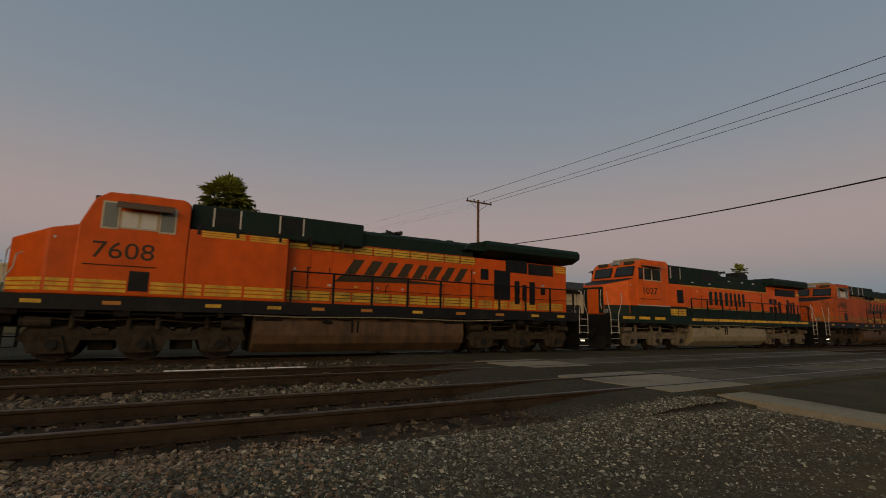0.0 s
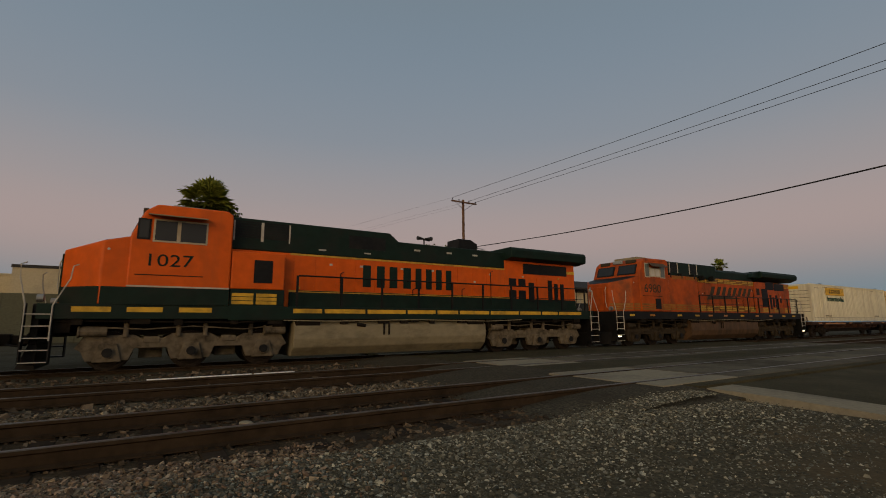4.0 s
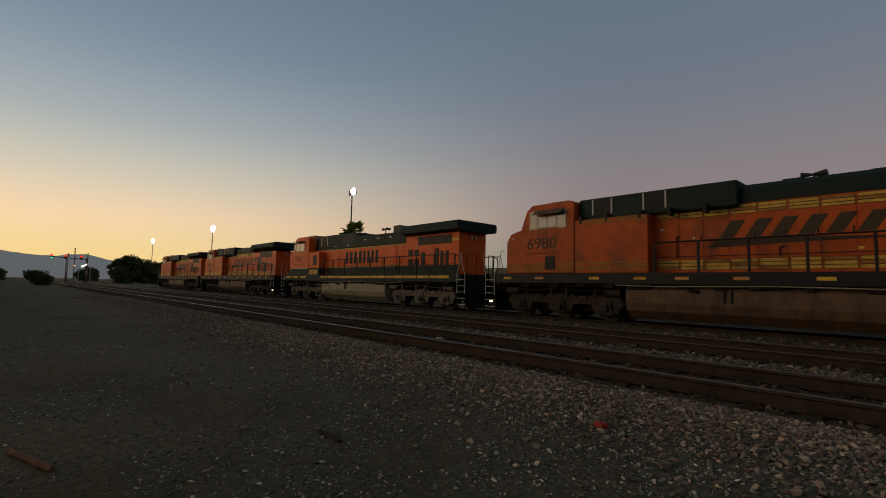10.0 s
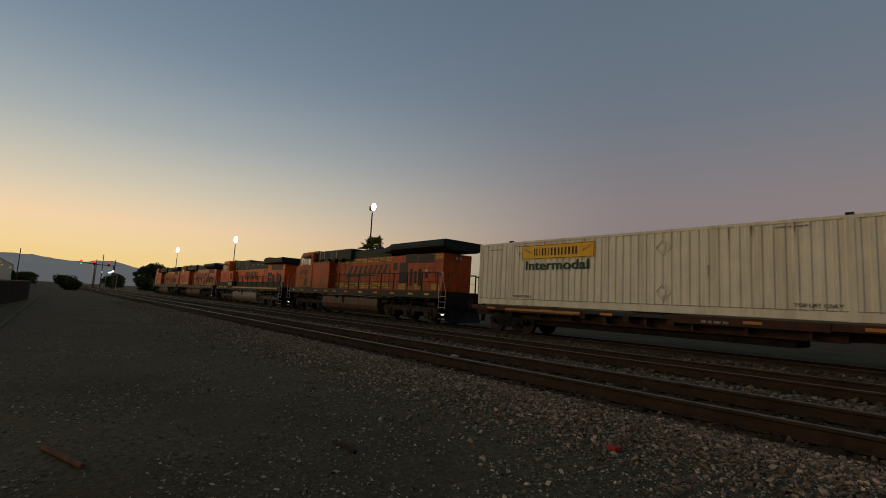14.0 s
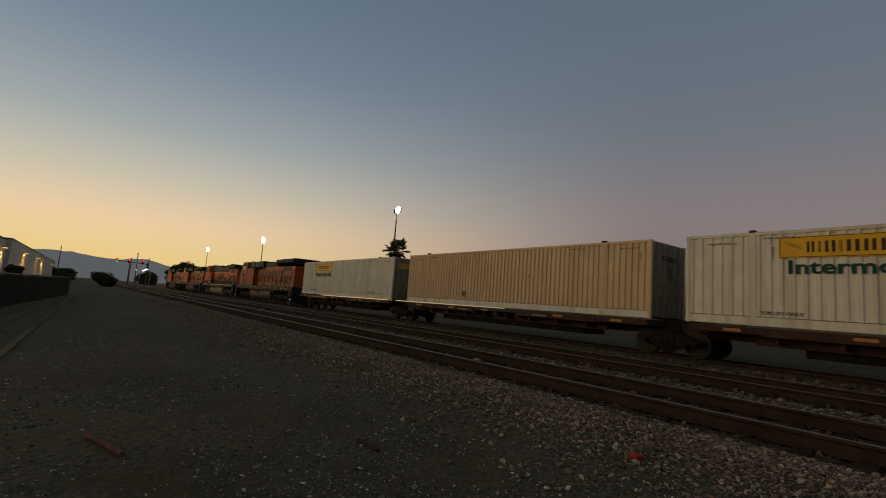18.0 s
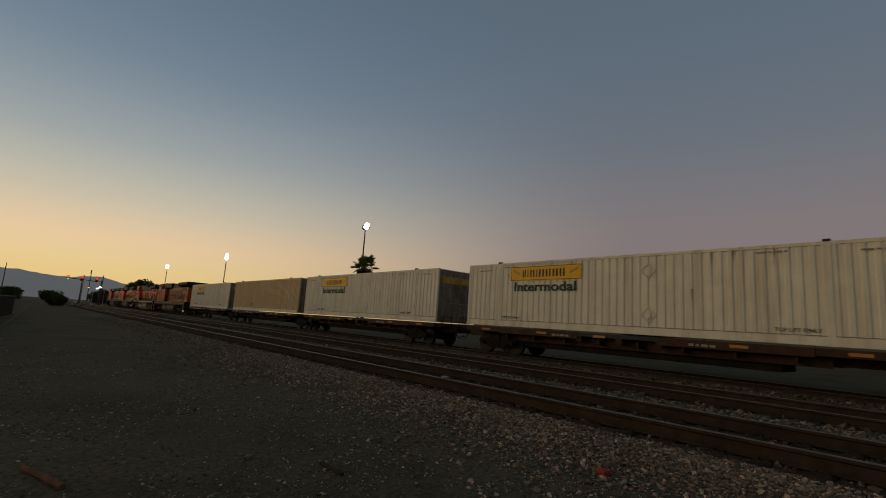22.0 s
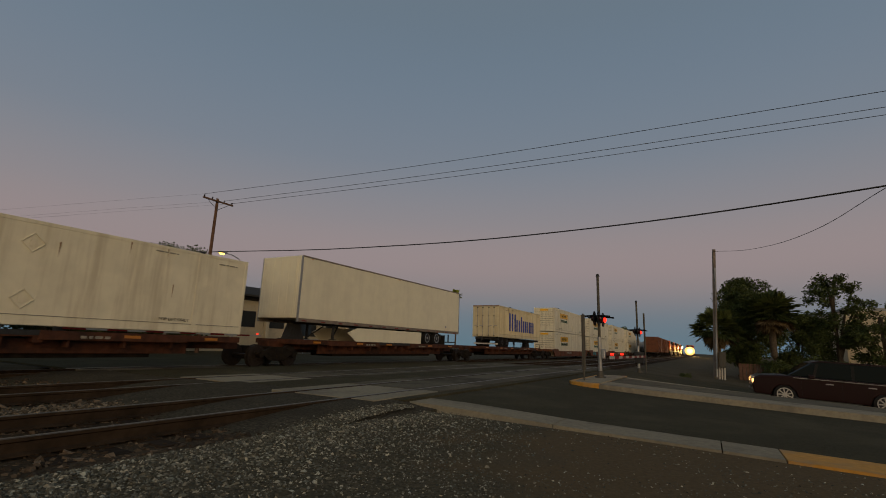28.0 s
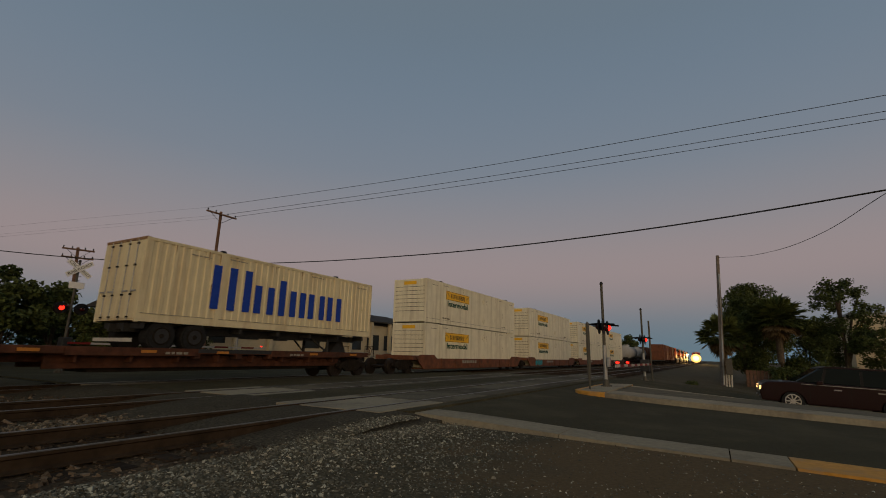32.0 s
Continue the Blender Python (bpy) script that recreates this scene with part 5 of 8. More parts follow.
    if lettered:
        dz = 0.29 if plate else 0.0
        bm = bmesh.new()
        box(bm, 2.72, 6.42, -w - 0.006, -w + 0.004, 2.07 - dz, 2.70 - dz)
        panel = part("yellow_panel", bm, SIGN_YELLOW, c, "yellow panel with dark marks")
        for z in (2.09 - dz, 2.665 - dz):
            bm = bmesh.new()
            box(bm, 2.75, 6.39, -w - 0.009, -w - 0.005, z, z + 0.018)
            part("border", bm, LETTER_DARK, panel)
        for z0, z1, a, b in ((2.11 - dz, 2.665 - dz, 2.75, 2.77), (2.11 - dz, 2.665 - dz, 6.37, 6.39)):
            bm = bmesh.new()
            box(bm, a, b, -w - 0.009, -w - 0.005, z0, z1)
            part("border", bm, LETTER_DARK, panel)
        bars("mark", panel, LETTER_DARK, 3.42, 5.62, -w - 0.006, 2.22 - dz, 2.54 - dz, (0.18, 0.06, 0.24, 0.06, 0.28, 0.26, 0.28, 0.26), gap=0.1, hollow=0.34)
        for sx in (1, -1):
            bm = bmesh.new()
            a = 2.86 if sx > 0 else 6.28
            prism(bm, [(a, 2.62 - dz), (a + 0.42 * sx, 2.40 - dz), (a + 0.42 * sx, 2.30 - dz), (a, 2.5 - dz)], -w - 0.006, -w - 0.01)
            part("scroll", bm, YELLOW_DULL, panel)
        letters("word", "Intermodal", 0.56, LETTER_GREEN, c, pose(4.56, -w - 0.006, 1.78 - dz, 90, 0, 0), "dark green lettering", width=3.2, bold=0.012)
        bm = bmesh.new()
        box(bm, -0.004, 0.02, -0.5, 0.5, h - 0.38, h - 0.16)
        part("end_panel", bm, SIGN_YELLOW, c, "yellow end panel")
        bm = bmesh.new()
        box(bm, length - 0.02, length + 0.006, -1.05, 1.05, 2.15, 2.5)
        part("door_panel", bm, YELLOW_DULL, c, "dulled yellow door panel")
    else:
        bm = bmesh.new()
        box(bm, length - 0.02, length + 0.006, -0.5, 0.5, 2.2, 2.4)
        part("door_panel", bm, LETTER_DARK, c)
    for tx in () if turned or mat is TAN else (posts[0] + 0.75, posts[-1] - 0.75):
        letters("word", "TOP LIFT ONLY", 0.15, LETTER_DARK, c, pose(tx, -w - 0.004, 0.42, 90, 0, 0), "small dark lettering", width=1.1)
    for tx, tz in ((posts[0] - 0.9, h - 0.32), (posts[0] + 0.7, h - 0.22), (posts[-1] - 1.3, h - 0.22), (length - 0.9, h - 0.3)):
        bars("code_bar", c, CODE_GREY, tx - 0.4, tx + 0.4, -w - 0.003, tz - 0.022, tz + 0.022, (1, 0.4, 0.8, 0.3), gap=0.2)
    rng = random.Random(len(label) + int(length))
    for k in range(7):
        px, pz = rng.uniform(0.3, length - 0.4), h - 0.1 - rng.choice((0.0, 0.0, 0.4, 1.2))
        bm = bmesh.new()
        prism(bm, [(px, pz), (px + rng.uniform(0.03, 0.06), pz), (px + 0.03, pz - rng.uniform(0.1, 0.3)), (px + 0.015, pz - rng.uniform(0.3, 0.5))], -w - 0.003, -w - 0.001)
        part("rust_run", bm, RUST_RUN, c, "brown rust run")
    for tz in (0.72, 2.28):
        bm = bmesh.new()
        r = 0.27
        for k in range(4):
            a, b = k * math.pi / 2, (k + 1) * math.pi / 2
            pipe(bm, [(9.1 + r * math.cos(a), -w - 0.004, tz + r * math.sin(a)), (9.1 + r * math.cos(b), -w - 0.004, tz + r * math.sin(b))], 0.018, 4)
        box(bm, 9.02, 9.18, -w - 0.012, -w, tz - 0.1, tz + 0.1)
        part("placard_holder", bm, mat, c, "diamond placard holder") if lettered else bm.free()
    if mat is TAN:
        bm = bmesh.new()
        rod(bm, (5.6, -w - 0.002, 0.62), (5.6, -w - 0.02, 0.62), 0.16, 18)
        part("vent", bm, DOOR_SHADE, c, "round grey vent")
    return c


OLD_CREAM = material("yellowed_cream_paint", (0.62, 0.54, 0.34), 0.55, vary=0.08, grain=2, dirt=(0.36, 0.25, 0.14), dirt_amount=0.45, dirt_scale=0.9, streak=(2, 2, 0.3))


def spine_unit(car, x0, x1, mat, deck=False, low=0.0):
    """One platform of an articulated spine car."""
    bm = bmesh.new()
    box(bm, x0 - 0.6, x1 + 0.6, -0.33, 0.33, 0.72, 1.12, 0.02)
    part("centre_sill", bm, mat, car)
    for a, b in ((x0 + 0.1, x0 + 2.3), (x1 - 2.3, x1 - 0.1)):
        bm = bmesh.new()
        box(bm, a, b, -1.32, 1.32, 0.98, 1.20, 0.02)
        part("platform", bm, mat, car)
    for a, b in ((x0 + 2.3, x0 + 6.4), (x1 - 6.6, x1 - 2.3)):
        flank("side_beam", mat, car, a, b, 1.22, 1.34, 0.94, 1.20, 0.01)
    flank("edge_plate", DARK_METAL, car, x0 + 6.4, x1 - 6.6, 1.26, 1.32, 1.06, 1.2)
    for ax in (x0 + 6.4, (x0 + x1) / 2, x1 - 6.6):
        bm = bmesh.new()
        box(bm, ax - 0.12, ax + 0.12, -1.28, 1.28, 0.86, 1.10)
        part("cross_arm", bm, mat, car)
    for ax in (x0 + 1.2, x0 + 4.4, (x0 + x1) / 2 - 1.0, x1 - 4.4, x1 - 1.6):
        flank("reflector", REFLECT, car, ax, ax + 0.5, 1.3, 1.347, 1.04, 1.13)
    for ax in (x0 + 5.2, x1 - 5.6):
        bars("stencil", car, CODE_GREY, ax, ax + 0.8, -1.343, 1.0, 1.08, (0.3, 0.2, 0.4, 0.3), gap=0.12)
    bm = bmesh.new()
    prism(bm, [(x0 + 5.0, 0.98), (x0 + 6.5, 0.5), (x1 - 6.5, 0.5), (x1 - 5.0, 0.98)], -0.28, 0.28)
    part("fish_belly", bm, mat, car, "deep belly girder")
    # added dark block that closes the see-through space below the deck
    bm = bmesh.new()
    box(bm, x0 + 3.2, x1 - 3.2, -0.75, 0.75, 0.42, 0.96, 0.02)
    part("deep_sill", bm, UNDER, car)
    flank("side_sill", mat, car, x0 + 2.0, x1 - 2.0, 0.80, 0.90, 0.55 if deck else 0.66, 0.97, 0.01)
    for k in range(8):
        ax = x0 + 2.6 + (x1 - x0 - 5.4) * k / 7
        flank("sill_gusset", mat, car, ax, ax + 0.07, 0.88, 1.24, 0.74, 1.0)
    if deck:
        bm = bmesh.new()
        box(bm, x0 + 2.3, x1 - 2.3, -1.3, -0.35, 1.02, 1.09)
        box(bm, x0 + 2.3, x1 - 2.3, 0.35, 1.3, 1.02, 1.09)
        part("runway", bm, mat, car)


def spine_car(units, trucks, label, mat, deck=False, stripe=False):
    x = units[0][0]
    car = thing("spine_car", label, "rail car", group="rail cars of the train")
    for a, b in units:
        spine_unit(car, a - x, b - x, mat, deck)
    if stripe:
        flank("long_reflector", REFLECT, car, 2.35, 6.3, 1.33, 1.35, 1.02, 1.11, label="long amber stripe")
    for t in trucks:
        car_truck(car, t - x)
    ends = (units[0][0] - x - 0.6, units[-1][1] - x + 0.6)
    for e, d in zip(ends, (-1, 1)):
        bm = bmesh.new()
        box(bm, min(e, e + d * 0.5), max(e, e + d * 0.5), -0.14, 0.14, 0.75, 1.0, 0.03)
        part("coupler", bm, UNDER, car)
        bm = bmesh.new()
        for s in (-1, 1):
            pipe(bm, [(e - d * 0.1, s * 1.2, 1.0), (e - d * 0.1, s * 1.2, 1.55), (e - d * 0.1, s * 0.6, 1.55), (e - d * 0.1, s * 0.6, 1.0)], 0.02)
        part("end_ladder", bm, UNDER, car)
        bm = bmesh.new()
        wx = e - d * 0.35
        rim = [(wx + 0.2 * math.cos(a * math.pi / 6), -1.1, 1.3 + 0.2 * math.sin(a * math.pi / 6)) for a in range(13)]
        pipe(bm, rim, 0.014)
        for a in range(3):
            pipe(bm, [rim[2 * a], rim[2 * a + 6]], 0.01)
        rod(bm, (wx, -1.1, 1.3), (wx, -1.1, 0.9), 0.02, 8)
        part("brake_wheel", bm, DECK_RUST, car, "rusty hand-brake wheel")
        bm = bmesh.new()
        pipe(bm, [(e, -0.4, 0.85), (e + d * 0.3, -0.42, 0.5), (e + d * 0.6, -0.3, 0.62)], 0.03)
        part("air_hose", bm, RUBBER, car)
    return on_rails(car, x)


def tyre(bm, x, y, z, r, w):
    rod(bm, (x, y - w / 2, z), (x, y + w / 2, z), r, 22)


def road_wheels(parent, xs, z, r=0.5, rim=None):
    for x in xs:
        for s in (-1, 1):
            ax = new("wheel")
            ax.parent = parent
            bm = bmesh.new()
            rod(bm, (x, s * 0.70, z), (x, s * 1.22, z), r, 24)
            bmesh.ops.bevel(bm, geom=[e for e in bm.edges if e.is_boundary or abs(e.calc_face_angle(0)) > 1], offset=0.05, segments=2, affect="EDGES")
            part("tyre", bm, RUBBER, ax)
            bm = bmesh.new()
            rod(bm, (x, s * 1.19, z), (x, s * 1.228, z), r * 0.52, 18)
            part("dish", bm, DARK_METAL, ax)
            bm = bmesh.new()
            pipe(bm, [(x + r * 0.55 * math.cos(a * math.pi / 12), s * 1.225, z + r * 0.55 * math.sin(a * math.pi / 12)) for a in range(25)], r * 0.055)
            rod(bm, (x, s * 1.2, z), (x, s * 1.25, z), r * 0.2, 12, r * 0.14)
            part("rim", bm, rim or GALV, ax)


TAPE_RED = material("dull_red_tape", (0.16, 0.03, 0.02), 0.6, vary=0.2)


def semi_trailer(x):
    """A plain white box trailer with side skirts, its nose held by a hitch."""
    t = thing("semi_trailer", "plain white box trailer with side skirts riding on a rail car", "trailer")
    L, z0, z1 = 16.15, 1.99, 5.06
    bm = bmesh.new()
    box(bm, 0, L, -1.3, 1.3, z0 + 0.16, z1, 0.04)
    body = part("body", bm, TRAILER, t)
    for s in (-1, 1):
        bm = bmesh.new()
        box(bm, 0.02, L - 0.02, min(s * 1.28, s * 1.315), max(s * 1.28, s * 1.315), z0, z0 + 0.17, 0.01)
        part("bottom_rail", bm, RAIL_GREY, t)
        for k in range(13):
            bm = bmesh.new()
            box(bm, 0.3 + 1.25 * k, 0.6 + 1.25 * k, min(s * 1.31, s * 1.319), max(s * 1.31, s * 1.319), z0 + 0.03, z0 + 0.085)
            part("reflective_tape", bm, TAPE_RED, t)
        bm = bmesh.new()
        box(bm, 0.02, L - 0.02, min(s * 1.28, s * 1.312), max(s * 1.28, s * 1.312), z1 - 0.07, z1 + 0.008, 0.01)
        part("top_rail", bm, RAIL_GREY, t)
        bm = bmesh.new()
        prism(bm, [(3.6, 1.62), (4.4, 1.9), (10.9, 1.92), (10.9, 1.16), (9.4, 1.10), (4.5, 1.10)], s * 1.24, s * 1.27)
        part("side_skirt", bm, TRAILER, t)
        for px in (0.04, L - 0.04):
            bm = bmesh.new()
            box(bm, px - 0.05, px + 0.05, min(s * 1.26, s * 1.318), max(s * 1.26, s * 1.318), z0, z1 - 0.02, 0.012)
            part("corner_post", bm, GALV, t)
        bm = bmesh.new()
        rod(bm, (2.9, s * 0.9, 1.25), (2.9, s * 0.9, 2.0), 0.07, 8)
        box(bm, 2.75, 3.05, s * 0.9 - 0.12, s * 0.9 + 0.12, 1.22, 1.26)
        part("landing_leg", bm, DARK_METAL, t)
        bm = bmesh.new()
        box(bm, 14.0, 14.18, min(s * 1.31, s * 1.316), max(s * 1.31, s * 1.316), 2.35, 2.5)
        part("placard", bm, GALV, t)
    bm = bmesh.new()
    box(bm, 10.9, 14.0, -1.0, 1.0, 1.55, 1.9)
    box(bm, 11.5, 13.3, -0.12, 0.12, 1.45, 1.75)
    part("axle_frame", bm, DARK_METAL, t)
    road_wheels(t, (11.75, 13.0), 1.59)
    bm = bmesh.new()
    box(bm, 0.5, 1.3, -0.4, 0.4, 1.12, 1.24)
    prism(bm, [(0.6, 1.2), (0.9, 1.95), (1.25, 1.95), (1.6, 1.2)], -0.25, 0.25)
    part("hitch_stand", bm, DARK_METAL, t)
    bm = bmesh.new()
    for px in (15.9,):
        box(bm, px, px + 0.06, -1.1, 1.1, 1.35, 1.42)
        box(bm, px, px + 0.06, -0.6, -0.52, 1.35, 1.93)
        box(bm, px, px + 0.06, 0.52, 0.6, 1.35, 1.93)
    part("rear_bumper", bm, DARK_METAL, t)
    for s in (-1, 1):
        bm = bmesh.new()
        box(bm, 14.15, 14.18, s * 0.95 - 0.28, s * 0.95 + 0.28, 1.18, 1.85)
        part("mud_flap", bm, RUBBER, t)
        for px in (0.6, 8.0, 15.8):
            bm = bmesh.new()
            box(bm, px, px + 0.1, min(s * 1.31, s * 1.33), max(s * 1.31, s * 1.33), z1 - 0.13, z1 - 0.09, 0.006)
            part("marker_lamp", bm, REFLECT, t)
        bm = bmesh.new()
        rod(bm, (2.9, s * 0.88, 1.3), (3.7, s * 0.5, 1.95), 0.035, 8)
        part("leg_brace", bm, DARK_METAL, t)
    bm = bmesh.new()
    box(bm, -0.02, 0.01, -1.1, 1.1, 2.3, 4.9)
    nose = part("front_wall", bm, TRAILER, t)
    for k in range(5):
        bm = bmesh.new()
        box(bm, -0.035, -0.018, -1.0 + 0.5 * k - 0.03, -1.0 + 0.5 * k + 0.03, 2.3, 4.9)
        part("front_rib", bm, TRAILER, nose)
    return on_rails(t, x)


RUSTED = material("rust_stained_cream", (0.22, 0.12, 0.06), 0.7, vary=0.4, grain=5, dirt=(0.45, 0.36, 0.22), dirt_amount=0.7, dirt_scale=2.5)


def chassis_container(x):
    """A forty-foot container with blue marks on a road chassis."""
    c = container(12.19, 2.85, OLD_CREAM, "yellowed cream container with large blue marks", False, (2.9, 9.3), True)
    c["label"] = "yellowed cream ribbed container with large blue marks on a road chassis"
    on_rails(c, x, 2.02)
    w = 1.30
    bm = bmesh.new()
    box(bm, -0.012, 0.13, -1.29, 1.29, 2.76, 2.862, 0.01)
    part("door_header", bm, RUSTED, c, "rust-stained door header")
    # large plain marks: one tall, the rest lower, one rising
    zb, y = 0.66, -w - 0.006
    px = 2.55
    for wd, hh, n in ((1.75, 1.66, 3), (1.0, 1.14, 2), (0.5, 1.52, 1), (0.92, 1.14, 2), (1.05, 1.14, 2), (0.98, 1.14, 2)):
        bm = bmesh.new()
        st = 0.34
        for k in range(n):
            bx = px + (wd - st) * (k / (n - 1) if n > 1 else 0.5)
            box(bm, bx, bx + st, y - 0.006, y, zb, zb + hh)
        part("mark", bm, BLUE, c, "blue lettering shape")
        px += wd + 0.2
    ch = thing("road_chassis", "dark steel road chassis carrying a container on a rail car", "chassis")
    bm = bmesh.new()
    for s in (-1, 1):
        box(bm, 0.1, 12.0, s * 0.45 - 0.06, s * 0.45 + 0.06, 1.72, 2.0)
    for k in range(7):
        box(bm, 0.3 + 1.9 * k, 0.42 + 1.9 * k, -1.15, 1.15, 1.82, 2.015)
    part("chassis_frame", bm, DARK_METAL, ch)
    bm = bmesh.new()
    box(bm, 0.02, 0.1, -1.15, 1.15, 1.38, 1.5)
    part("rear_bumper", bm, WHITE_RAIL, ch)
    road_wheels(ch, (1.0, 2.2), 1.6, 0.5, UNDER)
    for s in (-1, 1):
        bm = bmesh.new()
        rod(bm, (9.5, s * 0.8, 1.14), (9.5, s * 0.8, 1.8), 0.07, 8)
        rod(bm, (9.5, s * 0.8, 1.2), (8.6, s * 0.6, 1.78), 0.04, 8)
        part("landing_leg", bm, DARK_METAL, ch)
    bm = bmesh.new()
    prism(bm, [(10.3, 1.16), (10.8, 1.75), (11.2, 1.75), (11.5, 1.16)], -0.28, 0.28)
    part("hitch_stand", bm, DARK_METAL, ch)
    return on_rails(ch, x)


def well_car(units, trucks, label, mat):
    """Articulated double-stack well cars."""
    x = units[0][0]
    car = thing("well_car", label, "rail car", group="rail cars of the train")
    for i, (a, b) in enumerate(units):
        a, b = a - x, b - x
        for s in (-1, 1):
            bm = bmesh.new()
            prism(bm, [(a - 1.2, 1.02), (a - 0.6, 1.18), (a + 1.0, 1.18), (a + 1.4, 0.95), (b - 1.4, 0.95), (b - 1.0, 1.18), (b + 0.6, 1.18), (b + 1.2, 1.02), (b + 0.3, 0.30), (a - 0.3, 0.30)], s * 1.36, s * 1.46, 0.015)
            sd = part("well_side", bm, mat, car)
            for k in range(1, 8):
                bm = bmesh.new()
                px = a + (b - a) * k / 8
                box(bm, px - 0.04, px + 0.04, min(s * 1.44, s * 1.49), max(s * 1.44, s * 1.49), 0.32, 0.96)
                part("stiffener", bm, mat, sd)
        bm = bmesh.new()
        box(bm, a, b, -1.36, 1.36, 0.26, 0.32)
        for e, d in ((a, -1), (b, 1)):
            box(bm, min(e, e + 1.6 * d), max(e, e + 1.6 * d), -1.4, 1.4, 0.85, 1.12, 0.02)
        part("well_floor", bm, mat, car)
        bars("stencil", car, CODE_GREY, a + 5.0, a + 7.4, -1.492, 0.64, 0.84, (0.5, 0.5, 0.5, 0.2, 0.5, 0.5, 0.5), gap=0.12)
    if len(units) > 1:
        bm = bmesh.new()
        a = units[1][0] - x
        for k, (dx, dz, r) in enumerate(((0.3, 0.0, 0.28), (0.9, 0.1, 0.32), (1.5, -0.02, 0.3), (2.1, 0.06, 0.26))):
            rod(bm, (a + 1.2 + dx, -1.463, 0.62 + dz * 0.5), (a + 1.2 + dx, -1.466, 0.62 + dz * 0.5), r, 9)
        part("graffiti", bm, TEAL, car, "teal sprayed paint")
    for t in trucks:
        car_truck(car, t - x)
    return on_rails(car, x)


TEAL = material("teal_spray_paint", (0.02, 0.25, 0.30), 0.6, vary=0.3)


def tank_car(x):
    car = thing("tank_car", "pale grey tank car in the freight train", "rail car", group="rail cars of the train")
    bm = bmesh.new()
    rod(bm, (1.2, 0, 2.7), (15.8, 0, 2.7), 1.45, 28)
    ball(bm, (1.2, 0, 2.7), 1.45, 3, (0.4, 1, 1))
    ball(bm, (15.8, 0, 2.7), 1.45, 3, (0.4, 1, 1))
    part("tank", bm, WALL_GREY, car, smooth=True)
    bm = bmesh.new()
    rod(bm, (8.5, 0, 4.0), (8.5, 0, 4.5), 0.6, 18)
    part("dome", bm, WALL_GREY, car)
    bm = bmesh.new()
    box(bm, -0.3, 17.3, -0.3, 0.3, 0.85, 1.25)
    for a in (1.5, 15.5):
        box(bm, a - 0.6, a + 0.6, -1.3, 1.3, 1.0, 1.6)
    part("sill", bm, BLACK, car)
    for t in (2.2, 14.8):
        car_truck(car, t)
    return on_rails(car, x)


def box_car(x, mat, label):
    car = thing("box_car", label, "rail car", group="rail cars of the train")
    bm = bmesh.new()
    box(bm, 0, 16.5, -1.5, 1.5, 1.1, 4.6, 0.05)
    body = part("body", bm, mat, car)
    for k in range(14):
        flank("rib", mat, body, 0.5 + 1.18 * k, 0.58 + 1.18 * k, 1.5, 1.54, 1.15, 4.5)
    flank("door", mat, body, 6.8, 9.7, 1.5, 1.56, 1.2, 4.4, 0.01)
    for t in (2.2, 14.3):
        car_truck(car, t)
    return on_rails(car, x)


locomotive(-27.4, False, "", ORANGE, TANK_BROWN, "orange and dark green freight locomotive leading the train")
locomotive(-5.22, False, "7608", ORANGE, TANK_BROWN, "orange and black wide-cab locomotive with yellow stripes and rusty tank")
locomotive(17.55, True, "1027", ORANGE_B, TANK_GREY, "orange and dark green locomotive with yellow sill and grey tank")
locomotive(40.1, False, "6980", ORANGE_GRIMY, TANK_BROWN, "grimy orange wide-cab locomotive with dulled yellow stripes")

CZ = 1.24
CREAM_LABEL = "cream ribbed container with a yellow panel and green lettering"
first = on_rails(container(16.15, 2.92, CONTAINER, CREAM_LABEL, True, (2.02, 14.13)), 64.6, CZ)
on_rails(container(16.15, 2.92, TAN, "plain tan ribbed container with pale lower rail", False, (2.02, 14.13)), 82.7, CZ)
for cx in (100.1, 118.65, 157.95):
    on_rails(copy_thing(first, pose(0, 0, 0)), cx, CZ)
smooth_box = on_rails(container(16.15, 2.92, CONTAINER, "cream smooth-sided container with a yellow panel and green lettering", True, (2.02, 14.13), plate=True), 176.55, CZ + 0.06)
on_rails(copy_thing(smooth_box, pose(0, 0, 0)), 139.5, CZ)
WELLS = [(237.65 + 20.45 * i, 253.8 + 20.45 * i) for i in range(4)]
for a, b in WELLS:
    on_rails(copy_thing(smooth_box, pose(0, 0, 0)), a, 0.32)
    on_rails(copy_thing(smooth_box, pose(0, 0, 0)), a, 3.27)
spine_car([(64.1, 80.55), (82.7, 98.85), (100.1, 116.25)], (66.4, 81.6, 99.4, 114.3), "dark brown articulated spine car carrying containers", CAR_BROWN, stripe=True)
spine_car([(118.55, 134.7), (139.5, 155.65), (157.95, 174.1)], (120.5, 137.1, 156.8, 172.2), "dark brown articulated spine car carrying containers", CAR_BROWN)
spine_car([(176.6, 192.8), (195.55, 211.75), (215.65, 231.95)], (178.7, 194.9, 213.5, 230.8), "dark rust-brown spine car carrying trailers and a container", DECK_RUST, True)
semi_trailer(195.6)
chassis_container(219.7)
well_car(WELLS[:3], (235.6, 256.1, 276.6, 296.6), "rust-brown double-stack well car with sprayed paint", WELL_BROWN)
well_car(WELLS[3:], (298.6, 317.6), "brown double-stack well car", CAR_BROWN)
tank = tank_car(321.0)
on_rails(copy_thing(tank, pose(0, 0, 0)), 339.0)
box_car(357.0, CAR_BROWN, "brown box car in the freight train")
red_car = box_car(375.0, WELL_BROWN, "rust-red box car in the freight train")
for k in range(7):
    on_rails(copy_thing(red_car, pose(0, 0, 0)), 393.0 + 18.0 * k)

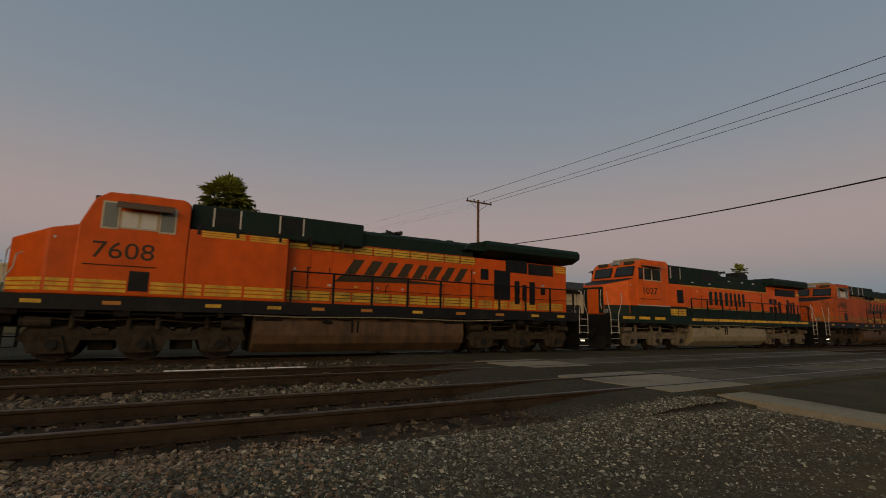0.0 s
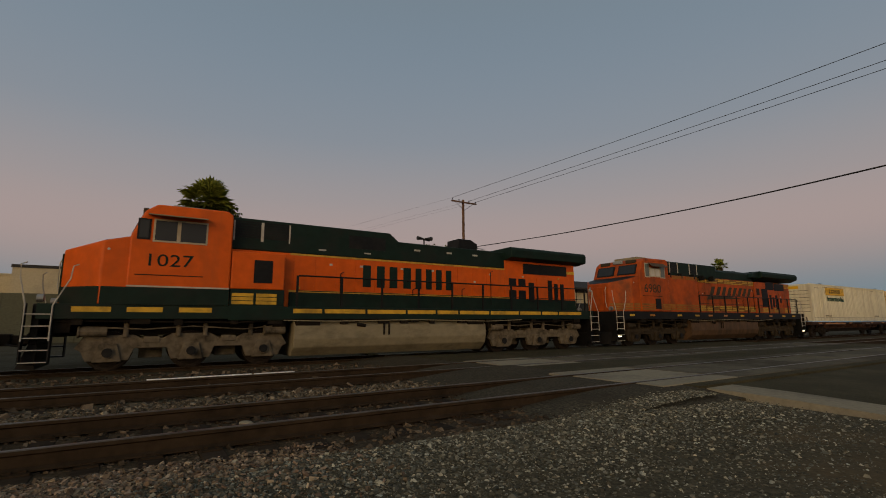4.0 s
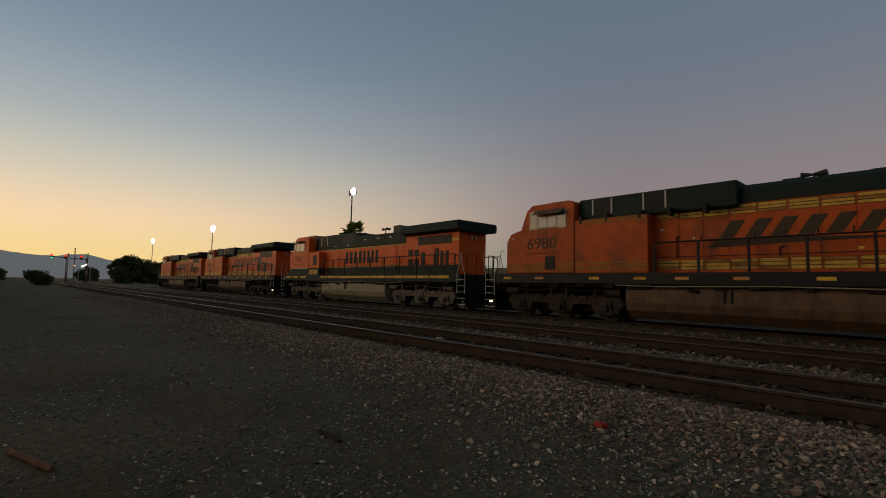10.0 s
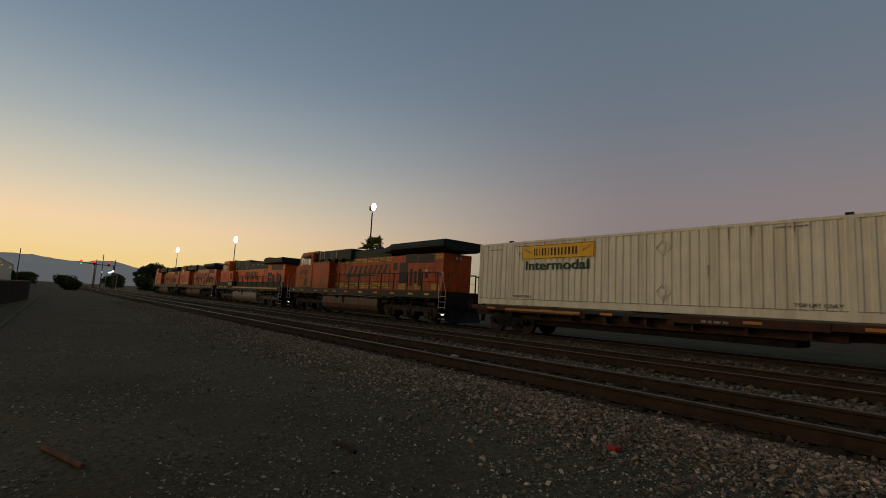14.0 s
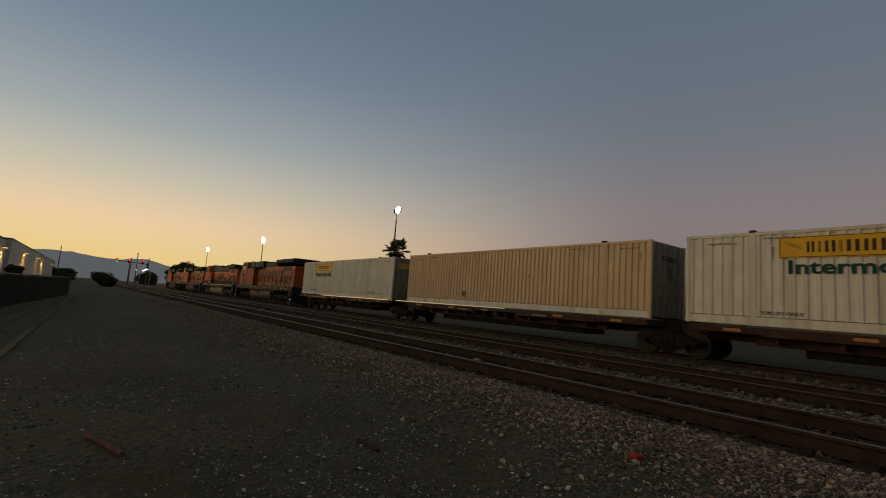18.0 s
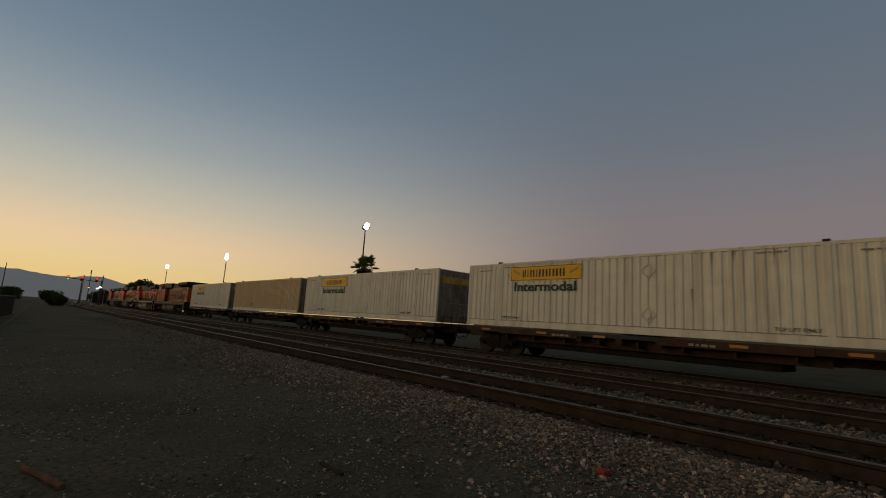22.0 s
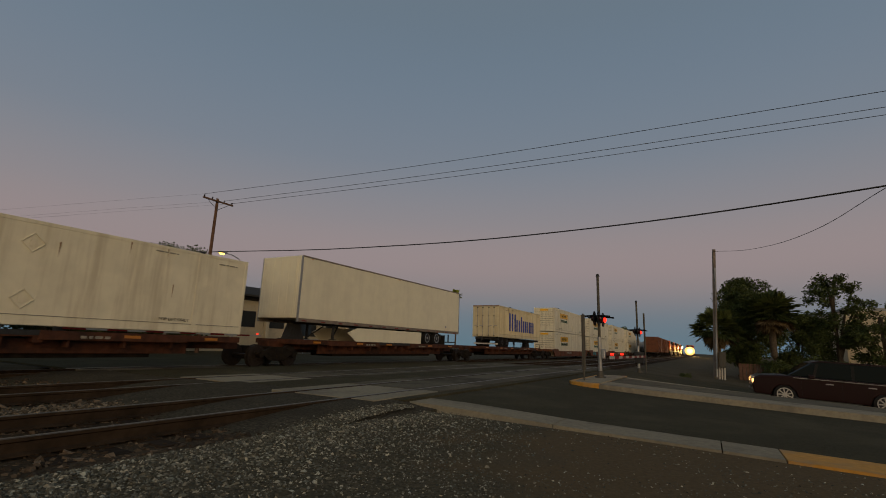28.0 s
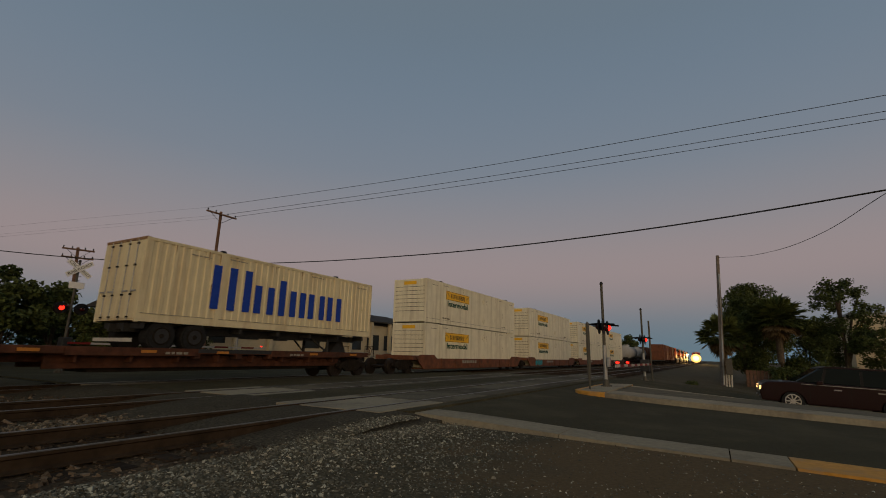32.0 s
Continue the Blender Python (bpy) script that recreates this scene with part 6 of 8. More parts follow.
# ---- poles, lamps, signals ----
def utility_pole(x, y, top, arms, label, lean=0.0, mat=None, r=0.15):
    p = thing("utility_pole", label, "utility pole", pose(x, y, ground_z(x, y) - 0.2, 0, lean, 0))
    h = top - ground_z(x, y) + 0.2
    bm = bmesh.new()
    rod(bm, (0, 0, 0), (0, 0, h), r, 12, r * 0.68)
    part("pole", bm, mat or WOOD_POLE, p)
    for dz, w in arms:
        bm = bmesh.new()
        box(bm, -w / 2, w / 2, -0.19, -0.09, h - dz - 0.06, h - dz + 0.06, 0.01)
        arm = part("crossarm", bm, WOOD_POLE, p)
        for k in (-0.46, -0.2, 0.2, 0.46):
            bm = bmesh.new()
            rod(bm, (k * w, -0.14, h - dz + 0.06), (k * w, -0.14, h - dz + 0.22), 0.035, 8, 0.05)
            part("insulator", bm, DARK_METAL, arm)
        bm = bmesh.new()
        for s in (-1, 1):
            rod(bm, (s * 0.45 * w * 0.8, -0.16, h - dz - 0.05), (0, -0.14, h - dz - 0.7), 0.018, 6)
        part("brace", bm, DARK_METAL, p)
    return p


def wire(name, points, r, label):
    """A hanging line through three or more points, smoothly curved."""
    cu = bpy.data.curves.new(name, "CURVE")
    cu.dimensions, cu.bevel_depth, cu.bevel_resolution = "3D", r, 1
    sp = cu.splines.new("BEZIER")
    sp.bezier_points.add(len(points) - 1)
    for b, q in zip(sp.bezier_points, points):
        b.co, b.handle_left_type, b.handle_right_type = q, "AUTO", "AUTO"
    cu.materials.append(WIRE)
    tmp = bpy.data.objects.new(name, cu)
    me = bpy.data.meshes.new_from_object(tmp)
    bpy.data.objects.remove(tmp)
    return tagged(new(name, me), label, "wire", "overhead wires")


WIRE = material("dark_wire", (0.02, 0.02, 0.02), 0.6)
UP = (22.6, 32.8, 11.55)
utility_pole(UP[0], UP[1], UP[2], ((0.25, 2.6),), "weathered brown wooden utility pole with one crossarm")
for k, (dx, dz, sag) in enumerate(((-1.15, 0.05, 0.36), (0.55, -0.05, 0.28), (1.15, -0.1, 0.36))):
    wire("power_wire", [(UP[0] + dx, UP[1], UP[2] + dz), (23.0 + dx, 12, 11.3 - sag), (23.2 + dx, 0, 11.3 - sag - 0.1), (23.6 + dx, -14, 11.35 - sag), (24 + dx, -36, 11.9 + dz)], 0.013, "thin dark overhead power wire")
    wire("power_wire", [(UP[0] + dx, UP[1], UP[2] + dz), (10 + dx, 70, 9.8), (0 + dx, 110, 11)], 0.0045, "thin dark overhead power wire")
wire("service_cable", [(UP[0], UP[1] - 0.2, 7.3), (22.2, 18, 6.55), (21.6, 5.8, 6.35), (19.9, -5.3, 6.55), (16.5, -20, 7.4), (13, -34, 8.8)], 0.03, "thick black overhead cable")
wire("service_cable", [(UP[0], UP[1] + 0.2, 7.3), (14, 37, 6.7), (5, 42, 6.9)], 0.03, "thick black overhead cable")
utility_pole(18.2, 43.0, 8.6, ((0.2, 2.2), (0.85, 2.2)), "dark wooden utility pole with two crossarms", -3.0)
# the pole with its meter box across the street
rp = utility_pole(37.4, -0.75, 8.15, (), "grey wooden pole with conduit and meter box", 0.4, mat=material("silvered_pole_wood", (0.20, 0.165, 0.135), 0.85, vary=0.3, grain=6, dirt=(0.10, 0.08, 0.06), dirt_amount=0.6, streak=(4, 4, 0.4)))
rp.matrix_basis = pose(37.4, -0.3, ground_z(37.4, -0.3) - 0.2, 3.0, 0.4, 0)
bm = bmesh.new()
pipe(bm, [(-0.19, -0.05, 7.6), (-0.17, -0.05, 2.4), (-0.42, -0.05, 1.9), (-0.42, -0.05, 0.3)], 0.05)
part("conduit", bm, GALV, rp)
bm = bmesh.new()
box(bm, -0.75, 0.15, -0.55, -0.2, 0.95, 1.95, 0.02)
part("meter_box", bm, MAST, rp)
for dy in (-0.5, -0.35, -0.2):
    bm = bmesh.new()
    rod(bm, (-0.4, dy, 0.1), (-0.4, dy, 0.95), 0.05, 8)
    part("box_leg", bm, WHITE_RAIL, rp)
wire("drop_wire", [(37.3, -0.75, 8.0), (31, -2.6, 6.85), (25, -4.2, 6.35), (19.9, -5.3, 6.5)], 0.012, "thin dark drop wire")


def flood_mast(x, y, top):
    m = thing("floodlight_mast", "tall slim mast with a bright white floodlight", "light mast", pose(x, y, -0.3), group="floodlight masts")
    bm = bmesh.new()
    rod(bm, (0, 0, 0), (0, 0, top), 0.16, 10, 0.09)
    part("mast", bm, DARK_METAL, m)
    bm = bmesh.new()
    box(bm, -0.75, 0.75, -0.06, 0.06, top - 0.1, top + 0.04)
    part("bracket", bm, DARK_METAL, m)
    for dx in (-0.55, 0.45):
        bm = bmesh.new()
        box(bm, dx - 0.3, dx + 0.3, -0.1, 0.35, top + 0.02, top + 0.62, 0.05)
        hd = part("lamp_housing", bm, DARK_METAL, m)
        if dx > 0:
            # lens ball enlarged past its housing to hold the lamp's glow
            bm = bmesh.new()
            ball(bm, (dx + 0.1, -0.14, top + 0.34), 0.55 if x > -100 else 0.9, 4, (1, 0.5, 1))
            part("lens", bm, LAMP_WHITE, hd, "lit white lens enlarged to its glow", smooth=True)


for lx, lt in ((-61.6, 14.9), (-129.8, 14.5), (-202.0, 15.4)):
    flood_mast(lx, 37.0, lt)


def street_lamp(x, y, h, reach, lens, label, turn=0, steel=None, base=None):
    s = thing("street_lamp", label, "street lamp", pose(x, y, ground_z(x, y) - 0.1 if base is None else base, 0, 0, turn))
    steel = steel or (GALV if lens else DARK_METAL)
    bm = bmesh.new()
    rod(bm, (0, 0, 0), (0, 0, h - 0.5), 0.1, 10, 0.06)
    part("pole", bm, steel, s)
    bm = bmesh.new()
    pipe(bm, [(0, 0, h - 0.55), (reach * 0.15, 0, h - 0.2), (reach * 0.6, 0, h + 0.02), (reach, 0, h + 0.05)], 0.035)
    part("arm", bm, steel, s)
    bm = bmesh.new()
    box(bm, reach - 0.1, reach + 0.6, -0.14, 0.14, h, h + 0.14, 0.05)
    part("lamp_head", bm, steel, s)
    if lens:
        bm = bmesh.new()
        ball(bm, (reach + 0.3, 0, h - 0.02), 0.2, 2, (1.3, 0.7, 0.6))
        part("lens", bm, lens, s, "lit lens", smooth=True)
    return s


street_lamp(25.1, 32.4, 7.6, 1.5, LAMP_AMBER, "galvanised street lamp with a lit amber lens", 180)
street_lamp(-13.8, 55.3, 1.6, 0.3, LAMP_AMBER, "short dark lamp with a lit amber lens on a roof edge", 0, DARK_METAL, 5.59)
street_lamp(-15.2, 42.0, 8.1, 0.5, None, "dark unlit lot lamp on a square pole", 0)
street_lamp(9.0, 60.0, 8.0, 1.5, None, "grey unlit street lamp beyond the tracks", 0)


def red_light(parent, x, y, z, face, lit=True):
    """A flashing-light unit: hooded lamp on a round black backing, facing along y."""
    u = new("flasher")
    u.parent = parent
    bm = bmesh.new()
    rod(bm, (x, y, z), (x, y + 0.03 * face, z), 0.27, 20)
    part("backing", bm, BLACK, u)
    bm = bmesh.new()
    rod(bm, (x, y - 0.1 * face, z), (x, y + 0.06 * face, z), 0.13, 14)
    part("lamp_body", bm, BLACK, u)
    bm = bmesh.new()
    ball(bm, (x, y + 0.06 * face, z), 0.115, 3, (1, 0.75, 1))
    part("lens", bm, LAMP_RED if lit else DARK_LENS, u, "lit red lens" if lit else "")
    bm = bmesh.new()
    rim = [(x + 0.14 * math.cos(math.pi * (0.2 + 0.6 * k / 8)), z + 0.14 * math.sin(math.pi * (0.2 + 0.6 * k / 8))) for k in range(9)]
    near = [bm.verts.new((a, y + 0.035 * face, b)) for a, b in rim]
    far = [bm.verts.new((a, y + 0.42 * face, b - 0.03)) for a, b in rim]
    for k in range(8):
        bm.faces.new((near[k], near[k + 1], far[k + 1], far[k]))
    ext = bmesh.ops.solidify(bm, geom=bm.faces[:], thickness=0.012)
    part("hood", bm, BLACK, u)


def crossing_signal(x, y, base, top, lamp_z, face, label, crossbuck=False, arm=None, lit=(True, False), arm_lamps=(0.97, 0.76)):
    s = thing("crossing_signal", label, "crossing signal", pose(x, y, base))
    bm = bmesh.new()
    rod(bm, (0, 0, 0), (0, 0, top - base), 0.058, 12, 0.05)
    part("mast", bm, MAST, s)
    bm = bmesh.new()
    rod(bm, (0, 0, 0), (0, 0, 0.1), 0.2, 12)
    rod(bm, (0, 0, 0.1), (0, 0, 0.3), 0.13, 12, 0.09)
    part("mast_base", bm, MAST, s)
    bm = bmesh.new()
    rod(bm, (0, 0, 0.28), (0, 0, 1.55), 0.072, 12)
    part("sleeve", bm, GALV, s, "pale galvanised lower mast")
    for k in range(7):
        bm = bmesh.new()
        pz = top - base - 0.25 - 0.22 * k
        rod(bm, (0.04, 0, pz), (0.16, 0, pz), 0.014, 6)
        part("peg", bm, MAST, s)
    bm = bmesh.new()
    box(bm, -0.11, 0.11, -0.2, -0.07, 0.75, 1.1, 0.02)
    part("junction_box", bm, GALV, s)
    z = lamp_z - base
    bm = bmesh.new()
    rod(bm, (-0.5, 0, z), (0.5, 0, z), 0.03, 8)
    part("lamp_bar", bm, DARK_METAL, s)
    for dx, on in zip((-0.42, 0.42), lit):
        red_light(s, dx, 0.06 * face, z, face, on)
        red_light(s, dx, -0.06 * face, z, -face, False)
    bm = bmesh.new()
    rod(bm, (0, 0, top - base), (0, 0, top - base + 0.1), 0.075, 12, 0.04)
    part("bell", bm, DARK_METAL, s)
    if crossbuck:
        cz = top - base - 0.35
        for a, word in ((35, "RAILROAD"), (-35, "CROSSING")):
            bm = bmesh.new()
            box(bm, -0.62, 0.62, -0.012, 0.012, -0.115, 0.115)
            board = part("crossbuck_board", bm, WHITE_PAINT, s, "white crossbuck board", at=pose(0, -0.1 - 0.03 * (a > 0), cz, 0, -a, 0))
            letters("word", word, 0.19, LETTER_DARK, board, pose(0, -0.014, -0.0, 90, 0, 0), width=1.08)
        bm = bmesh.new()
        box(bm, -0.32, 0.32, -0.13, -0.11, cz - 0.95, cz - 0.65)
        part("sign_plate", bm, WHITE_PAINT, s)
    if arm:
        zz, length = arm
        g = new("gate")
        g.parent = s
        bm = bmesh.new()
        box(bm, -0.2, 0.2, -0.28, 0.2, zz - base - 0.4, zz - base + 0.25, 0.04)
        part("gate_motor", bm, DARK_METAL, g)
        n = 12
        for k in range(n):
            bm = bmesh.new()
            a, b = length * k / n, length * (k + 1) / n
            box(bm, min(a, b), max(a, b), -0.36, -0.32, zz - base - 0.05, zz - base + 0.05)
            part("arm_stripe", bm, GATE_WHITE if k % 2 else GATE_RED, g, "white stripe" if k % 2 else "red stripe")
        for f in arm_lamps:
            bm = bmesh.new()
            rod(bm, (length * f, -0.3, zz - base + 0.12), (length * f, -0.42, zz - base + 0.12), 0.034, 12)
            part("arm_lamp", bm, LAMP_RED, g, "lit red arm lamp")
    return s


crossing_signal(19.3, 3.66, -0.02, 3.85, 2.2, -1, "galvanised crossing signal with red flashers on the median", lit=(False, True))
crossing_signal(30.0, 3.55, ground_z(30, 3.55), 3.85, 2.15, -1, "galvanised crossing signal with lowered striped gate arm", arm=(0.78, -11.2), lit=(False, True))
crossing_signal(11.3, 26.5, -0.22, 5.0, 2.75, -1, "crossing signal with white crossbuck and lowered striped gate", True, (1.15, 11.3), (True, False), (0.97, 0.23))
bm = bmesh.new()
rod(bm, (0, 0, 0), (0, 0, 2.26), 0.03, 8)
pst = thing("sign_post", "narrow road sign seen edge-on on a steel post", "road sign", pose(17.0, 3.75, -0.02))
part("post", bm, MAST, pst)
CREAM_SIGN = material("white_sign_face", (0.50, 0.47, 0.40), 0.5, vary=0.1)
bm = bmesh.new()
box(bm, -0.02, 0.02, -0.06, 0.06, 0.38, 2.22, 0.01)
part("sign_plate", bm, MAST, pst)
turn_sign = thing("turn_sign", "white road sign with a black turn arrow before the tree", "road sign", pose(19.1, 31.0, ground_z(19, 31) - 0.1, 0, 0, -30))
bm = bmesh.new()
rod(bm, (0, 0.03, 0), (0, 0.03, 3.0), 0.03, 8)
part("post", bm, MAST, turn_sign)
bm = bmesh.new()
box(bm, -0.24, 0.24, -0.012, 0.0, 2.24, 2.92)
part("sign_plate", bm, CREAM_SIGN, turn_sign, "white sign plate")
bm = bmesh.new()
pipe(bm, [(0.12, -0.014, 2.32), (0.12, -0.014, 2.55), (0.02, -0.014, 2.66), (-0.1, -0.014, 2.66)], 0.035)
prism(bm, [(-0.08, 2.54), (-0.08, 2.8), (-0.22, 2.67)], -0.02, -0.013)
part("arrow", bm, BLACK, turn_sign, "black turn arrow")
bm = bmesh.new()
rod(bm, (0, 0, 0), (0, 0, 3.5), 0.05, 8)
pst = thing("signal_aerial", "thin steel mast with short aerials beside the signal", "mast", pose(31.2, 3.3, ground_z(31, 3.3)))
part("pole", bm, MAST, pst)
for dz in (2.6, 3.2):
    bm = bmesh.new()
    rod(bm, (-0.3, 0, dz), (0.3, 0, dz), 0.015, 6)
    part("aerial", bm, GALV, pst)

# ---- plants ----
def leaf_mesh(name, centres, normals_up, size, rng, mat, long=1.6):
    """Many small folded leaves, joined."""
    n = len(centres)
    a = rng.uniform(0, 2 * np.pi, n)
    b = rng.uniform(-0.9, 0.9, n)
    u = np.stack([np.cos(a) * np.cos(b), np.sin(a) * np.cos(b), np.sin(b)], 1)
    w = rng.normal(size=(n, 3))
    w -= (w * u).sum(1)[:, None] * u
    w /= np.linalg.norm(w, axis=1)[:, None]
    s = size * rng.uniform(0.6, 1.3, n)[:, None]
    fold = np.cross(u, w) * s * 0.18
    v = np.stack([centres - u * s * long / 2, centres + w * s * 0.5 + fold, centres + u * s * long / 2, centres - w * s * 0.5 + fold], 1).reshape(-1, 3)
    f = np.arange(4 * n).reshape(n, 4)
    f = np.concatenate([f[:, [0, 1, 2]], f[:, [0, 2, 3]]])
    me = bpy.data.meshes.new(name)
    me.from_pydata(v.tolist(), [], f.tolist())
    me.materials.append(mat)
    return me


def tree(x, y, height, radius, seed, label, mat=None, trunk_h=0.35, leaves=3500, size=0.16, clumps=16, sparse=0.0, trunk_mat=None, name="tree", squash=0.8, low=-0.55):
    rng = np.random.default_rng(seed)
    t = thing(name, label, name, pose(x, y, ground_z(x, y) - 0.1))
    r0 = max(0.07, height * 0.022)
    bm = bmesh.new()
    fork = height * trunk_h
    pipe(bm, [(0, 0, 0), (0.03 * height * rng.uniform(-1, 1), 0.02 * height, fork * 0.5), (0, 0, fork), (0.05, 0.05, height * 0.75)], r0, 9)
    part("trunk", bm, trunk_mat or BARK, t)
    cs, rs = [], []
    for k in range(clumps):
        th, ph = rng.uniform(0, 2 * np.pi), rng.uniform(low, 1.0)
        rr = radius * (0.35 + 0.5 * rng.random()) * math.sqrt(max(0.1, 1 - ph * ph * 0.8))
        z = (fork + height) / 2 + (height - fork) / 2 * ph * 0.78
        cs.append((rr * math.cos(th), rr * math.sin(th), z))
        rs.append(radius * (rng.uniform(0.16, 0.34) if sparse else rng.uniform(0.24, 0.44)))
    for k, c in enumerate(cs[:9]):
        bm = bmesh.new()
        pipe(bm, [(0, 0, fork * 0.9), (c[0] * 0.45, c[1] * 0.45, fork + (c[2] - fork) * 0.6), c], r0 * 0.32, 5)
        part("limb", bm, trunk_mat or BARK, t)
    pts = []
    for c, r in zip(cs, rs):
        n = leaves // clumps
        d = rng.normal(size=(n, 3))
        d /= np.linalg.norm(d, axis=1)[:, None]
        d *= (r * rng.random(n) ** (0.45 if not sparse else 0.8))[:, None]
        d[:, 2] *= squash
        pts.append(np.array(c) + d)
    ob = part("crown", leaf_mesh("crown", np.concatenate(pts), None, size, rng, mat or LEAF), None, t)
    ob["kind"] = "stuff"
    return t


def fan_palm(x, y, height, crown, seed, label, fronds=46, skirt=True, trunk_r=0.22, name="palm_tree", leaf=None):
    """A fan palm: ringed trunk, round fans of narrow blades, a skirt of dry fans."""
    rng = np.random.default_rng(seed)
    t = thing(name, label, "palm tree", pose(x, y, ground_z(x, y) - 0.1))
    bm = bmesh.new()
    n = 10
    pipe(bm, [(0.02 * height * math.sin(k * 0.5), 0, height * k / n) for k in range(n + 1)], trunk_r, 10)
    part("trunk", bm, BARK, t)
    top = Vector((0.02 * height * math.sin(n * 0.5), 0, height))

    def fans(count, lo, hi, reach, mat, nm):
        vs, fs = [], []
        for k in range(count):
            az, el = rng.uniform(0, 2 * np.pi), rng.uniform(lo, hi)
            d = Vector((math.cos(az) * math.cos(el), math.sin(az) * math.cos(el), math.sin(el)))
            side = Vector((-math.sin(az), math.cos(az), 0))
            up = side.cross(d) * -1
            L = reach * rng.uniform(0.75, 1.1)
            hub = top + d * L * 0.5
            q = len(vs)
            vs += [top + side * 0.02, top - side * 0.02, hub]
            fs.append((q, q + 1, q + 2))
            m = 15
            for j in range(m):
                a = (j / (m - 1) - 0.5) * 3.6
                tip = d * math.cos(a) + side * math.sin(a)
                ln = L * 0.52 * (1 - 0.12 * abs(a)) * rng.uniform(0.85, 1.05)
                e = hub + tip * ln - Vector((0, 0, 1)) * ln * 0.22 * rng.uniform(0.5, 1.3) + up * 0.04 * (j % 2)
                w = side * math.cos(a) - d * math.sin(a)
                mid = hub + tip * ln * 0.55
                q = len(vs)
                vs += [hub, mid + w * 0.05 * L, e, mid - w * 0.05 * L]
                fs += [(q, q + 1, q + 2), (q, q + 2, q + 3)]
        me = bpy.data.meshes.new(nm)
        me.from_pydata([tuple(v) for v in vs], [], fs)
        me.materials.append(mat)
        ob = part(nm, me, None, t)
        ob["kind"] = "stuff"
    fans(fronds, -0.45, 1.45, crown, leaf or PALM_LEAF, "crown")
    if skirt:
        fans(fronds // 2, -1.4, -0.5, crown * 0.8, PALM_DEAD, "dry_skirt")
    return t


# behind the train
fan_palm(3.3, 34.0, 9.2, 1.9, 3, "tall fan palm with a full green crown", 110)
tree(3.6, 34.6, 9.5, 3.0, 4, "dense round green tree under a palm crown", LEAF, 0.05, 26000, 0.17, 60, squash=0.95, low=-1.0)
tree(8.4, 38.0, 7.6, 3.3, 5, "dark green tree beyond the tracks", LEAF_DARK, 0.1, 11000, 0.19, 34, low=-1.0)
tree(11.5, 40.0, 7.0, 2.6, 6, "dark green tree beyond the tracks", LEAF_DARK, 0.25, 4000, 0.2)
tree(5.6, 40.0, 6.3, 2.6, 16, "dark green tree beyond the tracks", LEAF_DARK, 0.25, 4000, 0.2)
tree(20.2, 33.0, 7.6, 3.1, 7, "broad dense green tree with a pale trunk beyond the tracks", LEAF_DARK, 0.3, 34000, 0.105, 46, trunk_mat=CODE_GREY)
for k, (hx, hy, hh) in enumerate(((17.6, 35.4, 2.9), (20.0, 35.2, 3.2), (22.3, 35.2, 3.0))):
    tree(hx, hy, hh, 1.9, 81 + k, "dark hedge bush behind the pale-trunked tree", LEAF_DARK, 0.05, 5000, 0.12, 24, name="bush", low=-1.1)
tree(17.6, 35.5, 4.4, 2.2, 17, "low dark green tree near the crossing", LEAF_DARK, 0.05, 6000, 0.17, 22)
tree(28.0, 38.5, 3.0, 1.6, 71, "dark green shrub before the office wall", LEAF_DARK, 0.05, 2000, 0.17, 14, name="bush", low=-1.1)
for k, (hx, hy) in enumerate(((-34, 47.2), (-22, 47.0), (8, 46.5), (13, 47.0), (18.5, 46.0))):
    tree(hx, hy, 3.4, 2.8, 72 + k, "dark green hedge bush beyond the tracks", LEAF_DARK, 0.05, 3500, 0.22, 22, name="bush", low=-1.1)
tree(15.4, 38.5, 5.4, 2.6, 8, "low dark green tree near the crossing", LEAF_DARK, 0.2, 4000, 0.2)
tree(12.3, 37.0, 5.2, 2.4, 18, "low dark green tree near the crossing", LEAF_DARK, 0.15, 4000, 0.2)
tree(25.0, 40.5, 8.0, 1.7, 19, "small green tree behind a utility pole", LEAF_DARK, 0.4, 2200, 0.2)
fan_palm(-49.0, 30.0, 7.4, 1.9, 9, "short fan palm beside a floodlight mast", 40)
fan_palm(116.0, 60.0, 14.6, 2.2, 10, "very tall slim palm far beyond the tracks", 26, True, 0.2)
tree(235.0, 33.0, 13.0, 5.0, 11, "dark far tree beyond the train", LEAF_DARK, 0.2, 2500, 0.5)
fan_palm(190.0, 34.0, 9.5, 2.2, 12, "far fan palm beyond the train", 24)
# trees across the street
fan_palm(41.8, -0.6, 3.5, 2.0, 20, "short palm with drooping dark fronds", 60, leaf=LEAF_DARK)
tree(47.4, -3.2, 9.0, 2.5, 21, "dense dark green tree across the street", LEAF_DARK, 0.12, 26000, 0.115, 44, low=-1.0)
tree(46.0, -2.2, 6.4, 1.8, 27, "dense dark green tree across the street", LEAF_DARK, 0.08, 18000, 0.115, 36, low=-1.0)
tree(48.5, -6.5, 5.9, 2.4, 28, "dense dark green tree across the street", LEAF_DARK, 0.08, 17000, 0.115, 34, low=-1.0)
fan_palm(43.0, -4.2, 5.1, 2.1, 22, "fan palm with a dark round crown across the street", 90, leaf=LEAF_DARK)
tree(48.0, -8.9, 9.4, 2.2, 23, "sparse green tree across the street", LEAF_DARK, 0.2, 8400, 0.12, 60, 1.0, low=-0.9)
tree(47.0, -11.4, 7.0, 2.6, 29, "sparse green tree across the street", LEAF_DARK, 0.15, 9000, 0.12, 60, 1.0, low=-0.9)
